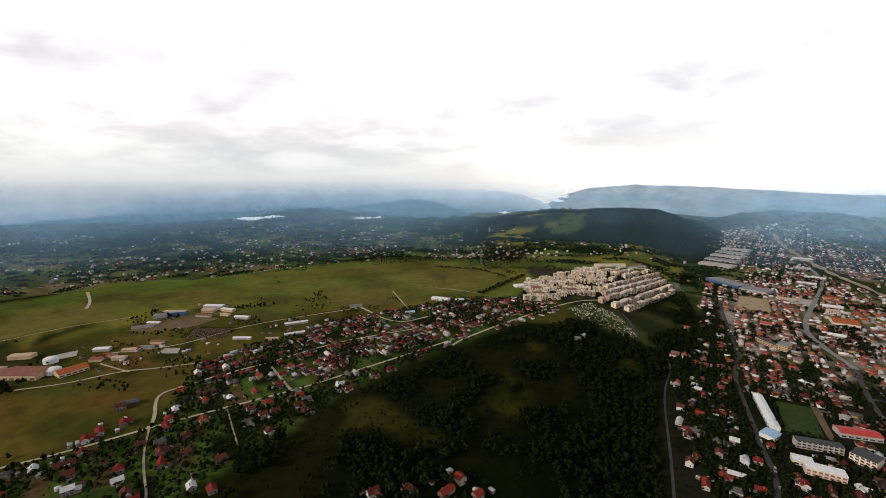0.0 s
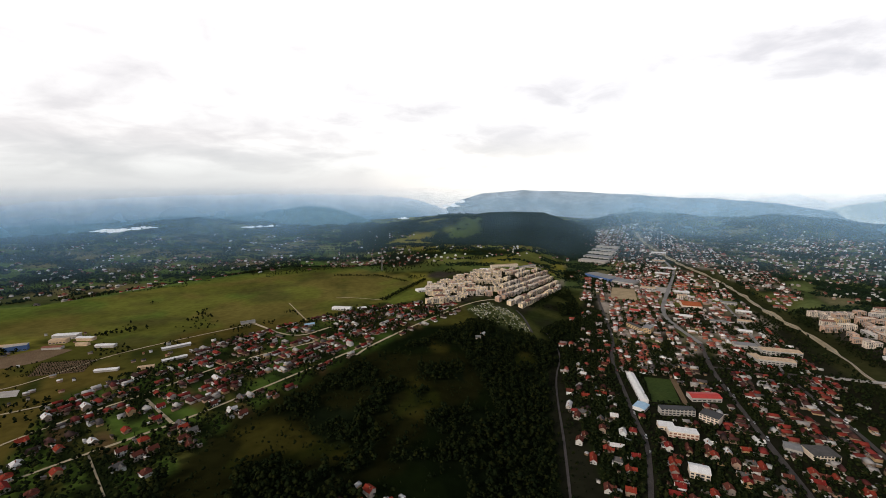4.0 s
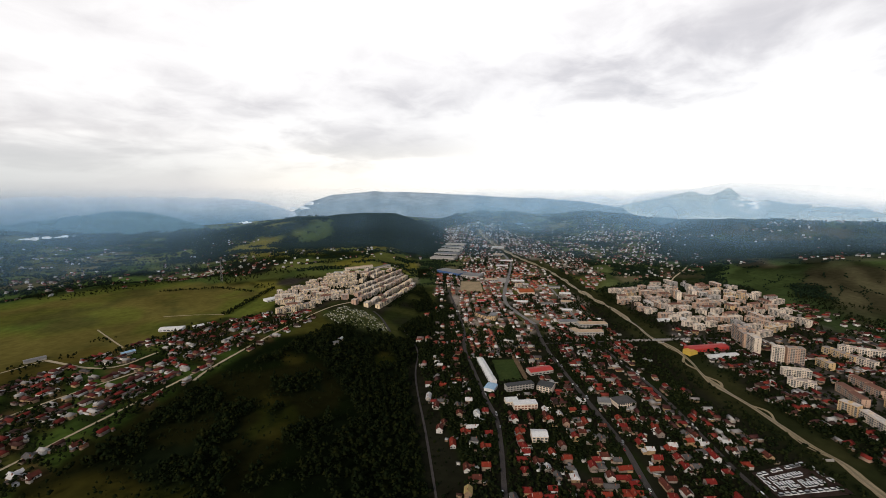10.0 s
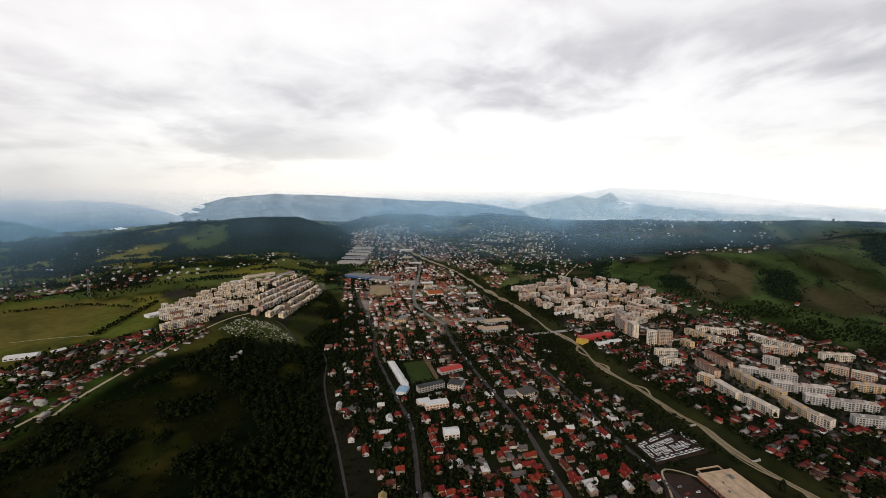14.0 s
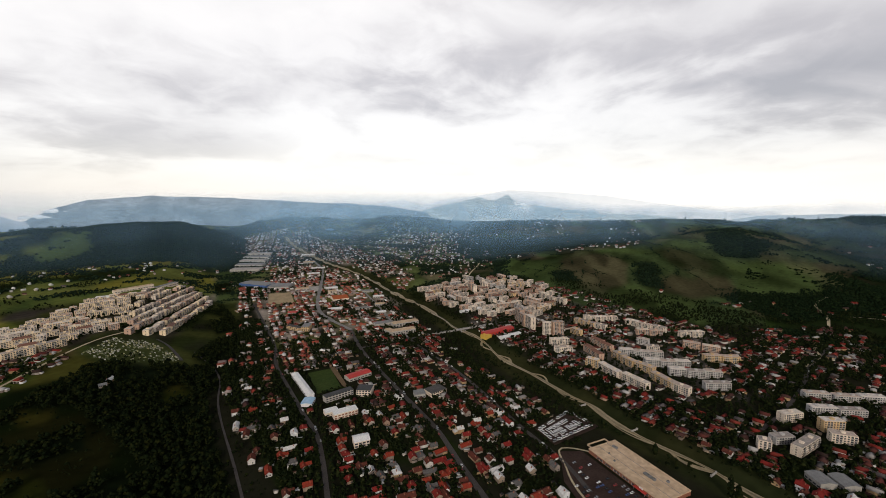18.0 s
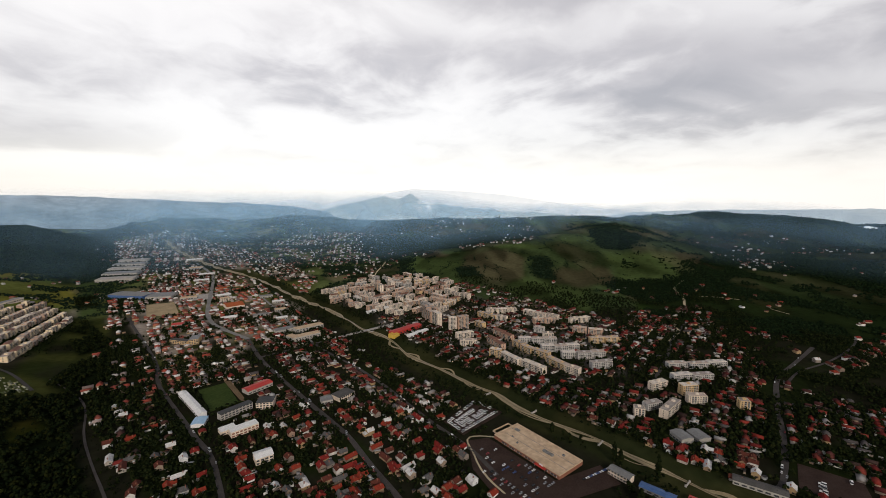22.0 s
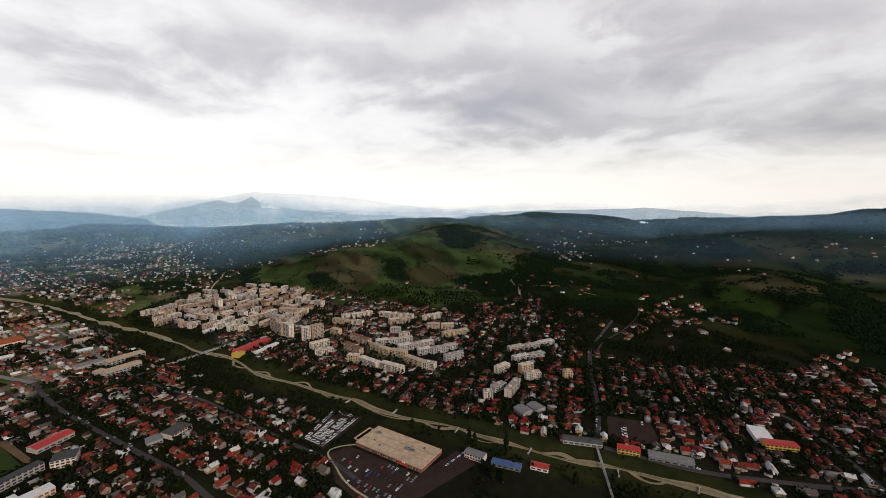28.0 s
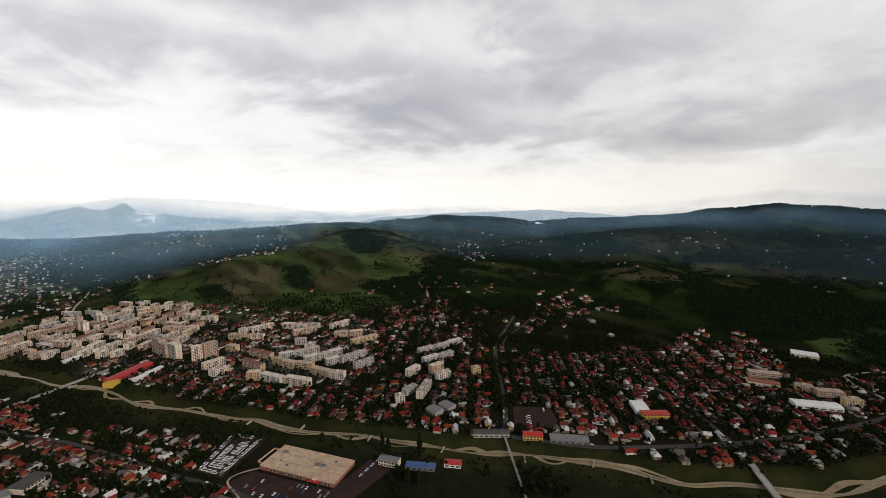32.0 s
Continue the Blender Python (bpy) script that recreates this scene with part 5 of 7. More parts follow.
# ---- larger single buildings ----
def frame_of(x0, y0, x1, y1):
    """Length and pose of a building whose long foot runs between two places, its depth away from the camera."""
    turn = math.degrees(math.atan2(y1 - y0, x1 - x0))
    mx, my = (x0 + x1) / 2, (y0 + y1) / 2
    if math.cos(radians(turn)) * my - math.sin(radians(turn)) * mx < 0:
        turn += 180
    length = math.hypot(x1 - x0, y1 - y0)
    ux, uy = math.cos(radians(turn)), math.sin(radians(turn))
    return length, turn, mx, my, ux, uy


def hall(name, x0, y0, x1, y1, deep, h, wall, roof, label, ridge=0.0, windows=0, glass=True, category="hall", storeys=1, group="", pane=M_GLASS):
    length, turn, mx, my, ux, uy = frame_of(x0 * UNIT, y0 * UNIT, x1 * UNIT, y1 * UNIT)
    deep = deep * 1.15
    ob = thing(name, pose(mx, my, ground_at(mx, my), 0, 0, turn), label, category, group)
    bm = bmesh.new()
    box(bm, -length / 2, 0, -3, length / 2, deep, h)
    if ridge:
        for s in (-1, 1):
            v = [bm.verts.new(c) for c in ((s * length / 2, 0, h), (s * length / 2, deep, h), (s * length / 2, deep / 2, h + ridge))]
            bm.faces.new(v if s > 0 else v[::-1])
    part("wall", bm, wall, ob)
    bm = bmesh.new()
    e, t = 0.5, 0.25
    if ridge:
        for y0_, y1_, s in ((-e, deep / 2, 1), (deep + e, deep / 2, -1)):
            lo = h - ridge * e / (deep / 2)
            c = [(-length / 2 - e, y0_, lo + 0.03), (length / 2 + e, y0_, lo + 0.03), (length / 2 + e, y1_, h + ridge + 0.03), (-length / 2 - e, y1_, h + ridge + 0.03)]
            a = [bm.verts.new(p) for p in c] + [bm.verts.new((p[0], p[1], p[2] + t)) for p in c]
            for f in ((0, 1, 2, 3), (4, 5, 6, 7), (0, 1, 5, 4), (1, 2, 6, 5), (2, 3, 7, 6), (3, 0, 4, 7)):
                bm.faces.new([a[k] for k in f])
        bmesh.ops.recalc_face_normals(bm, faces=bm.faces)
    else:
        box(bm, -length / 2 - 0.15, -0.15, h + 0.02, length / 2 + 0.15, deep + 0.15, h + 0.4)
    part("roof", bm, roof, ob)
    for s in range(storeys if windows else 0):
        for k in range(windows):
            x, z = -length / 2 + (k + 0.5) * length / windows, 1.0 + s * 3.2
            bm = bmesh.new()
            box(bm, x - length / windows * 0.33, -0.08, z, x + length / windows * 0.33, 0.0, z + 1.7)
            glass_ = part("window", bm, pane, ob)
            if length < 60 and h > 6.4:
                bm = bmesh.new()
                box(bm, x - length / windows * 0.36, -0.16, z - 0.16, x + length / windows * 0.36, -0.005, z - 0.02)
                part("sill", bm, M_CONC, glass_)
    for s in np.arange(-length / 2, length / 2 + 1, 8):
        for d in np.arange(4, deep + 1, 9):
            keep(mx + ux * s - uy * d, my + uy * s + ux * d, 9)
    return ob


# the supermarket: a long low shed, its front to the car park
shop = thing("supermarket", pose(362 * UNIT, 41.5 * UNIT, 0.3, 0, 0, math.degrees(math.atan2(65, 44))) @ Matrix.Diagonal((1, 1, 0.74, 1)), "flat-roofed supermarket with cream roof and dull red front", "supermarket")
bm = bmesh.new()
box(bm, -46.5, -40, -2, 46.5, -0.6, 6.2)
part("wall", bm, M_BRICK, shop)
bm = bmesh.new()
box(bm, -45.9, -39.4, 6.21, 45.9, -1.2, 6.5)
part("roof", bm, M_CREAM, shop)
for k, (a0, b0, a1, b1) in enumerate(((-46.8, -40.3, 46.8, -39.4), (-46.8, -1.2, 46.8, -0.3), (-46.8, -39.4, -45.9, -1.2), (45.9, -39.4, 46.8, -1.2))):
    bm = bmesh.new()
    box(bm, a0, b0, 5.6, a1, b1, 7.1)
    part("parapet", bm, M_CREAM, shop)
for x, y, w, d, h in ((-14, -21, 9, 3.4, 2.2), (-21, -21, 3, 3, 2.6), (36, -29, 6, 3, 1.6), (-29, -31, 2.5, 2.5, 1.8), (18, -9, 2, 2, 1.5), (30, -14, 1.6, 1.6, 1.2)):
    bm = bmesh.new()
    box(bm, x - w / 2, y - d / 2, 6.5, x + w / 2, y + d / 2, 6.5 + h)
    box(bm, x - w / 2 + 0.3, y - d / 2 + 0.3, 6.5 + h, x + w / 2 - 0.3, y + d / 2 - 0.3, 6.7 + h)
    unit = part("roof_unit", bm, M_GREY, shop, "grey ventilation unit")
    bm = bmesh.new()
    bmesh.ops.create_cone(bm, cap_ends=True, segments=10, radius1=0.7, radius2=0.6, depth=0.5, matrix=Matrix.Translation((x, y, 6.95 + h)))
    part("fan_cowl", bm, M_DARK, unit, "dark round fan cowl")
for y in (-14, -27):
    bm = bmesh.new()
    box(bm, -45.5, y, 6.5, 45.5, y + 0.35, 6.75)
    part("roof_seam", bm, M_GREY, shop)
for k in range(7):
    bm = bmesh.new()
    box(bm, -43 + k * 11.5, -0.6, 0.8, -35 + k * 11.5, -0.48, 3.4)
    pane = part("window", bm, M_GLASS, shop)
    bm = bmesh.new()
    for q in (-43, -39.1, -35.2):
        box(bm, q + k * 11.5, -0.47, 0.7, q + 0.2 + k * 11.5, -0.36, 3.5)
    part("frame", bm, M_WHITE, pane, "white window frame")
bm = bmesh.new()
box(bm, -30, -0.58, 3.6, -16, 2.6, 4.2)
canopy = part("canopy", bm, M_RED, shop, "red entrance canopy on posts")
for q in (-29.6, -16.8):
    bm = bmesh.new()
    box(bm, q, 2.0, 0, q + 0.4, 2.4, 3.58)
    part("post", bm, M_GREY, canopy)
for k in range(2):
    bm = bmesh.new()
    box(bm, -25.4 + k * 2.6, -0.28, 4.4, -23.6 + k * 2.6, -0.1, 7.0)
    part("sign_panel", bm, M_WHITE, shop, "plain white sign panel")
bm = bmesh.new()
box(bm, 46.9, -36, 0, 58, -35.6, 2.4)
box(bm, 46.9, -9.4, 0, 58, -9, 2.4)
box(bm, 57.6, -35.6, 0, 58, -9.4, 2.4)
part("loading_yard_wall", bm, M_CREAM, shop)
for s in np.arange(-54, 60, 9):
    for d in np.arange(0, 44, 9):
        ux, uy = math.cos(math.atan2(65, 44)), math.sin(math.atan2(65, 44))
        keep(362 * UNIT + ux * s + uy * d, 41.5 * UNIT + uy * s - ux * d, 9)

W = M_WHITE
hall("sports_hall", 322, 384, 353, 450, 9, 5, W, W, "long white sports hall with a shallow metal roof", 1.6, 9)
hall("annex", 311, 364, 324, 372, 13, 4.5, W, M_SKYBLUE, "low annex with a pale blue metal roof", 1.0, 3)
hall("school_wing", 325, 356, 358, 344, 9, 8.5, M_CONC, M_DARK, "three-storey school wing with a dark flat roof", 0, 9, storeys=3, category="school")
hall("school_block", 356, 338, 364, 322, 16, 9.5, M_PANEL[1], M_DARK, "four-storey pale school block with a dark roof", 0, 5, storeys=3, category="school")
hall("office_building", 303, 320, 326, 307, 11, 7.5, M_PANEL[1], W, "white office building with dull red window bays", 0, 7, storeys=2, pane=M_BRICK, category="office")
hall("office_annex", 303, 333, 316, 326, 11, 5, M_PANEL[1], W, "low white office annex with flat roof", 0, 3, category="office")
hall("gymnasium", 381, 372, 412, 362, 15, 5.5, M_CONC, M_RED, "gymnasium with a bright red metal roof", 1.8, 6)
hall("manor", 276, 266, 288, 257, 13, 7.5, M_PANEL[1], W, "large white villa with a pale metal roof", 2.2, 4, storeys=2, category="house")
hall("workshop_hall", 400, 258, 421, 250, 17, 6, M_PANEL[1], M_DARK2, "square hall with a broad grey flat roof", 0, 8, storeys=2)
hall("store_hall", 388, 274, 397, 265, 12, 5.5, M_CONC, M_GREY, "low grey store beside the workshop", 0.8, 4)
hall("market_hall", 632, 296, 690, 269, 15, 6, M_RED, M_RED, "market hall with a bright red metal roof", 1.5, 10)
hall("fuel_canopy", 621, 291, 634, 287, 14, 5.5, M_YELLOW, M_YELLOW, "yellow filling station canopy", 0)
hall("long_shed", 630, 266, 672, 248, 9, 4.5, W, W, "long white shed by the river", 1.0, 6)
hall("long_shed", 736, 400, 785, 379, 10, 4.5, W, W, "long white shed in a field", 1.0, 6)
hall("terrace_shop", 363, -174, 356, -192, 9, 6.5, M_YELLOW, M_RED, "yellow shop house with a red metal roof", 1.8, 6, storeys=2, category="shop")
hall("shop_row", 352, -198, 338, -232, 11, 5.0, M_GREY, M_GREY, "row of low grey shops by the river", 1.4, 6, category="shop")
hall("shop_row", 381, -128, 371, -163, 10, 4.6, M_CONC, M_DARK2, "row of low dark-roofed shops", 1.4, 7, category="shop")
hall("furniture_store", 365, -318, 358, -345, 11, 6, M_YELLOW, M_RED, "yellow store with a red metal roof", 1.0, 8, storeys=2, category="store")
hall("furniture_store_annex", 376, -317, 371, -331, 26, 5.5, W, W, "white warehouse behind a yellow store", 0.8, 4, category="store")
hall("blue_shed", 349, -53, 339, -77, 8, 4, M_GREY, M_BLUE, "low shed with a bright blue metal roof", 0.8, 5, category="shed")
hall("red_shed", 343, -87, 337, -101, 8, 4, M_WHITE, M_RED, "low shed with a red metal roof", 0.8, 3, category="shed")
hall("lodge", 362, -30, 352, -46, 9, 6.4, M_PANEL[1], M_GREY, "white two-storey lodge by the river", 1.4, 7, storeys=2, category="house")
hall("mill_hall", 457, -653, 433, -673, 22, 7, M_PANEL[1], W, "big hall with a pale flat roof at the wood's edge", 0.6, 6)
hall("bus_depot", 430, -100, 444, -92, 14, 6, M_CONC, M_GREY, "grey twin-roofed depot hall by a street", 1.5, 4)
hall("bus_depot", 436, -116, 450, -108, 14, 6, M_CONC, M_GREY, "grey depot with a metal roof", 1.5, 4)
hall("office_house", 402, -505, 380, -530, 14, 6, M_PANEL[1], M_BRICK, "long white house with a brown roof", 2.2, 7, category="house")
hall("wide_shed", 340, -500, 318, -540, 16, 5, M_WHITE, M_WHITE, "wide low white shed", 1.2, 6, category="shed")
hall("works_building", 552, 435, 588, 412, 14, 9, M_CONC, M_CREAM, "pale works building with a flat roof", 0, 9, storeys=2)
hall("works_wing", 560, 460, 552, 438, 12, 7, M_CONC, M_CREAM, "pale low wing of the works", 0, 5)
hall("works_wing", 590, 462, 632, 436, 15, 8, M_CONC, M_CREAM, "long pale wing of the works", 0, 9, storeys=2)
hall("works_wing", 575, 492, 600, 476, 16, 6, M_CONC, M_GREY, "grey store of the works", 0, 5)
hall("blue_works", 664, 1040, 680, 950, 40, 9, M_BLUE, M_GREY, "long dark blue metal works hall", 1.2, 10)
hall("grey_works", 676, 937, 705, 893, 46, 8, M_CONC, M_GREY, "broad grey works hall in the valley", 1.2, 8)
hall("red_hall", 546, 698, 557, 683, 15, 5, M_CONC, M_RED, "small hall with a bright red roof", 1.5, 4)
hall("tiled_hall", 670, 695, 699, 676, 40, 7, M_PANEL[1], M_ORANGE, "big hall with a red-brown tiled roof", 3.0, 8)
hall("office_block", 717, 757, 733, 749, 14, 9, M_PANEL[1], M_CREAM, "small cream office block with flat roof", 0, 5, storeys=3)
hall("school_wing", 484, 625, 486, 591, 10, 7, M_PANEL[3], M_DARK2, "low ochre school wing with a dark roof", 0, 7, storeys=2, category="school")
hall("school_block", 487, 588, 495, 577, 24, 10, M_PANEL[3], M_GREY, "ochre school block with a grey flat roof", 0, 4, storeys=3, category="school")
for k, (x, y, l, d, t) in enumerate(((610, 640, 26, 14, 1), (640, 600, 34, 12, 0), (700, 860, 40, 16, 2), (745, 800, 36, 18, 1), (800, 860, 30, 16, 3), (860, 1000, 44, 18, 1), (690, 590, 26, 12, 2), (742, 640, 30, 12, 1), (770, 700, 34, 14, 0), (930, 1060, 50, 20, 1), (1000, 1180, 46, 22, 2), (1120, 1330, 60, 24, 1), (640, 545, 24, 11, 1))):
    hall("store_hall", x, y, x + l * 0.62, y - l * 0.55, d, 5.5, M_CONC, (M_GREY, M_WHITE, M_CREAM, M_ORANGE)[t], ("grey", "white", "pale cream", "orange-tiled")[t] + "-roofed store hall in the valley town", 1.4, 5, group="store halls in the valley")
for k in range(5):
    hall("factory_hall", 769 + k * 62, 1249 + k * 70, 821 + k * 62, 1177 + k * 70, 44, 9, M_CONC, M_GREY if k % 2 else M_CONC, "long pale factory hall with a flat roof", 1.0, 12, group="factory halls in the valley")
hall("meadow_hall", -22, 751, 8, 738, 14, 4.2, W, W, "white hall at the edge of the meadow", 1.6, 6)
hall("meadow_hall", 24, 738, 38, 741, 10, 3.2, W, W, "small white hall at the edge of the meadow", 1.2, 3)
hall("market_store", 150, 838, 182, 846, 18, 5, W, W, "white flat-roofed store beside the estate", 0.6, 5, category="store")
hall("market_store", 345, 1026, 375, 1006, 14, 7, W, W, "white flat-roofed store at the back of the estate", 0.6, 5, category="store")
hall("long_hall", 392, 1062, 470, 1064, 11, 7.5, M_PANEL[1], M_CREAM, "very long low pale hall behind the estate", 0, 14)
hall("long_hall", 474, 1066, 536, 1090, 11, 6.5, M_PANEL[1], M_GREY, "long low pale hall behind the estate", 0, 12)
hall("wood_villa", 182, 557, 189, 555, 8, 5.5, M_PANEL[1], M_GREY, "white villa standing alone in the wood", 1.6, 4, storeys=2, category="house")
# farm yard and works on the terrace
hall("barn", -484, 428, -440, 428, 26, 6, M_CREAM, M_BRICK, "big barn with a dull purple-brown roof", 3.0, 6, category="barn")
hall("barn", -540, 425, -492, 432, 22, 6, M_CREAM, M_CREAM, "long cream-walled barn with a pale roof", 2.5, 5, category="barn")
hall("barn", -418, 432, -404, 455, 18, 5, M_CREAM, M_ORANGE, "barn with a bright orange roof", 3.0, 5, category="barn")
WORKS = [(-451, 632, -436, 640, 12, 8, M_CONC, M_GREY, "grey concrete works building with flat roof"),
    (-436, 648, -414, 654, 10, 9, M_BLUE, M_CONC, "blue-fronted works building on the terrace"),
    (-455, 660, -425, 662, 10, 6, M_CONC, M_CREAM, "pale works hall on the terrace"),
    (-400, 672, -380, 672, 11, 6, M_CREAM, M_CREAM, "cream works hall on the terrace"),
    (-408, 693, -376, 690, 12, 7, M_CONC, W, "long works hall with white roof"),
    (-372, 680, -350, 674, 9, 5, M_CREAM, W, "cream shed with white roof on the terrace meadow"),
    (-330, 640, -306, 636, 8, 4, W, W, "low white store shed on the terrace meadow"),
    (-455, 590, -430, 600, 7, 3.5, M_CONC, M_GREY, "low grey store shed on the terrace meadow"),
    (-448, 612, -430, 612, 7, 3.5, M_CONC, M_WHITE, "low pale store shed on the terrace meadow")]
SHEDS = [(-286, 547, -262, 547, 6, 3, W, W, "long low white shed on the terrace meadow"),
    (-240, 544, -224, 546, 6, 3, M_CREAM, M_CREAM, "low cream shed on the terrace meadow"),
    (-220, 560, -196, 572, 6, 3, W, W, "long low white shed on the terrace meadow"),
    (-236, 604, -206, 618, 7, 3.5, W, W, "long low white shed on the terrace meadow"),
    (-395, 648, -372, 646, 8, 4, M_CONC, M_BRICK, "low brown-roofed store on the terrace meadow"),
    (-360, 655, -345, 652, 7, 4, M_CREAM, M_CREAM, "low cream store on the terrace meadow"),
    (-160, 700, -140, 706, 8, 4, M_CONC, M_GREY, "grey shed at the village edge"),
    (-60, 660, -46, 665, 8, 4, M_CONC, M_SKYBLUE, "small shed with a pale blue roof"),
    (-421, 474, -408, 476, 10, 4, M_CREAM, M_BRICK, "brown-roofed farm building on the terrace meadow")]
FARM = [(-416, 487, -402, 485, 9, 4, M_CREAM, M_BRICK, "brown-roofed farm building on the terrace meadow"),
    (-398, 479, -384, 481, 8, 3.5, M_CONC, M_CREAM, "pale farm shed on the terrace meadow"),
    (-405, 504, -388, 506, 8, 3.5, M_CREAM, M_CREAM, "pale farm shed on the terrace meadow"),
    (-392, 512, -374, 514, 8, 3.5, M_CONC, M_GREY, "grey farm shed on the terrace meadow"),
    (-388, 532, -372, 530, 8, 4, M_CREAM, M_BRICK, "brown-roofed farm building on the terrace meadow"),
    (-442, 505, -424, 508, 9, 4, M_CONC, M_WHITE, "pale-roofed farm shed on the terrace meadow"),
    (-524, 480, -500, 484, 12, 5, M_CREAM, M_CREAM, "cream farm store on the terrace meadow"),
    (-306, 368, -292, 378, 9, 4, M_TRUNK, M_DARK2, "dark weathered timber barn")]
for x0, y0, x1, y1, d, h, wl_, rf, lb in WORKS + SHEDS + FARM:
    hall("works_hall", x0, y0, x1, y1, d, h, M_CONC if wl_ == W else wl_, rf, lb, 1.0, 5 if h > 5 else 0, group="works on the terrace")
# two round silos in the farm yard
for x, y, rad in ((-559, 569, 8.5), (-524, 535, 8.5)):
    ob = thing("silo", spot(x, y), "squat round white silo with a domed roof", "silo", "silos in the farm yard")
    bm = bmesh.new()
    bmesh.ops.create_cone(bm, cap_ends=True, segments=28, radius1=rad, radius2=rad, depth=7, matrix=Matrix.Translation((0, 0, 2.0)))
    part("wall", bm, M_WHITE, ob)
    bm = bmesh.new()
    bmesh.ops.create_uvsphere(bm, u_segments=28, v_segments=10, radius=1, matrix=Matrix.Translation((0, 0, 5.52)) @ Matrix.Diagonal((rad + 0.2, rad + 0.2, 3.2, 1)))
    bmesh.ops.delete(bm, geom=[v for v in bm.verts if v.co.z < 5.5], context="VERTS")
    part("roof", bm, M_WHITE, ob)
    keep(x, y, rad + 3)
# lattice mast at the far edge of the meadow
mast = thing("mast", spot(120, 1316), "tall slender grey lattice mast", "mast")
for sx_, sy_ in ((-1, -1), (1, -1), (1, 1), (-1, 1)):
    for k in range(6):
        a, b = 2.6 * (1 - k / 6.6), 2.6 * (1 - (k + 1) / 6.6)
        p, q = Vector((sx_ * a, sy_ * a, k * 9)), Vector((sx_ * b, sy_ * b, k * 9 + 9))
        for piece, u, v, w in (("leg", p, q, 0.28), ("brace", p, Vector((-sx_ * b, sy_ * b, k * 9 + 9)), 0.16)):
            d = v - u
            bm = bmesh.new()
            bmesh.ops.create_cone(bm, segments=5, radius1=w, radius2=w, depth=d.length, matrix=Matrix.Translation((u + v) / 2) @ d.to_track_quat("Z", "Y").to_matrix().to_4x4())
            part(piece, bm, M_GREY, mast)
bm = bmesh.new()
bmesh.ops.create_cone(bm, cap_ends=True, segments=8, radius1=0.4, radius2=0.2, depth=14, matrix=Matrix.Translation((0, 0, 60)))
part("aerial", bm, M_GREY, mast)

# ---- flat yards: sports pitch, car park, dealer's yard ----
def yard(name, pts, mat, label, lift=0.45):
    pts = metres(pts)
    bm = bmesh.new()
    top = [bm.verts.new((x, y, ground_at(x, y) + lift)) for x, y in pts]
    low = [bm.verts.new((x, y, ground_at(x, y) - 1.0)) for x, y in pts]
    bm.faces.new(top)
    for k in range(len(pts)):
        bm.faces.new((top[k], low[k], low[k - 1], top[k - 1]))
    bmesh.ops.recalc_face_normals(bm, faces=bm.faces)
    ob = part(name, bm, mat, None, label)
    cx, cy = sum(p[0] for p in pts) / len(pts), sum(p[1] for p in pts) / len(pts)
    YARDS.append([(cx + (x - cx) * 1.12, cy + (y - cy) * 1.12) for x, y in pts])
    return tagged(ob, label, "ground", kind="structure")


YARDS = []
yard("sports_pitch", [(372, 440), (399, 425), (364, 370), (337, 383)], M_PITCH, "green sports pitch beside the school", 0.5)
yard("running_track", [(401, 429), (406, 424), (371, 366), (366, 368)], M_TRACK, "bare earth track along the pitch", 0.48)
yard("car_park", [(372, 97), (383, 79), (339, 12), (372, -24), (352, -40), (312, 8), (298, 50), (332, 82)], M_CARPARK, "brown-grey asphalt car park of the supermarket", 0.5)
yard("dealer_yard", [(398, 130), (454, 112), (436, 74), (380, 104)], M_CARPARK, "asphalt yard of a car dealer", 0.45)
yard("bus_yard", [(392, -178), (430, -192), (415, -232), (372, -222)], M_CARPARK, "asphalt yard behind the shops", 0.4)
yard("sandy_yard", [(645, 892), (683, 858), (618, 765), (580, 805)], M_SAND, "bare sandy storage yard of the works", 0.5)
yard("lorry_yard", [(735, 880), (775, 850), (740, 800), (708, 830)], M_CONC, "pale concrete lorry yard", 0.5)
yard("hardstanding", [(-484, 492), (-465, 511), (-453, 494), (-467, 480)], M_CONC, "pale grey hardstanding in the farm yard", 0.4)
yard("hardstanding", [(-358, 501), (-358, 517), (-339, 517), (-332, 501)], M_CONC, "pale grey hardstanding by the farm lane", 0.4)
yard("nursery_plot", [(-354, 554), (-300, 554), (-308, 593), (-365, 597)], M_TRACK, "dark dug plot fenced off in the meadow", 0.4)
yard("works_yard", [(-456, 585), (-430, 625), (-395, 660), (-355, 640), (-372, 600), (-420, 580)], M_TRACK, "trodden earth yard of the works", 0.35)

# ---- detached houses ----
ROOF_TONES = {
    "o": ("orange clay-tile", plain("orange_clay_tiles", (0.27, 0.040, 0.022), (0.16, 0.030, 0.018), 0.6, rough=0.85)),
    "r": ("red tile", plain("red_roof_tiles", (0.225, 0.025, 0.020), (0.13, 0.020, 0.016), 0.6, rough=0.8)),
    "b": ("weathered brown tile", plain("weathered_brown_tiles", (0.125, 0.036, 0.024), (0.070, 0.028, 0.021), 0.6, rough=0.9)),
    "g": ("grey slate", plain("grey_fibre_slates", (0.12, 0.115, 0.11), (0.075, 0.07, 0.068), 0.6, rough=0.85)),
    "w": ("pale metal", plain("pale_metal_roofing", (0.66, 0.65, 0.63), (0.48, 0.46, 0.44), 0.6, rough=0.55)),
    "y": ("dull yellow", plain("dull_yellow_roofing", (0.42, 0.32, 0.13), (0.34, 0.25, 0.11), 0.6, rough=0.8)),
}
HOUSES = {}


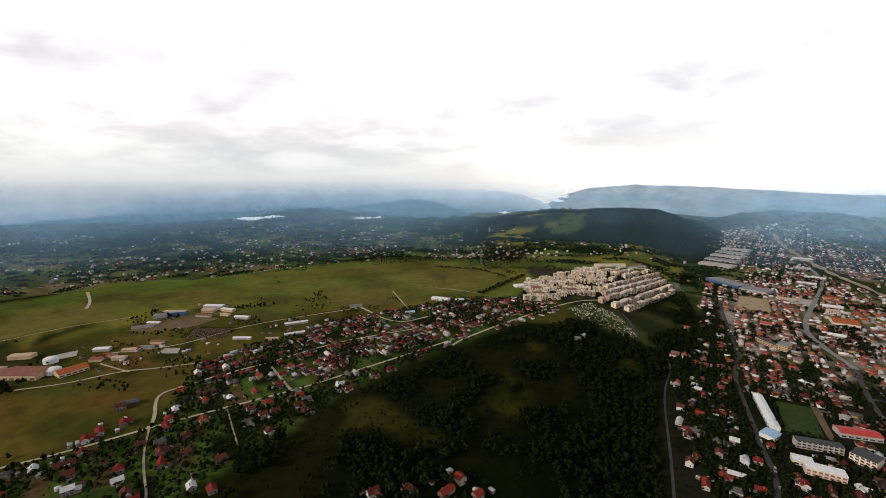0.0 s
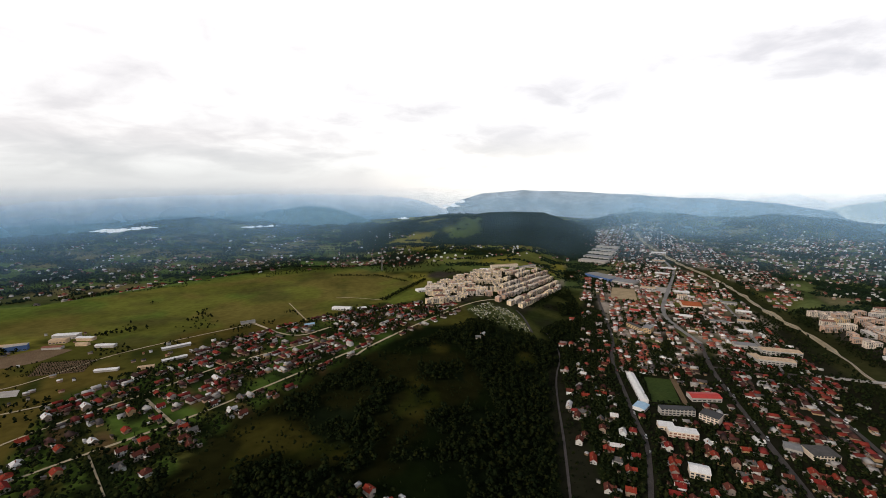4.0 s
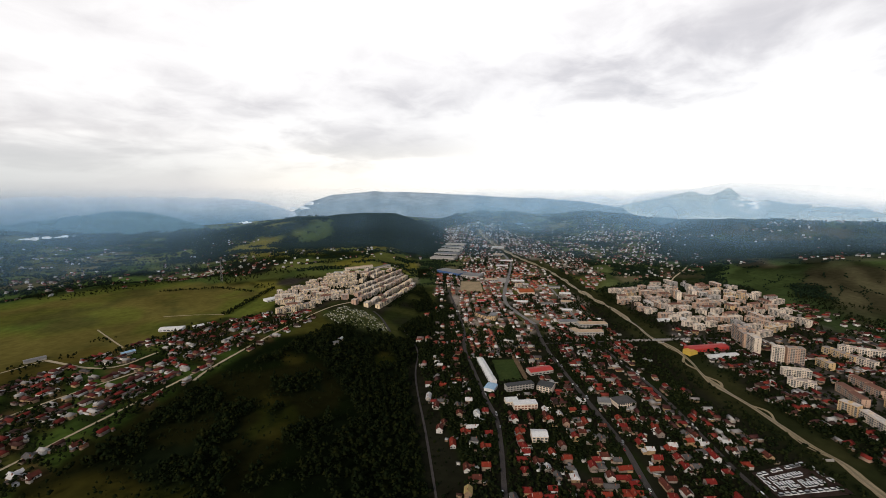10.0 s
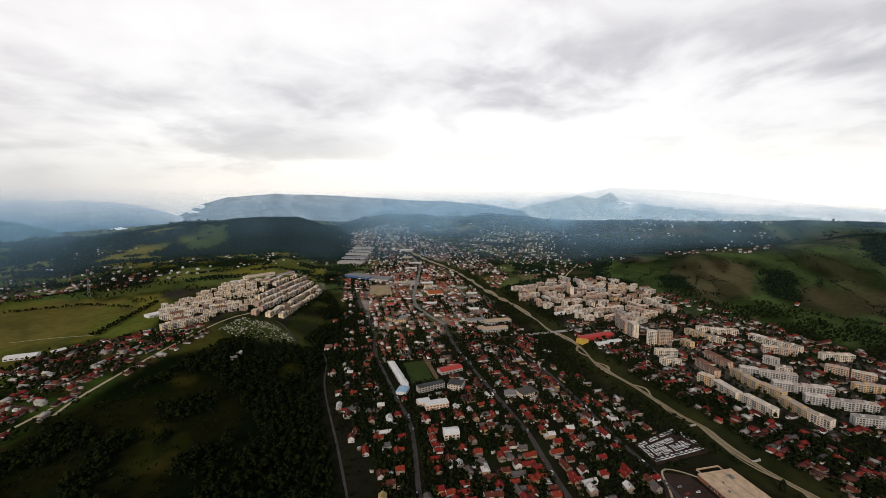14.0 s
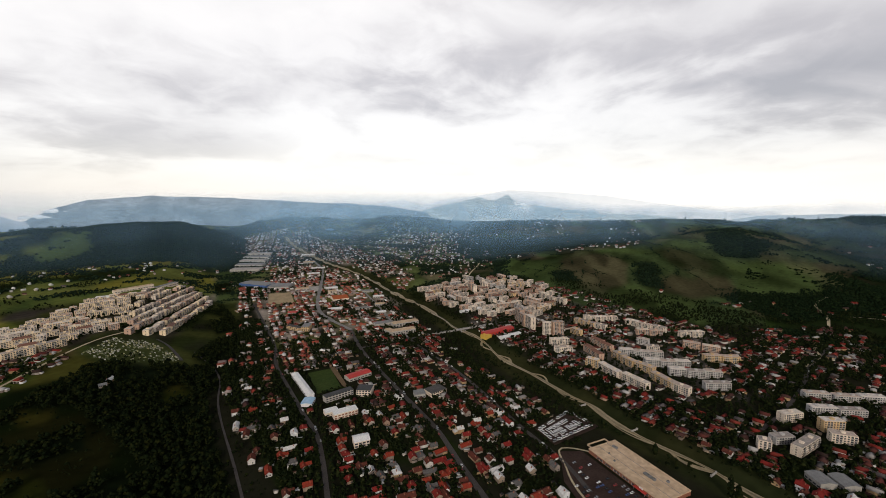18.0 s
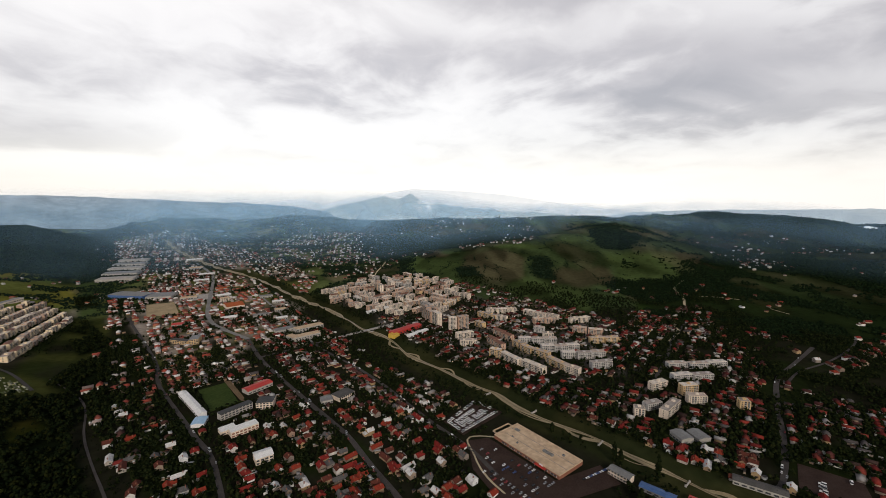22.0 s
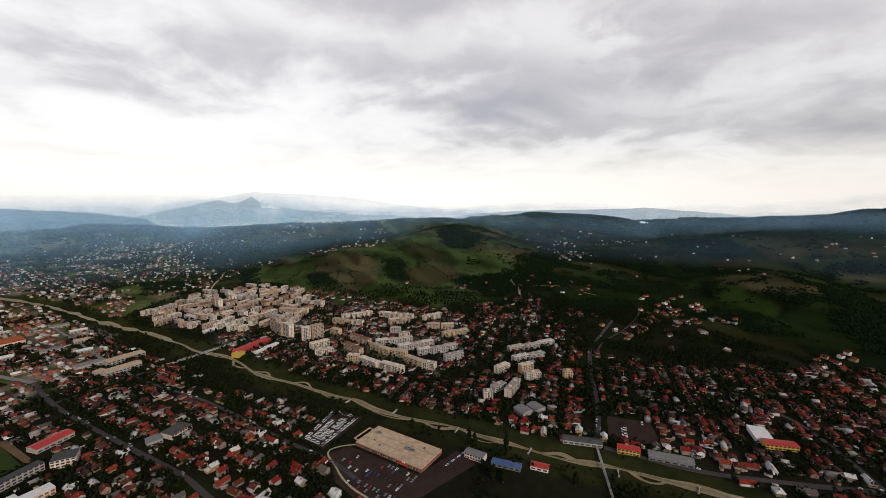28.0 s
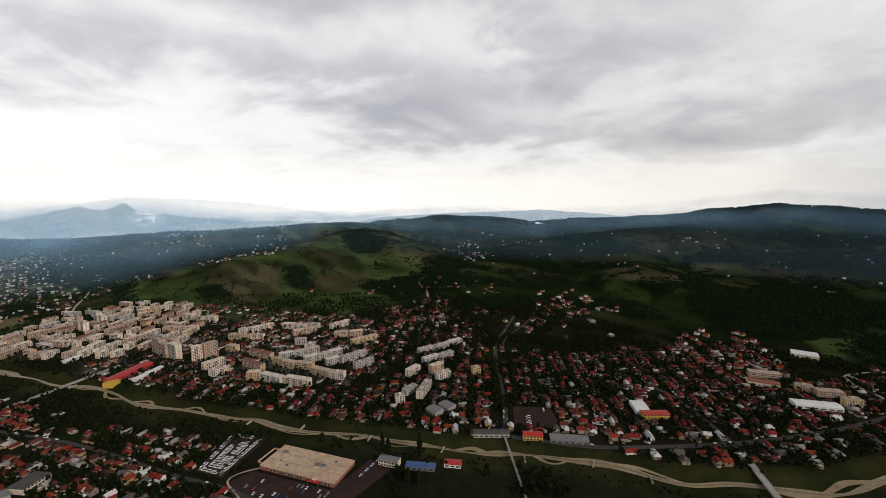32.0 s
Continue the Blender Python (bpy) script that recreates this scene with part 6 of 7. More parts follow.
def slab(bm, corners, t):
    """A plate of that thickness over four corners."""
    a = [bm.verts.new(c) for c in corners] + [bm.verts.new((c[0], c[1], c[2] + t)) for c in corners]
    for f in ((3, 2, 1, 0), (4, 5, 6, 7), (0, 1, 5, 4), (1, 2, 6, 5), (2, 3, 7, 6), (3, 0, 4, 7)):
        bm.faces.new([a[k] for k in f])


def house(form, tone):
    """A house at the origin. form: 0 gabled cottage, 1 two storeys gabled, 2 hipped, 3 L-shaped, 4 long low, 5 tall with a lean-to."""
    l, w, h, rise = ((8.6, 6.8, 3.0, 2.4), (9.0, 7.4, 5.2, 2.7), (9.0, 8.2, 3.9, 2.9), (9.8, 6.6, 3.6, 2.6), (14.5, 6.6, 3.2, 2.4), (8.4, 7.4, 5.4, 2.2))[form]
    ob = new("house")
    wall, roof = bmesh.new(), bmesh.new()
    e = 0.55

    def gable(cx, cy, l, w, h, rise, across=False):
        def at(x, y, z):
            return (cx + y, cy - x, z) if across else (cx + x, cy + y, z)
        c = [at(x, y, z) for z in (-2.5, h) for x, y in ((-l / 2, -w / 2), (l / 2, -w / 2), (l / 2, w / 2), (-l / 2, w / 2))] + [at(-l / 2, 0, h + rise), at(l / 2, 0, h + rise)]
        v = [wall.verts.new(p) for p in c]
        for f in ((0, 1, 5, 4), (2, 3, 7, 6), (1, 2, 6, 9, 5), (3, 0, 4, 8, 7)):
            wall.faces.new([v[k] for k in f])
        d = rise * e / (w / 2)
        for s in (-1, 1):
            slab(roof, [at(-l / 2 - e, s * (w / 2 + e), h - d + 0.02), at(l / 2 + e, s * (w / 2 + e), h - d + 0.02), at(l / 2 + e, 0, h + rise + 0.02), at(-l / 2 - e, 0, h + rise + 0.02)], 0.22)

    if form == 2:
        box(wall, -l / 2, -w / 2, -2.5, l / 2, w / 2, h)
        lo = h - 0.15
        v = [roof.verts.new(p) for p in ((-l / 2 - e, -w / 2 - e, lo), (l / 2 + e, -w / 2 - e, lo), (l / 2 + e, w / 2 + e, lo), (-l / 2 - e, w / 2 + e, lo), (-1.2, 0, h + rise), (1.2, 0, h + rise))]
        for f in ((0, 1, 5, 4), (1, 2, 5), (2, 3, 4, 5), (3, 0, 4), (3, 2, 1, 0)):
            roof.faces.new([v[k] for k in f])
    else:
        gable(0, 0, l, w, h, rise)
        if form == 3:
            gable(2.2, -4.2, 7.4, 5, h - 0.3, rise - 0.6, True)
        if form == 5:
            box(wall, l / 2, -w / 2, -2.5, l / 2 + 4, w / 2 - 1, 2.6)
            slab(roof, [(l / 2 - 0.02, -w / 2 - 0.3, 3.5), (l / 2 + 4.4, -w / 2 - 0.3, 2.62), (l / 2 + 4.4, w / 2 - 0.7, 2.62), (l / 2 - 0.02, w / 2 - 0.7, 3.5)], 0.18)
    bmesh.ops.recalc_face_normals(wall, faces=wall.faces)
    bmesh.ops.recalc_face_normals(roof, faces=roof.faces)
    part("wall", wall, M_WALL, ob)
    part("roof", roof, ROOF_TONES[tone][1], ob)
    bm = bmesh.new()
    box(bm, -l / 4 - 0.4, 0.6, h + 0.8, -l / 4 + 0.4, 1.4, h + rise + 0.9)
    box(bm, -l / 4 - 0.5, 0.5, h + rise + 0.9, -l / 4 + 0.5, 1.5, h + rise + 1.05)
    part("chimney", bm, M_BRICK, ob)
    for x in (-l * 0.3, l * 0.28) if form != 3 else (-l * 0.3,):
        for z in ((1.0, 3.5) if h > 5 else (1.0,)):
            bm = bmesh.new()
            box(bm, x - 0.75, -w / 2 - 0.06, z, x + 0.75, -w / 2, z + 1.4)
            part("window", bm, M_GLASS, ob)
    for s in (-1, 1):
        bm = bmesh.new()
        box(bm, min(s * l / 2, s * (l / 2 + 0.06)), -1.9, 1.0, max(s * l / 2, s * (l / 2 + 0.06)), -0.6, 2.4)
        part("window", bm, M_GLASS, ob)
    bm = bmesh.new()
    box(bm, -0.6, -w / 2 - 0.06, 0, 0.45, -w / 2, 2.1)
    part("door", bm, M_TRUNK, ob)
    return ob


FORM_WORDS = ["small gabled cottage", "two-storey house", "square hip-roofed house", "L-shaped house", "long low house", "tall house with a lean-to"]


def put_house(x, y, turn, form, tone):
    key = (form, tone)
    m = spot(x, y, turn)
    if key in HOUSES:
        return copy_thing(HOUSES[key], m)
    ob = HOUSES[key] = house(form, tone)
    ob.matrix_basis = m
    return tagged(ob, f"{FORM_WORDS[form]} with a {ROOF_TONES[tone][0]} roof", "house", "houses of the town")


# houses placed one by one: east, north, tone of the roof
STREETS = {
    57: "269,411,o 290,412,o 240,397,w 272,362,w 261,333,w 246,344,b 230,314,o 243,317,w 211,306,o 213,332,b 231,284,o 215,261,o 200,269,b 275,284,o 249,250,r 239,238,r 258,230,w 257,218,g 223,219,r 242,210,r 294,270,b 277,194,b "
        "300,186,r 260,189,r 313,213,b 322,223,b 390,233,o 393,214,o 355,205,r 353,194,w 369,185,o 387,204,b 304,297,b 354,283,o 345,259,o 326,268,b 335,284,w 377,289,w 183,244,y 312,150,r 331,132,r 396,181,o 376,186,w 333,177,o 404,188,g "
        "344,119,r 424,161,w 308,491,w 298,462,w 344,486,b 256,423,b 307,146,r 306,130,w 290,169,o 332,163,b 352,120,r 329,110,w 305,114,g 294,103,w 299,95,o 306,59,o 315,78,w 272,181,o 285,173,o 390,155,r 378,140,r",
    -20: "401,-95,r 403,-105,o 399,-114,w 425,-118,w 386,-133,b 398,-150,w 376,-248,r 371,-266,r 338,-282,r 334,-298,w 326,-328,o 319,-353,w 315,-366,w 452,-365,r 480,-332,r 478,-288,r 426,-590,r 314,-427,w 328,-399,r 305,-460,r 308,-512,w "
         "297,-324,r 305,-280,w 442,-500,r 472,-503,o",
    40: "-294,318,r -292,330,r -283,302,r -302,282,w -245,349,o -267,401,o -239,282,r -231,270,w -256,259,w -212,345,o -206,250,r -175,264,w -159,261,r -168,378,o -178,363,b -142,389,o -109,412,w -178,439,r -174,456,r -200,432,o -25,259,b -48,258,b "
        "2,264,o 12,276,o 24,266,o -201,301,b -221,301,b -244,312,b -271,439,w -247,453,w -142,493,w -170,540,r -415,485,r -389,512,o 198,574,w -281,343,r -303,369,b",
    15: "838,-434,r 815,-435,b 792,-434,r 772,-408,b 761,-414,b 768,-431,r 874,-492,o 885,-513,w 860,-507,r 925,-554,b 939,-580,b 828,-463,r 820,-472,r 879,-581,b 858,-575,r 835,-565,w 844,-557,r 930,-485,b 955,-506,r 749,-318,b 706,-340,b 688,-342,r 675,-330,o 717,-328,w 703,-367,r 722,-385,b "
        "1025,-394,b 1146,-284,r 846,-197,r 758,-197,b 859,-206,r 611,-457,w 566,-556,r 580,-581,b 561,-579,r 580,-606,b 592,-628,b 543,-572,r 566,-612,o 542,-544,w 563,-674,r 554,-675,b 524,-645,b 523,-661,r 507,-649,r 526,-634,b 543,-645,r 481,-631,w 866,-560,r 903,-528,b",
}
SITES, pick = [], random.Random(11)
for bearing, text in STREETS.items():
    for item in text.split():
        x, y, tone = item.split(",")
        x, y = float(x) * UNIT, float(y) * UNIT
        SITES.append((x, y))
        put_house(x, y, bearing + pick.choice((0, 90)) + pick.uniform(-6, 6), pick.choice((0, 1, 2, 3, 4, 5)), tone)


def clear_of(x, y, pad):
    """Whether a plot is off the roads, the river, the yards and the larger buildings."""
    x, y = np.asarray(x, float), np.asarray(y, float)
    ok = offline(x, y, RIVER) > 25 + pad
    for width, _, line in ROADS.values():
        ok &= offline(x, y, line) > width / 2 + pad
    for poly in YARDS + [CLUSTER, NORTH_BLOCKS]:
        ok &= ~inside(x, y, poly)
    for kx, ky, kr in KEEP:
        ok &= np.hypot(x - kx, y - ky) > kr + pad * 0.6
    return ok


# the rest stand in rows on their plots
dice = np.random.default_rng(21)
plots = []
for poly, bearing, chance in TOWNS:
    c, s = math.cos(radians(bearing)), math.sin(radians(bearing))
    u, v = np.meshgrid(np.arange(-3100, 3100, 13.2), np.arange(-3100, 3100, 16.2), indexing="ij")
    v = v + np.where((np.round(v / 16.2).astype(int) % 2) == 0, 2.2, -2.2)
    u, v = u + dice.uniform(-2.6, 2.6, u.shape), v + dice.uniform(-2.6, 2.6, u.shape)
    x, y = (u * c - v * s).ravel(), (u * s + v * c).ravel()
    near = inside(x, y, poly)
    x, y = x[near], y[near]
    lush = grain3(x, y, 110, 51)
    ok = (dice.random(len(x)) < chance * (1.5 - 1.0 * lush) * np.where((x > 560 * UNIT) & (y < -60), 0.62, 1.0) * np.where((x < -40) & (y < 520), 0.45, 1.0) * np.where(inside(x, y, WESTSIDE), 0.42, 1.0) * np.where(inside(x, y, PARKS[0]) | inside(x, y, PARKS[1]), 0.06, 1.0) * np.where(inside(x, y, UPHILL), 0.06, 1.0)) & (wooded(x, y) < 0.5) & clear_of(x, y, 5.0)
    plots += [(a, b, bearing) for a, b in zip(x[ok], y[ok])]
# cottages scattered over the slopes and in the far villages
for lo, hi, r0, r1, n, place in ((98, 128, 800, 1000, 55, 61), (86, 112, 850, 1150, 36, 62), (-50, 10, 1150, 2500, 640, 63), (32, 64, 1200, 2700, 560, 64), (52, 84, 1500, 2800, 330, 65), (103, 116, 1650, 2300, 90, 66), (112, 160, 1300, 2600, 120, 68), (4, 32, 1180, 1600, 55, 67)):
    az, r = np.radians(dice.uniform(lo, hi, n * 4)), UNIT * np.sqrt(dice.uniform(r0 ** 2, r1 ** 2, n * 4))
    x, y = r * np.sin(az), r * np.cos(az)
    ok = (grain3(x, y, 110, place) > 0.575) & clear_of(x, y, 6.0)
    x, y = x[ok][:n], y[ok][:n]
    plots += list(zip(x, y, dice.uniform(0, 180, len(x))))
plots += [(UNIT * (90 + dice.normal(0, 110)), UNIT * (1300 + dice.normal(0, 55)), 70) for _ in range(60)]
plots += [(UNIT * (1480 + dice.normal(0, 55)), UNIT * (-512 + dice.normal(0, 32)), 20) for _ in range(46)]
plots = [p for p in plots if min(math.hypot(p[0] - a, p[1] - b) for a, b in SITES) > 11]
plots.sort(key=lambda p: math.hypot(p[0], p[1]))
TONES_BY_CHANCE = "ooorrrrrbbbbbbbgggw"
for x, y, bearing in plots[:190]:
    put_house(x, y, bearing + pick.choice((0, 90)) + pick.uniform(-8, 8), pick.choice((0, 0, 1, 2, 3, 4, 5)), pick.choice(TONES_BY_CHANCE))
SITES += [(p[0], p[1]) for p in plots]

WALL_F = [(0, 1, 5), (0, 5, 4), (1, 2, 6), (1, 6, 5), (2, 3, 7), (2, 7, 6), (3, 0, 4), (3, 4, 7)]
ROOF_F = [(0, 1, 5), (0, 5, 4), (1, 2, 5), (2, 3, 4), (2, 4, 5), (3, 0, 4), (0, 3, 2), (0, 2, 1)]


def far_houses(rows, label, roof_mat, wall_mat=M_WALLS):
    """Many small houses as one mesh: plain walls with a gabled or hipped roof."""
    n = len(rows)
    p = np.array([r[:2] for r in rows])
    a = np.radians(np.array([r[2] for r in rows]) + dice.choice([0, 90], n) + dice.uniform(-8, 8, n))
    small_ = 0.82 if wall_mat != M_WALLS else 1.0
    l, w, h, rise = small_ * dice.uniform(6.5, 12.5, n), dice.uniform(5.5, 8.2, n), dice.uniform(2.2, 4.4, n), dice.uniform(1.8, 3.2, n)
    hip = np.where(dice.random(n) < 0.3, 2.5, 0.0)
    z = land(p[:, 0], p[:, 1])

    def put(x, y, dz):
        return np.stack([p[:, 0] + x * np.cos(a) - y * np.sin(a), p[:, 1] + x * np.sin(a) + y * np.cos(a), z + dz], -1)

    walls = np.stack([put(sx_ * l / 2, sy_ * w / 2, zz) for zz in (-2.0 + 0 * h, h) for sx_, sy_ in ((-1, -1), (1, -1), (1, 1), (-1, 1))], 1)
    roofs = np.stack([put(sx_ * (l / 2 + 0.5), sy_ * (w / 2 + 0.5), h - 0.1) for sx_, sy_ in ((-1, -1), (1, -1), (1, 1), (-1, 1))] + [put(-(l / 2 + 0.5 - hip), 0, h + rise), put(l / 2 + 0.5 - hip, 0, h + rise)], 1)
    fw = (np.array(WALL_F)[None] + np.arange(n)[:, None, None] * 8).reshape(-1, 3)
    fr = (np.array(ROOF_F)[None] + np.arange(n)[:, None, None] * 6).reshape(-1, 3) + n * 8
    me = mesh_of("houses", np.concatenate([walls.reshape(-1, 3), roofs.reshape(-1, 3)]), np.concatenate([fw, fr]), [wall_mat, roof_mat])
    me.polygons.foreach_set("material_index", np.concatenate([np.zeros(len(fw)), np.ones(len(fr))]).astype(np.int32))
    return tagged(new("houses", me), label, "houses", kind="stuff")


rest = plots[190:]
hamlets = [q for q in rest if math.hypot(q[0], q[1]) > 1500]
rest = [q for q in rest if math.hypot(q[0], q[1]) <= 1500]
for lo, hi, label in ((-60, 20, "village houses with red and grey roofs on the terrace"), (20, 62, "close-set town houses with red-brown and grey roofs"), (62, 100, "houses with mixed roofs near the flats"), (100, 200, "red-roofed houses on the far bank and slopes")):
    rows = [q for q in rest if lo <= math.degrees(math.atan2(q[0], q[1])) < hi]
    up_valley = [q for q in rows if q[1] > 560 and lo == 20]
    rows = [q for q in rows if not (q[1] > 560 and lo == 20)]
    if rows:
        far_houses(rows, label, M_ROOFS)
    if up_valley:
        far_houses(up_valley, "houses of the valley with red, grey and white roofs", M_VALLEY_HAZED)

M_WHITEWASH = varied("whitewashed_walls", [(0.66, 0.65, 0.63), (0.40, 0.34, 0.28), (0.52, 0.47, 0.41), (0.30, 0.24, 0.19), (0.58, 0.56, 0.53), (0.36, 0.29, 0.23)], True, rough=0.9, scale=0.05)
M_HAMLET = varied("hamlet_roofs", [(0.20, 0.055, 0.04), (0.50, 0.48, 0.46), (0.13, 0.055, 0.045), (0.30, 0.28, 0.27), (0.24, 0.07, 0.05), (0.70, 0.69, 0.67), (0.11, 0.09, 0.085), (0.17, 0.06, 0.045)], True, rough=0.85, scale=0.05)
for lo, hi, label in ((-60, 20, "scattered white farmhouses in the western side valley"), (20, 62, "white houses among trees at the head of the valley"), (62, 200, "white cottages scattered over the eastern hills")):
    rows = [q for q in hamlets if lo <= math.degrees(math.atan2(q[0], q[1])) < hi]
    if rows:
        far_houses(rows, label, M_HAMLET, M_WHITEWASH)

# sheds, garages and lean-tos behind the houses
near_plots = [p for p in plots if math.hypot(p[0], p[1]) < 1150]
yards = [(x + dice.uniform(-9, 9), y + dice.uniform(-9, 9), b) for x, y, b in near_plots for _ in range(3)]
yards += [(x + dice.uniform(-13, 13), y + dice.uniform(-13, 13), 40) for x, y in SITES[:130] for _ in range(2)]
for cx, cy, wide, count in ((-400, 640, 55, 46), (-412, 490, 42, 34), (-330, 520, 50, 16), (-230, 580, 60, 26), (800, 150, 120, 70), (700, 20, 90, 50)):      # clutter in the yards of the works, farms and flats
    yards += [((cx + dice.normal(0, 0.5) * wide) * UNIT, (cy + dice.normal(0, 0.5) * wide) * UNIT, 30) for _ in range(count)]
sx_, sy_ = np.array([p[0] for p in yards]), np.array([p[1] for p in yards])
ok = clear_of(sx_, sy_, 3.0) & (dice.random(len(yards)) < 0.75)
yards = [p for p, k in zip(yards, ok) if k]
n = len(yards)
p = np.array([q[:2] for q in yards])
ang = np.radians(np.array([q[2] for q in yards]) + dice.choice([0, 90], n))
l, w, h, lean = dice.uniform(2.5, 7.5, n), dice.uniform(2.2, 4.2, n), dice.uniform(2.0, 2.8, n), dice.uniform(0.3, 1.2, n)
z = land(p[:, 0], p[:, 1])


def shed_at(x, y, dz):
    return np.stack([p[:, 0] + x * np.cos(ang) - y * np.sin(ang), p[:, 1] + x * np.sin(ang) + y * np.cos(ang), z + dz], -1)


wv = np.stack([shed_at(a * l / 2, b * w / 2, zz) for zz in (-1.0 + 0 * h, h) for a, b in ((-1, -1), (1, -1), (1, 1), (-1, 1))], 1)
rv = np.stack([shed_at(a * (l / 2 + 0.25), b * (w / 2 + 0.25), h + zz + lean * (b > 0)) for zz in (0.0, 0.15) for a, b in ((-1, -1), (1, -1), (1, 1), (-1, 1))], 1)
BOXF = WALL_F + [(4, 5, 6), (4, 6, 7), (0, 2, 1), (0, 3, 2)]
fw = (np.array(WALL_F)[None] + np.arange(n)[:, None, None] * 8).reshape(-1, 3)
fr = (np.array(BOXF)[None] + np.arange(n)[:, None, None] * 8).reshape(-1, 3) + n * 8
M_SHED = varied("shed_roofing", [(0.055, 0.05, 0.046), (0.10, 0.095, 0.09), (0.30, 0.29, 0.28), (0.075, 0.035, 0.026), (0.50, 0.49, 0.47), (0.04, 0.034, 0.03), (0.62, 0.61, 0.59), (0.14, 0.06, 0.035)], True, scale=0.3)
me = mesh_of("sheds", np.concatenate([wv.reshape(-1, 3), rv.reshape(-1, 3)]), np.concatenate([fw, fr]), [M_WALLS, M_SHED])
me.polygons.foreach_set("material_index", np.concatenate([np.zeros(len(fw)), np.ones(len(fr))]).astype(np.int32))
tagged(new("sheds", me), "sheds and garages with grey, pale and rusty roofs", "sheds", kind="stuff")

# ---- trees ----
def icosphere(level):
    bm = bmesh.new()
    bmesh.ops.create_icosphere(bm, subdivisions=level, radius=1.0)
    v, f = np.array([q.co[:] for q in bm.verts]), np.array([[q.index for q in g.verts] for g in bm.faces])
    bm.free()
    return v, f


ICO = icosphere(1)
OCTA = (np.array([(1, 0, 0), (0, 1, 0), (-1, 0, 0), (0, -1, 0), (0, 0, 1), (0, 0, -0.6)], float), np.array([(0, 1, 4), (1, 2, 4), (2, 3, 4), (3, 0, 4), (1, 0, 5), (2, 1, 5), (3, 2, 5), (0, 3, 5)]))


def lumps(name, centres, sizes, mat, label, seed, tall=1.0, base=ICO):
    """One mesh of many ragged clumps of leaves."""
    gen = np.random.default_rng(seed)
    v, f = base
    n = len(centres)
    a = gen.uniform(0, 6.283, n)
    shape = v[None] * gen.uniform(0.62, 1.28, (n, len(v), 1))
    x = shape[..., 0] * np.cos(a)[:, None] - shape[..., 1] * np.sin(a)[:, None]
    y = shape[..., 0] * np.sin(a)[:, None] + shape[..., 1] * np.cos(a)[:, None]
    size = np.asarray(sizes)[:, None]
    pts = np.stack([x * size, y * size, shape[..., 2] * size * tall], -1) + np.asarray(centres)[:, None, :]
    faces = (f[None] + np.arange(n)[:, None, None] * len(v)).reshape(-1, 3)
    return tagged(new(name, mesh_of(name, pts.reshape(-1, 3), faces, mat)), label, "trees", kind="stuff")


def grown(name, c, s, label, seed, mat=M_LEAF):
    lumps(name, c, s, mat, label, seed, 1.0, OCTA)


def crowns(x, y, height, seed, per=4):
    """Places and sizes of the clumps that make up the crowns of trees standing at x, y."""
    gen = np.random.default_rng(seed)
    x, y, height = np.repeat(x, per), np.repeat(y, per), np.repeat(height, per)
    k = np.tile(np.arange(per), len(x) // per)
    spread = height * (0.20 + 0.012 * per)
    ang, off = gen.uniform(0, 6.283, len(x)), gen.uniform(0.3, 1.0, len(x)) * spread * (k > 0)
    cx, cy = x + np.cos(ang) * off, y + np.sin(ang) * off
    cz = land(x, y) + height * np.where(k == 0, 0.74, gen.uniform(0.30, 0.76, len(x)))
    return np.stack([cx, cy, cz], -1), height * gen.uniform(0.16, 0.34, len(x)) * (4 / per) ** 0.36


def jittered(x0, x1, y0, y1, step, gen):
    u, v = np.meshgrid(np.arange(x0, x1, step), np.arange(y0, y1, step), indexing="ij")
    return (u + gen.uniform(-0.5, 0.5, u.shape) * step).ravel(), (v + gen.uniform(-0.5, 0.5, u.shape) * step).ravel()


def off_houses(x, y, pad):
    cell = {}
    for a, b in SITES:
        cell.setdefault((int(a // 20), int(b // 20)), []).append((a, b))
    out = np.ones(len(x), bool)
    for k, (a, b) in enumerate(zip(x, y)):
        i_, j_ = int(a // 20), int(b // 20)
        for di in (-1, 0, 1):
            for dj in (-1, 0, 1):
                for c, d in cell.get((i_ + di, j_ + dj), ()):
                    if (a - c) ** 2 + (b - d) ** 2 < pad * pad:
                        out[k] = False
    return out


gen = np.random.default_rng(31)
# the wood on the scarp and other near woods
x, y = jittered(-200, 840, 150, 1350, 5.8, gen)
ok = (wooded(x, y) > 0.5) & (np.hypot(x, y) < 1500) & clear_of(x, y, 1.5) & (grain3(x, y, 30, 72) > 0.30)
x, y = x[ok], y[ok]
ok = off_houses(x, y, 8)
x, y = x[ok], y[ok]
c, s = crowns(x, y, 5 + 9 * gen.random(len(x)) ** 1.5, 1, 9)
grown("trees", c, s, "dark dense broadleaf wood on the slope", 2)
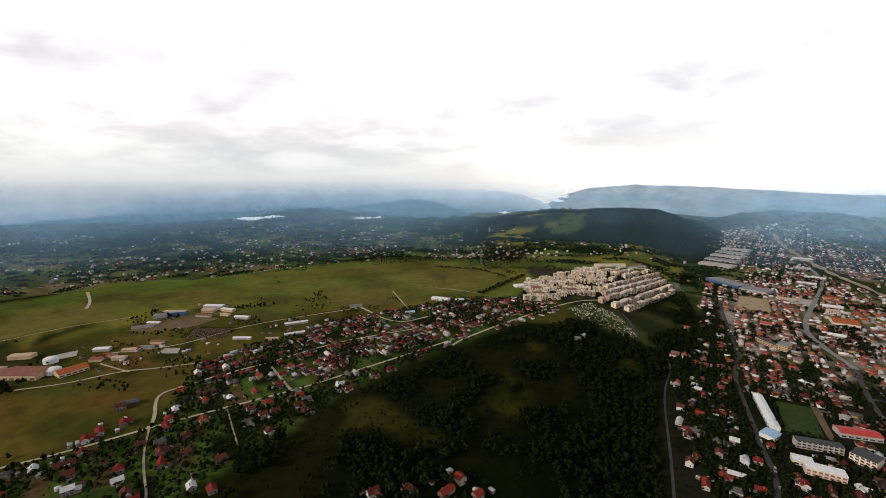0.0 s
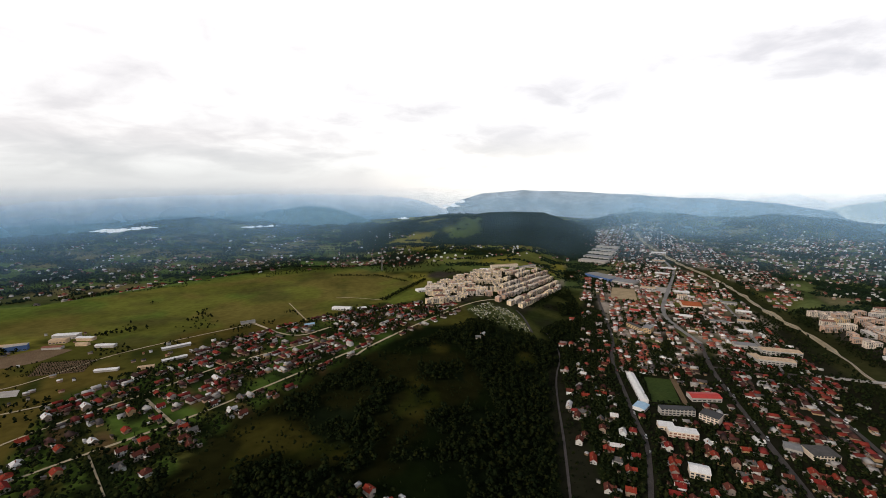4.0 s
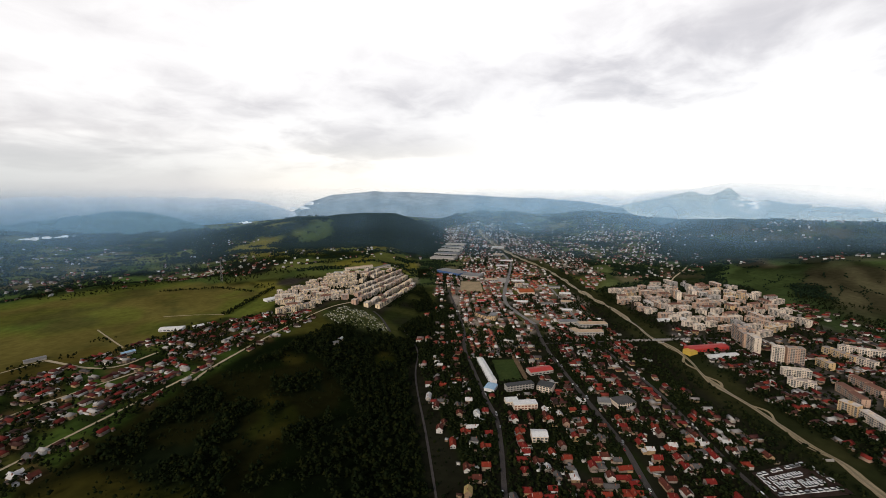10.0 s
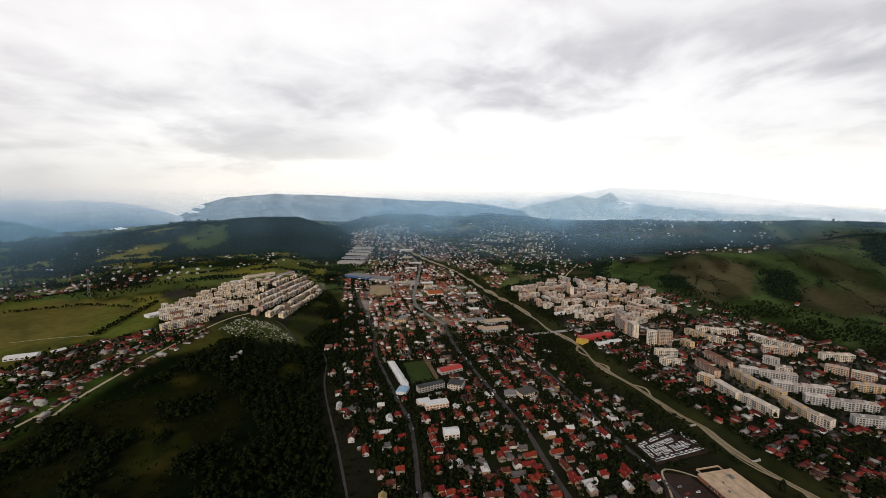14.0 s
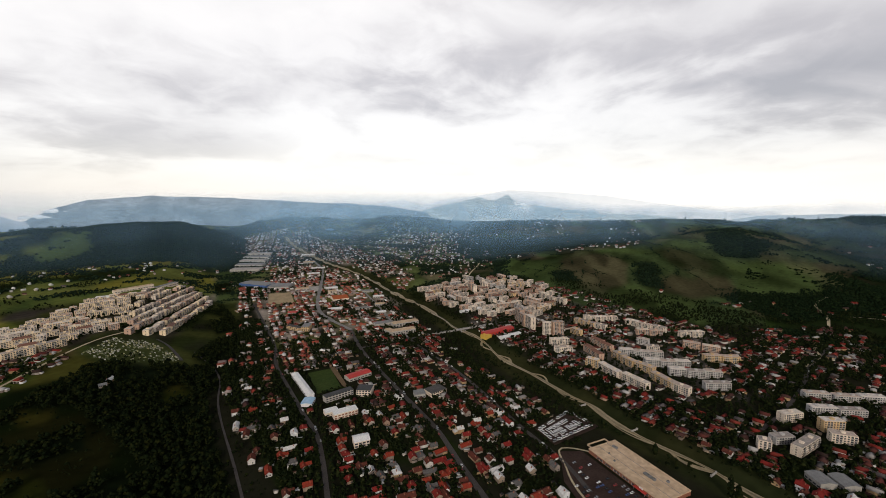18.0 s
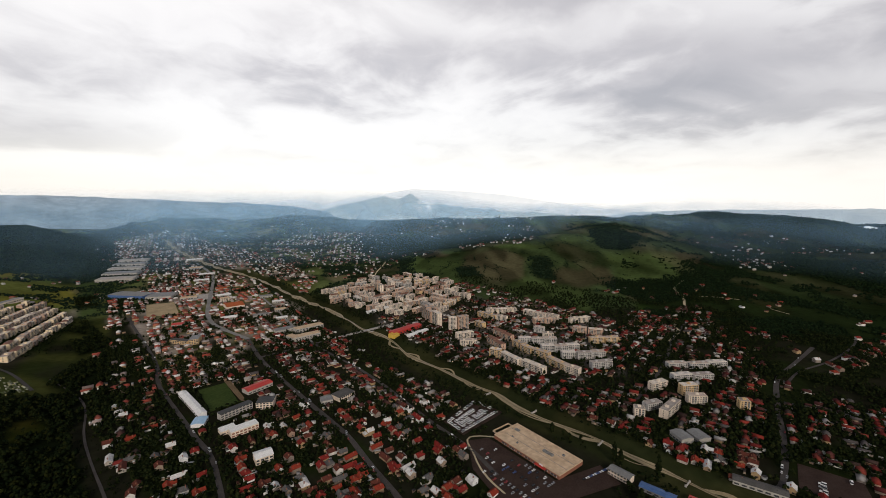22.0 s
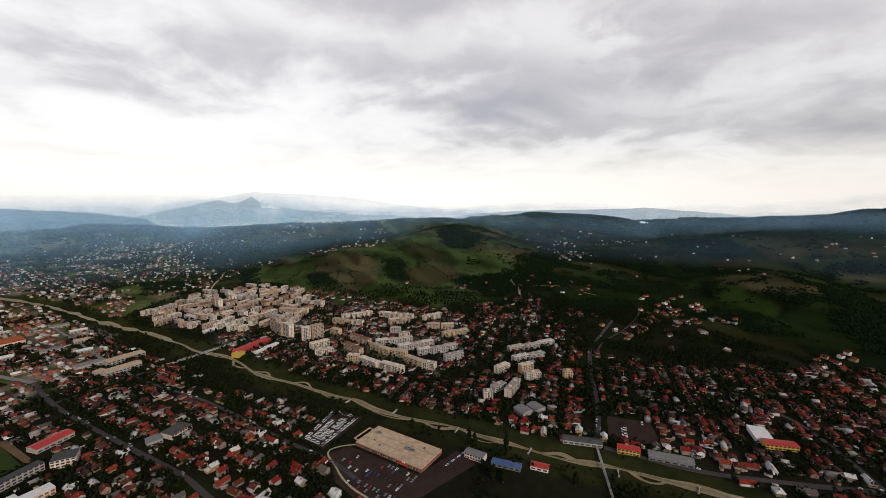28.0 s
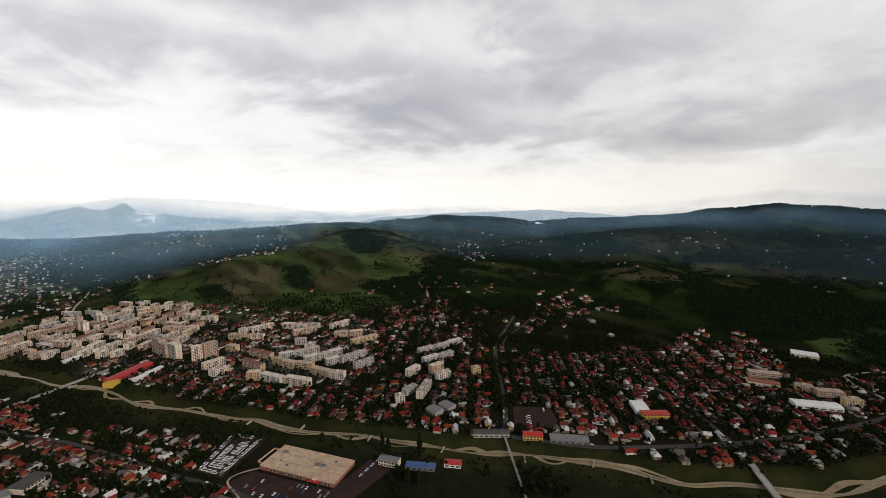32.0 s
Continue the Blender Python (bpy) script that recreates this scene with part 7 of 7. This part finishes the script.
# garden and street trees of the town and the villages
for number, (poly, bearing, chance) in enumerate(TOWNS[:4]):
    xs, ys = [p[0] for p in poly], [p[1] for p in poly]
    x, y = jittered(min(xs), max(xs), min(ys), max(ys), (4.9, 5.0, 6.3, 11.0)[number], gen)
    ok = inside(x, y, poly) & (grain3(x, y, 48, 71) + 0.22 * inside(x, y, WESTSIDE) + 0.3 * (inside(x, y, PARKS[0]) | inside(x, y, PARKS[1])) > (0.35, 0.38, 0.42, 0.46)[number] + (0.24, 0.24, 0.03, 0.24)[number] * ease(y, 480, 850)) & (wooded(x, y) < 0.5) & clear_of(x, y, 0.8) & (np.hypot(x, y) < 2300)
    x, y = x[ok], y[ok]
    ok = off_houses(x, y, 5.6)
    x, y = x[ok], y[ok]
    c, s = crowns(x, y, gen.uniform(3.5, 9.0, len(x)), 3 + number, 5)
    grown("trees", c, s, "garden and street trees between the houses", 4 + number, M_GARDEN)
# trees among the flats and along the river
x, y = jittered(515, 1300, -360, 745, 8, gen)
ok = (grain3(x, y, 60, 73) > 0.42) & (offline(x, y, RIVER) > 20) & ~inside(x, y, TOWNS[0][0])
for kx, ky, kr in KEEP:
    ok &= np.hypot(x - kx, y - ky) > kr
x, y = x[ok], y[ok]
ok = off_houses(x, y, 8)
x, y = x[ok], y[ok]
c, s = crowns(x, y, gen.uniform(4, 10, len(x)), 11, 5)
grown("trees", c, s, "trees in the courts between the flats", 12, M_GARDEN)
x, y = jittered(240, 1200, -600, 1080, 9, gen)
d = offline(x, y, RIVER)
ok = (d > 14) & (d < 40) & (grain3(x, y, 40, 75) > 0.53)
x, y = x[ok], y[ok]
c, s = crowns(x, y, gen.uniform(2.5, 7, len(x)), 13, 3)
grown("bushes", c, s, "bushes and willows on the river banks", 14)
# thickets, hedges and orchards on the terrace
x, y = jittered(-960, 520, 240, 1900, 10, gen)
ok = (grain3(x, y, 70, 77) > np.where(y > 1330, 0.52, 0.69)) & ~inside(x, y, PASTURE) & (wooded(x, y) < 0.5) & clear_of(x, y, 1.0) & ~(inside(x, y, MEADOW) & (grain(x, y, 130, 78) < 0.9))
x, y = x[ok], y[ok]
c, s = crowns(x, y, gen.uniform(3, 8, len(x)), 15, 3)
grown("bushes", c, s, "thickets and hedges on the terrace", 16)
# trees in the courts of the estate on the terrace
x, y = jittered(160, 690, 840, 1315, 8, gen)
ok = inside(x, y, CLUSTER) & (grain3(x, y, 40, 70) > 0.42) & (offline(x, y, ROADS["estate_road"][2]) > 6)
for kx, ky, kr in KEEP:
    ok &= np.hypot(x - kx, y - ky) > kr - 2.5
x, y = x[ok], y[ok]
c, s = crowns(x, y, gen.uniform(4, 9, len(x)), 29, 4)
grown("trees", c, s, "trees in the courts of the estate", 30)
# dark clumps of trees round the farm and the works
for cx, cy, wide, count, tall, seed in ((-455, 402, 16, 34, 9, 61), (-478, 398, 10, 18, 8, 62), (-470, 470, 10, 14, 7, 63), (-452, 655, 9, 16, 8, 64), (-418, 636, 14, 16, 10, 65), (-392, 630, 10, 10, 10, 66), (-342, 702, 10, 16, 8, 67), (-400, 590, 22, 26, 6, 68), (-300, 625, 20, 18, 6, 69), (-372, 478, 24, 30, 5, 70), (-310, 476, 22, 26, 5, 71), (-315, 706, 12, 12, 9, 72), (-477, 674, 8, 8, 8, 73), (-219, 708, 22, 20, 6, 74), (-229, 631, 18, 22, 6, 75), (-370, 580, 20, 24, 5, 76), (-291, 613, 16, 16, 6, 77), (-158, 678, 20, 24, 6, 78), (-419, 524, 18, 16, 5, 79), (-86, 751, 18, 14, 6, 80), (-355, 509, 16, 14, 5, 81)):
    x, y = UNIT * (cx + wide * gen.normal(0, 0.55, count)), UNIT * (cy + wide * gen.normal(0, 0.55, count))
    ok = clear_of(x, y, 0.5)
    x, y = x[ok], y[ok]
    c, s = crowns(x, y, tall * gen.uniform(0.6, 1.1, len(x)), seed, 5)
    grown("trees", c, s, "clump of dark trees beside farm buildings on the terrace", seed)
# rows of young bushes in the nursery plot
u, v = np.meshgrid(np.arange(-435, -360, 3.2), np.arange(664, 716, 4.5), indexing="ij")
x, y = u.ravel() + gen.uniform(-0.6, 0.6, u.size), v.ravel() + gen.uniform(-0.5, 0.5, u.size)
c, s = crowns(x, y, gen.uniform(2.0, 3.4, len(x)), 33, 3)
grown("bushes", c, s, "rows of dark young bushes in a nursery plot", 34)
# scrub over the rough slope, and trees along the lane below the wood
x, y = jittered(-200, 330, 150, 720, 5.5, gen)
ok = inside(x, y, WOOD) & (wooded(x, y) < 0.5) & (gen.random(len(x)) < 0.20 + 0.6 * (grain3(x, y, 26, 74) > 0.53))
ok |= (offline(x, y, ROADS["wood_lane"][2]) < 26) & (gen.random(len(x)) < 0.55)
ok &= clear_of(x, y, 1.0)
x, y = x[ok], y[ok]
ok = off_houses(x, y, 6)
x, y = x[ok], y[ok]
c, s = crowns(x, y, 1.5 + 5 * gen.random(len(x)) ** 2, 23, 3)
grown("bushes", c, s, "dark scrub on rough grass", 24)
# hedges between the garden strips
x, y = jittered(-530, 200, 250, 900, 4.0, gen)
along_, over_ = x * 0.82 + y * 0.57, -x * 0.57 + y * 0.82
ok = inside(x, y, TOWNS[2][0]) & (np.abs(along_ / 15 - np.round(along_ / 15)) < 0.11) & (grain3(x, y, 60, 76) > 0.45) & clear_of(x, y, 1.0)
x, y = x[ok], y[ok]
ok = off_houses(x, y, 5.5)
x, y = x[ok], y[ok]
c, s = crowns(x, y, gen.uniform(1.5, 4.5, len(x)), 25, 2)
grown("bushes", c, s, "hedges between garden strips", 26, M_GARDEN)
# rows of trees at the edge of the estate and in the meadow
x, y = jittered(-80, 360, 900, 1320, 4.5, gen)
ok = (offline(x, y, TREELINES[0]) < 7) | (offline(x, y, TREELINES[1]) < 4) | ((offline(x, y, [(GRAVES[k][0], GRAVES[k][1]) for k in range(9)]) < 8) & (gen.random(len(x)) < 0.4))
x, y = x[ok], y[ok]
c, s = crowns(x, y, gen.uniform(3, 8, len(x)), 27, 3)
grown("trees", c, s, "rows of dark trees beside the estate and the meadow", 28)
# woods on the hills, growing coarser with the distance
step = 0.0040
a, b = np.meshgrid(np.arange(radians(-56), radians(166), step), np.arange(math.log(1080), math.log(4900), step), indexing="ij")
a, b = a.ravel() + gen.uniform(-0.5, 0.5, a.size) * step, b.ravel() + gen.uniform(-0.5, 0.5, a.size) * step
r = np.exp(b)
x, y = r * np.sin(a), r * np.cos(a)
w = wooded(x + gen.normal(0, 8, len(x)), y + gen.normal(0, 8, len(x)))          # ragged edges
ok = (w > 0.5) & ((r > 1500) | (np.degrees(a) > 56))
ok |= (w < 0.5) & (r > np.where((np.degrees(a) > 60) & (np.degrees(a) < 98), 2300, 1440)) & (grain3(x, y, 70, 79) > 0.69) & (gen.random(len(x)) < 0.6)
ok &= r < np.where(np.degrees(a) > 58, 4150, 3950)
ok |= (w < 0.5) & (np.degrees(a) > 95) & (r > 1000) & (r < 3000) & (grain3(x, y, 46, 80) > 0.66) & (gen.random(len(x)) < 0.6) & clear_of(x, y, 2.0)
deg = np.degrees(a)
rows_ = np.zeros(len(x), bool)
for lo_, hi_, args, near_r in ((-60, 6, (88, 160, -12, 2.2), 1300), (30, 66, (80, 170, 40, 1.8), 1250), (60, 170, (105, 180, 25, 2.0), 2250)):        # hedges
    rows_ |= (w < 0.5) & (deg > lo_) & (deg < hi_) & (r > near_r) & (r < 3600) & (cells(x, y, *args)[1] < 5) & (grain3(x, y, 90, 84) > 0.50) & (gen.random(len(x)) < 0.8) & ~inside(x, y, MEADOW)
ok |= (w < 0.5) & (deg > 30) & (deg < 68) & (r > 1250) & (r < 3600) & (grain3(x, y, 60, 82) > 0.53) & (gen.random(len(x)) < 0.55) & clear_of(x, y, 1.0)       # gardens at the head of the valley
ok |= (w < 0.5) & (deg > 2) & (deg < 34) & (r > 1390) & (r < 2000) & (grain3(x, y, 60, 85) > 0.54) & (gen.random(len(x)) < 0.5) & ~inside(x, y, SIDE_FIELDS[0]) & ~inside(x, y, SIDE_FIELDS[1])
ok |= (w < 0.5) & (deg < 5) & (r > 1480) & (r < 3600) & (grain3(x, y, 45, 83) > 0.56) & (gen.random(len(x)) < 0.4)
ok &= offline(x, y, RIVER) > 25
balk = cells(x + 18 * np.sin(y / 70), y, 58, 181, 32, 3.2)[1]
rows_ |= (w < 0.5) & (deg > 66) & (deg < 101) & (r > 1300) & (r < 2300) & (balk < 4.5) & (grain3(x, y, 70, 86) > 0.55) & clear_of(x, y, 1.0)
rows_ &= ~ok
ok |= rows_ & (offline(x, y, RIVER) > 25)
x, y, r, rows_ = x[ok], y[ok], r[ok], rows_[ok]
size = np.where(rows_, 0.6, 1.0) * r * step * gen.uniform(0.42, 0.80, len(r))
for near_wood, mat, label in ((True, M_HANGER, "dark hanging woods and thickets on the lower slopes"), (False, M_HAZED_WOOD, "dark woods over the hills")):
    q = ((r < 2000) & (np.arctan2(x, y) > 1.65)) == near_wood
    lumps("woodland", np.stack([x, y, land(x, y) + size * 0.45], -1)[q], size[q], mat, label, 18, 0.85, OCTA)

# ---- bridges ----
def bridge(name, a, b, width, label, piers, lift=1.4, rail=1.1):
    """A flat deck between two places, on wall piers, with railings of posts and bars."""
    (x0, y0), (x1, y1) = metres([a, b])
    length, turn = math.hypot(x1 - x0, y1 - y0), math.degrees(math.atan2(y1 - y0, x1 - x0))
    base = ground_at((x0 + x1) / 2, (y0 + y1) / 2)
    ob = thing(name, pose((x0 + x1) / 2, (y0 + y1) / 2, base, 0, 0, turn), label, "bridge")
    bm = bmesh.new()
    box(bm, -length / 2, -width / 2, lift - 0.8, length / 2, width / 2, lift)
    part("deck", bm, M_CONC, ob)
    bm = bmesh.new()
    box(bm, -length / 2, -width / 2 + 0.6, lift + 0.01, length / 2, width / 2 - 0.6, lift + 0.12)
    part("carriageway", bm, M_CONC, ob)
    for k in range(piers):
        x = -length / 2 + (k + 1) * length / (piers + 1)
        bm = bmesh.new()
        box(bm, x - 0.6, -width / 2 + 0.8, -6, x + 0.6, width / 2 - 0.8, lift - 1.0)
        part("pier", bm, M_CONC, ob)
    for s in (-1, 1):
        y = s * (width / 2 - 0.25)
        bm = bmesh.new()
        for z in (0.55, rail):
            box(bm, -length / 2, y - 0.05, lift + z - 0.06, length / 2, y + 0.05, lift + z)
        for q in np.arange(-length / 2, length / 2 + 0.1, 2.5):
            box(bm, q - 0.06, y - 0.06, lift, q + 0.06, y + 0.06, lift + rail)
        part("railing", bm, M_GREY, ob)
    return ob


bridge("road_bridge", (584, 385), (700, 316), 8, "long concrete road bridge over the river", 5, 2.2)
bridge("foot_bridge", (386, -161), (285, -140), 2.4, "narrow pale footbridge over the river", 4, 1.6)
bridge("road_bridge", (291, -363), (233, -333), 7, "grey concrete bridge with railings", 3, 1.8)
# low sills across the stream
for x, y in ((450, 42), (410, -26), (371, -93), (336, -163), (313, -220), (281, -255), (476, 100), (640, 345)):
    x, y = x * UNIT, y * UNIT
    k = min(range(len(RIVER)), key=lambda q: math.hypot(RIVER[q][0] - x, RIVER[q][1] - y))
    k = max(1, min(len(RIVER) - 2, k))
    flow = math.degrees(math.atan2(RIVER[k + 1][1] - RIVER[k - 1][1], RIVER[k + 1][0] - RIVER[k - 1][0]))
    ob = thing("weir", pose(x, y, ground_at(x, y) - 2.2, 0, 0, flow + 90), "low concrete weir across the shallow river", "weir", "weirs in the river")
    bm = bmesh.new()
    box(bm, -5, -0.35, -1, 5, 0.35, 2.0)
    part("sill", bm, M_CONC, ob)
    for q in (-5, 5):
        bm = bmesh.new()
        box(bm, q - 0.4, -0.9, -1, q + 0.4, 0.9, 2.3)
        part("abutment", bm, M_CONC, ob)

# ---- car park, dealer's yard ----

PAINT = [("white", plain("white_car_paint", (0.74, 0.74, 0.73), (0.80, 0.80, 0.79), 0.5, rough=0.3)), ("silver", plain("silver_car_paint", (0.34, 0.35, 0.36), (0.40, 0.41, 0.42), 0.5, rough=0.3, metal=0.5)),
         ("black", plain("black_car_paint", (0.015, 0.015, 0.017), (0.025, 0.025, 0.027), 0.5, rough=0.25)), ("red", plain("red_car_paint", (0.25, 0.02, 0.02), (0.30, 0.03, 0.025), 0.5, rough=0.3)),
         ("blue", plain("blue_car_paint", (0.03, 0.06, 0.18), (0.04, 0.08, 0.22), 0.5, rough=0.3))]
M_TYRE = plain("tyre_rubber", (0.02, 0.02, 0.02), (0.03, 0.03, 0.03), 2.0, rough=0.9)
CARS = {}


def car(tone, van):
    """A parked car or van at the origin, its nose along x."""
    ob = new("van" if van else "car")
    l, w, low, top = (6.4, 2.3, 1.35, 2.9) if van else (4.3, 1.75, 0.9, 1.5)
    bm = bmesh.new()
    side = [(-l / 2, 0.3), (l / 2, 0.3), (l / 2, low * 0.85), (l * 0.26, low), (-l / 2, low)]
    a, b = [bm.verts.new((x, -w / 2, z)) for x, z in side], [bm.verts.new((x, w / 2, z)) for x, z in side]
    bm.faces.new(a)
    bm.faces.new(b[::-1])
    for k in range(len(side)):
        bm.faces.new((a[k - 1], b[k - 1], b[k], a[k]))
    bmesh.ops.recalc_face_normals(bm, faces=bm.faces)
    part("body", bm, PAINT[tone][1], ob)
    bm = bmesh.new()
    front = l * 0.24
    lowc = [(-l / 2 + 0.1, -w / 2 + 0.06), (front, -w / 2 + 0.06), (front, w / 2 - 0.06), (-l / 2 + 0.1, w / 2 - 0.06)]
    topc = [(-l / 2 + (0.15 if van else 0.7), -w / 2 + 0.2), (front - 0.7, -w / 2 + 0.2), (front - 0.7, w / 2 - 0.2), (-l / 2 + (0.15 if van else 0.7), w / 2 - 0.2)]
    lo, hi = [bm.verts.new((*q, low + 0.01)) for q in lowc], [bm.verts.new((*q, top - 0.06)) for q in topc]
    for k in range(4):
        bm.faces.new((lo[k - 1], lo[k], hi[k], hi[k - 1]))
    part("window", bm, M_GLASS, ob)
    bm = bmesh.new()
    box(bm, topc[0][0] - 0.03, topc[0][1] - 0.03, top - 0.06, topc[2][0] + 0.03, topc[2][1] + 0.03, top)
    part("roof", bm, PAINT[tone][1], ob)
    for x in (-l * 0.3, l * 0.31):
        for y in (-w / 2 + 0.06, w / 2 - 0.06):
            bm = bmesh.new()
            bmesh.ops.create_cone(bm, cap_ends=True, segments=10, radius1=0.32, radius2=0.32, depth=0.22, matrix=Matrix.Translation((x, y, 0.32)) @ Matrix.Rotation(radians(90), 4, "X"))
            part("wheel", bm, M_TYRE, ob)
    return ob


def park(x, y, turn, tone, van=False, lift=0.5, group="parked cars"):
    m = spot(x, y, turn, lift)
    key = (tone, van)
    if key in CARS:
        return copy_thing(CARS[key], m)
    ob = CARS[key] = car(tone, van)
    ob.matrix_basis = m
    return tagged(ob, f"{PAINT[tone][0]} parked {'van' if van else 'car'} on dark asphalt", "van" if van else "car", group)


lot = random.Random(17)
# the dealer's rows: along the sides, and two rows in the middle
ax, ay = UNIT * np.array([383, 106.0]), UNIT * np.array([436.0, 79.0])
bx, by = UNIT * np.array([397.0, 126.0]), UNIT * np.array([450.0, 110.0])
along = math.degrees(math.atan2(-28, 54))
long_, short_ = float(np.hypot(*(ay - ax))), float(np.hypot(*(bx - ax)))


def stand(s, v, turn, van=True):
    q = (ax * (1 - s) + ay * s) * (1 - v) + (bx * (1 - s) + by * s) * v
    park(q[0], q[1], turn + lot.uniform(-6, 6), 0 if lot.random() < 0.92 else 1, van, 0.47, "vans in the dealer's yard")


for k in range(int(long_ / 6.9)):                  # a ring of vans nose to tail round the yard
    for v in (0.03, 0.97):
        if lot.random() < 0.93:
            stand((k + 0.5) * 6.9 / long_, v, along)
for k in range(1, int(short_ / 6.9)):
    for s_ in (0.02, 0.98):
        if lot.random() < 0.85:
            stand(s_, (k + 0.4) * 6.9 / short_, along + 90)
for v in (0.30, 0.44, 0.70):                       # rows in the middle
    for k in range(15):
        if lot.random() < 0.80:
            stand(0.14 + k * 0.048, v, along + 90, lot.random() < 0.6)
# customers' cars, thicker towards the entrance
ux, uy = math.cos(math.atan2(65, 44)), math.sin(math.atan2(65, 44))
for k in range(18):
    for row, d in enumerate((9, 15, 27, 33, 45, 51)):
        s = -46 + k * 5.0
        x, y = 362 * UNIT + ux * s - uy * d, 41.5 * UNIT + uy * s + ux * d
        if lot.random() < (0.68 if s < 0 else 0.26) and inside(x, y, metres([(372, 97), (383, 79), (339, 12), (372, -24), (352, -40), (312, 8), (298, 50), (332, 82)])):
            park(x, y, math.degrees(math.atan2(65, 44)) + 90, lot.choice((0, 0, 1, 1, 2, 2, 3, 4)), False, 0.52, "customers' cars")
for k in range(9):
    park(446 - 3.6 * k, -40 + 3.4 * k, 130, lot.choice((0, 1, 2, 4)), False, 0.5, "customers' cars")
for x, y, turn, tone, van in ((381, -190, 60, 0, True), (386, -192, 60, 0, True), (391, -194, 60, 0, True), (397, -196, 60, 1, True), (402, -198, 60, 0, True), (412, -222, -20, 0, True), (329, 150, 40, 0, True), (345, 216, 57, 1, False), (306, 166, 57, 0, False), (268, 303, 50, 1, False), (300, 366, 62, 0, False), (455, 405, 40, 0, False)):
    park(x * UNIT, y * UNIT, turn, tone, van, 0.6)

# cars standing along the streets
for street, count in (("main_street", 16), ("west_street", 9), ("market_street", 9), ("east_street", 8), ("blocks_street", 6), ("quay_street", 8)):
    width, _, line = ROADS[street]
    p = smooth(line, 3.0)
    for _ in range(count):
        k = lot.randrange(2, len(p) - 3)
        d = p[k + 1] - p[k]
        side_ = lot.choice((-1, 1)) * (width / 2 - 0.9)
        n_ = np.array([d[1], -d[0]]) / math.hypot(d[0], d[1])
        park(p[k][0] + n_[0] * side_, p[k][1] + n_[1] * side_, math.degrees(math.atan2(d[1], d[0])) + (180 if side_ > 0 else 0), lot.choice((0, 0, 0, 1, 1, 2, 3)), lot.random() < 0.2, 0.62, "cars along the streets")

# ---- graves below the estate, posts, tall poplars ----
gen = np.random.default_rng(51)
x, y = jittered(245, 375, 725, 895, 3.4, gen)
ok = inside(x, y, GRAVES) & (gen.random(len(x)) < np.where(grain3(x, y, 22, 99) > 0.50, 0.75, 0.16)) & (wooded(x, y) < 0.5)
x, y = x[ok], y[ok]
n = len(x)
z, w, h, d = land(x, y), gen.uniform(0.5, 1.1, n), gen.uniform(0.7, 1.9, n), gen.uniform(0.9, 2.0, n)
v = np.stack([np.stack([x + a * w, y + b * d, z + c], -1) for c in (-0.6 + 0 * h, h) for a, b in ((-1, -1), (1, -1), (1, 1), (-1, 1))], 1)
f = (np.array(BOXF)[None] + np.arange(n)[:, None, None] * 8).reshape(-1, 3)
M_GRAVE = varied("gravestones", [(0.36, 0.35, 0.26), (0.22, 0.23, 0.14), (0.50, 0.48, 0.42), (0.13, 0.14, 0.09), (0.34, 0.32, 0.16), (0.09, 0.11, 0.05)], True, scale=0.6)
tagged(new("gravestones", mesh_of("gravestones", v.reshape(-1, 3), f, M_GRAVE)), "pale gravestones of a hillside cemetery", "gravestones", kind="stuff")


def poplar(x, y, height, seed):
    ob = thing("poplar", spot(x, y), "tall dark slender poplar by the river", "tree", "poplars by the river")
    bm = bmesh.new()
    bmesh.ops.create_cone(bm, cap_ends=True, segments=8, radius1=0.5, radius2=0.12, depth=height * 0.9, matrix=Matrix.Translation((0, 0, height * 0.45 - 0.5)))
    part("trunk", bm, M_TRUNK, ob)
    g = random.Random(seed)
    bm = bmesh.new()
    for k in range(46):
        s = k / 46
        r = (0.6 + 2.2 * math.sin(math.pi * min(1, 0.12 + s * 0.88)) ** 0.8) * 0.75
        a = g.uniform(0, 6.28)
        m = Matrix.Translation((math.cos(a) * r * 0.75, math.sin(a) * r * 0.75, height * (0.10 + 0.88 * s))) @ Euler((g.uniform(0, 3), g.uniform(0, 3), 0)).to_matrix().to_4x4() @ Matrix.Diagonal((r * 0.75, r * 0.75, r * 1.1, 1))
        bmesh.ops.create_icosphere(bm, subdivisions=1, radius=1.0, matrix=m)
    for q in bm.verts:
        q.co += Vector((g.uniform(-0.25, 0.25), g.uniform(-0.25, 0.25), g.uniform(-0.3, 0.3)))
    part("crown", bm, M_LEAF, ob)


for k, (x, y, h) in enumerate(((379, -36, 24), (369, -70, 25), (376, -41, 19), (330, -52, 17), (326, -60, 15), (321, -120, 14), (412, 20, 13))):
    poplar(x * UNIT, y * UNIT, h * 1.1, k)

# the grove and beaten ground beside the supermarket
x, y = jittered(335, 440, -215, -40, 6.5, gen)
ok = (grain3(x, y, 30, 81) > 0.44) & (offline(x, y, RIVER) > 16) & clear_of(x, y, 1.0)
x, y = x[ok], y[ok]
c, s = crowns(x, y, gen.uniform(4, 10, len(x)), 21, 3)
grown("trees", c, s, "grove of dark trees beside the river", 22)
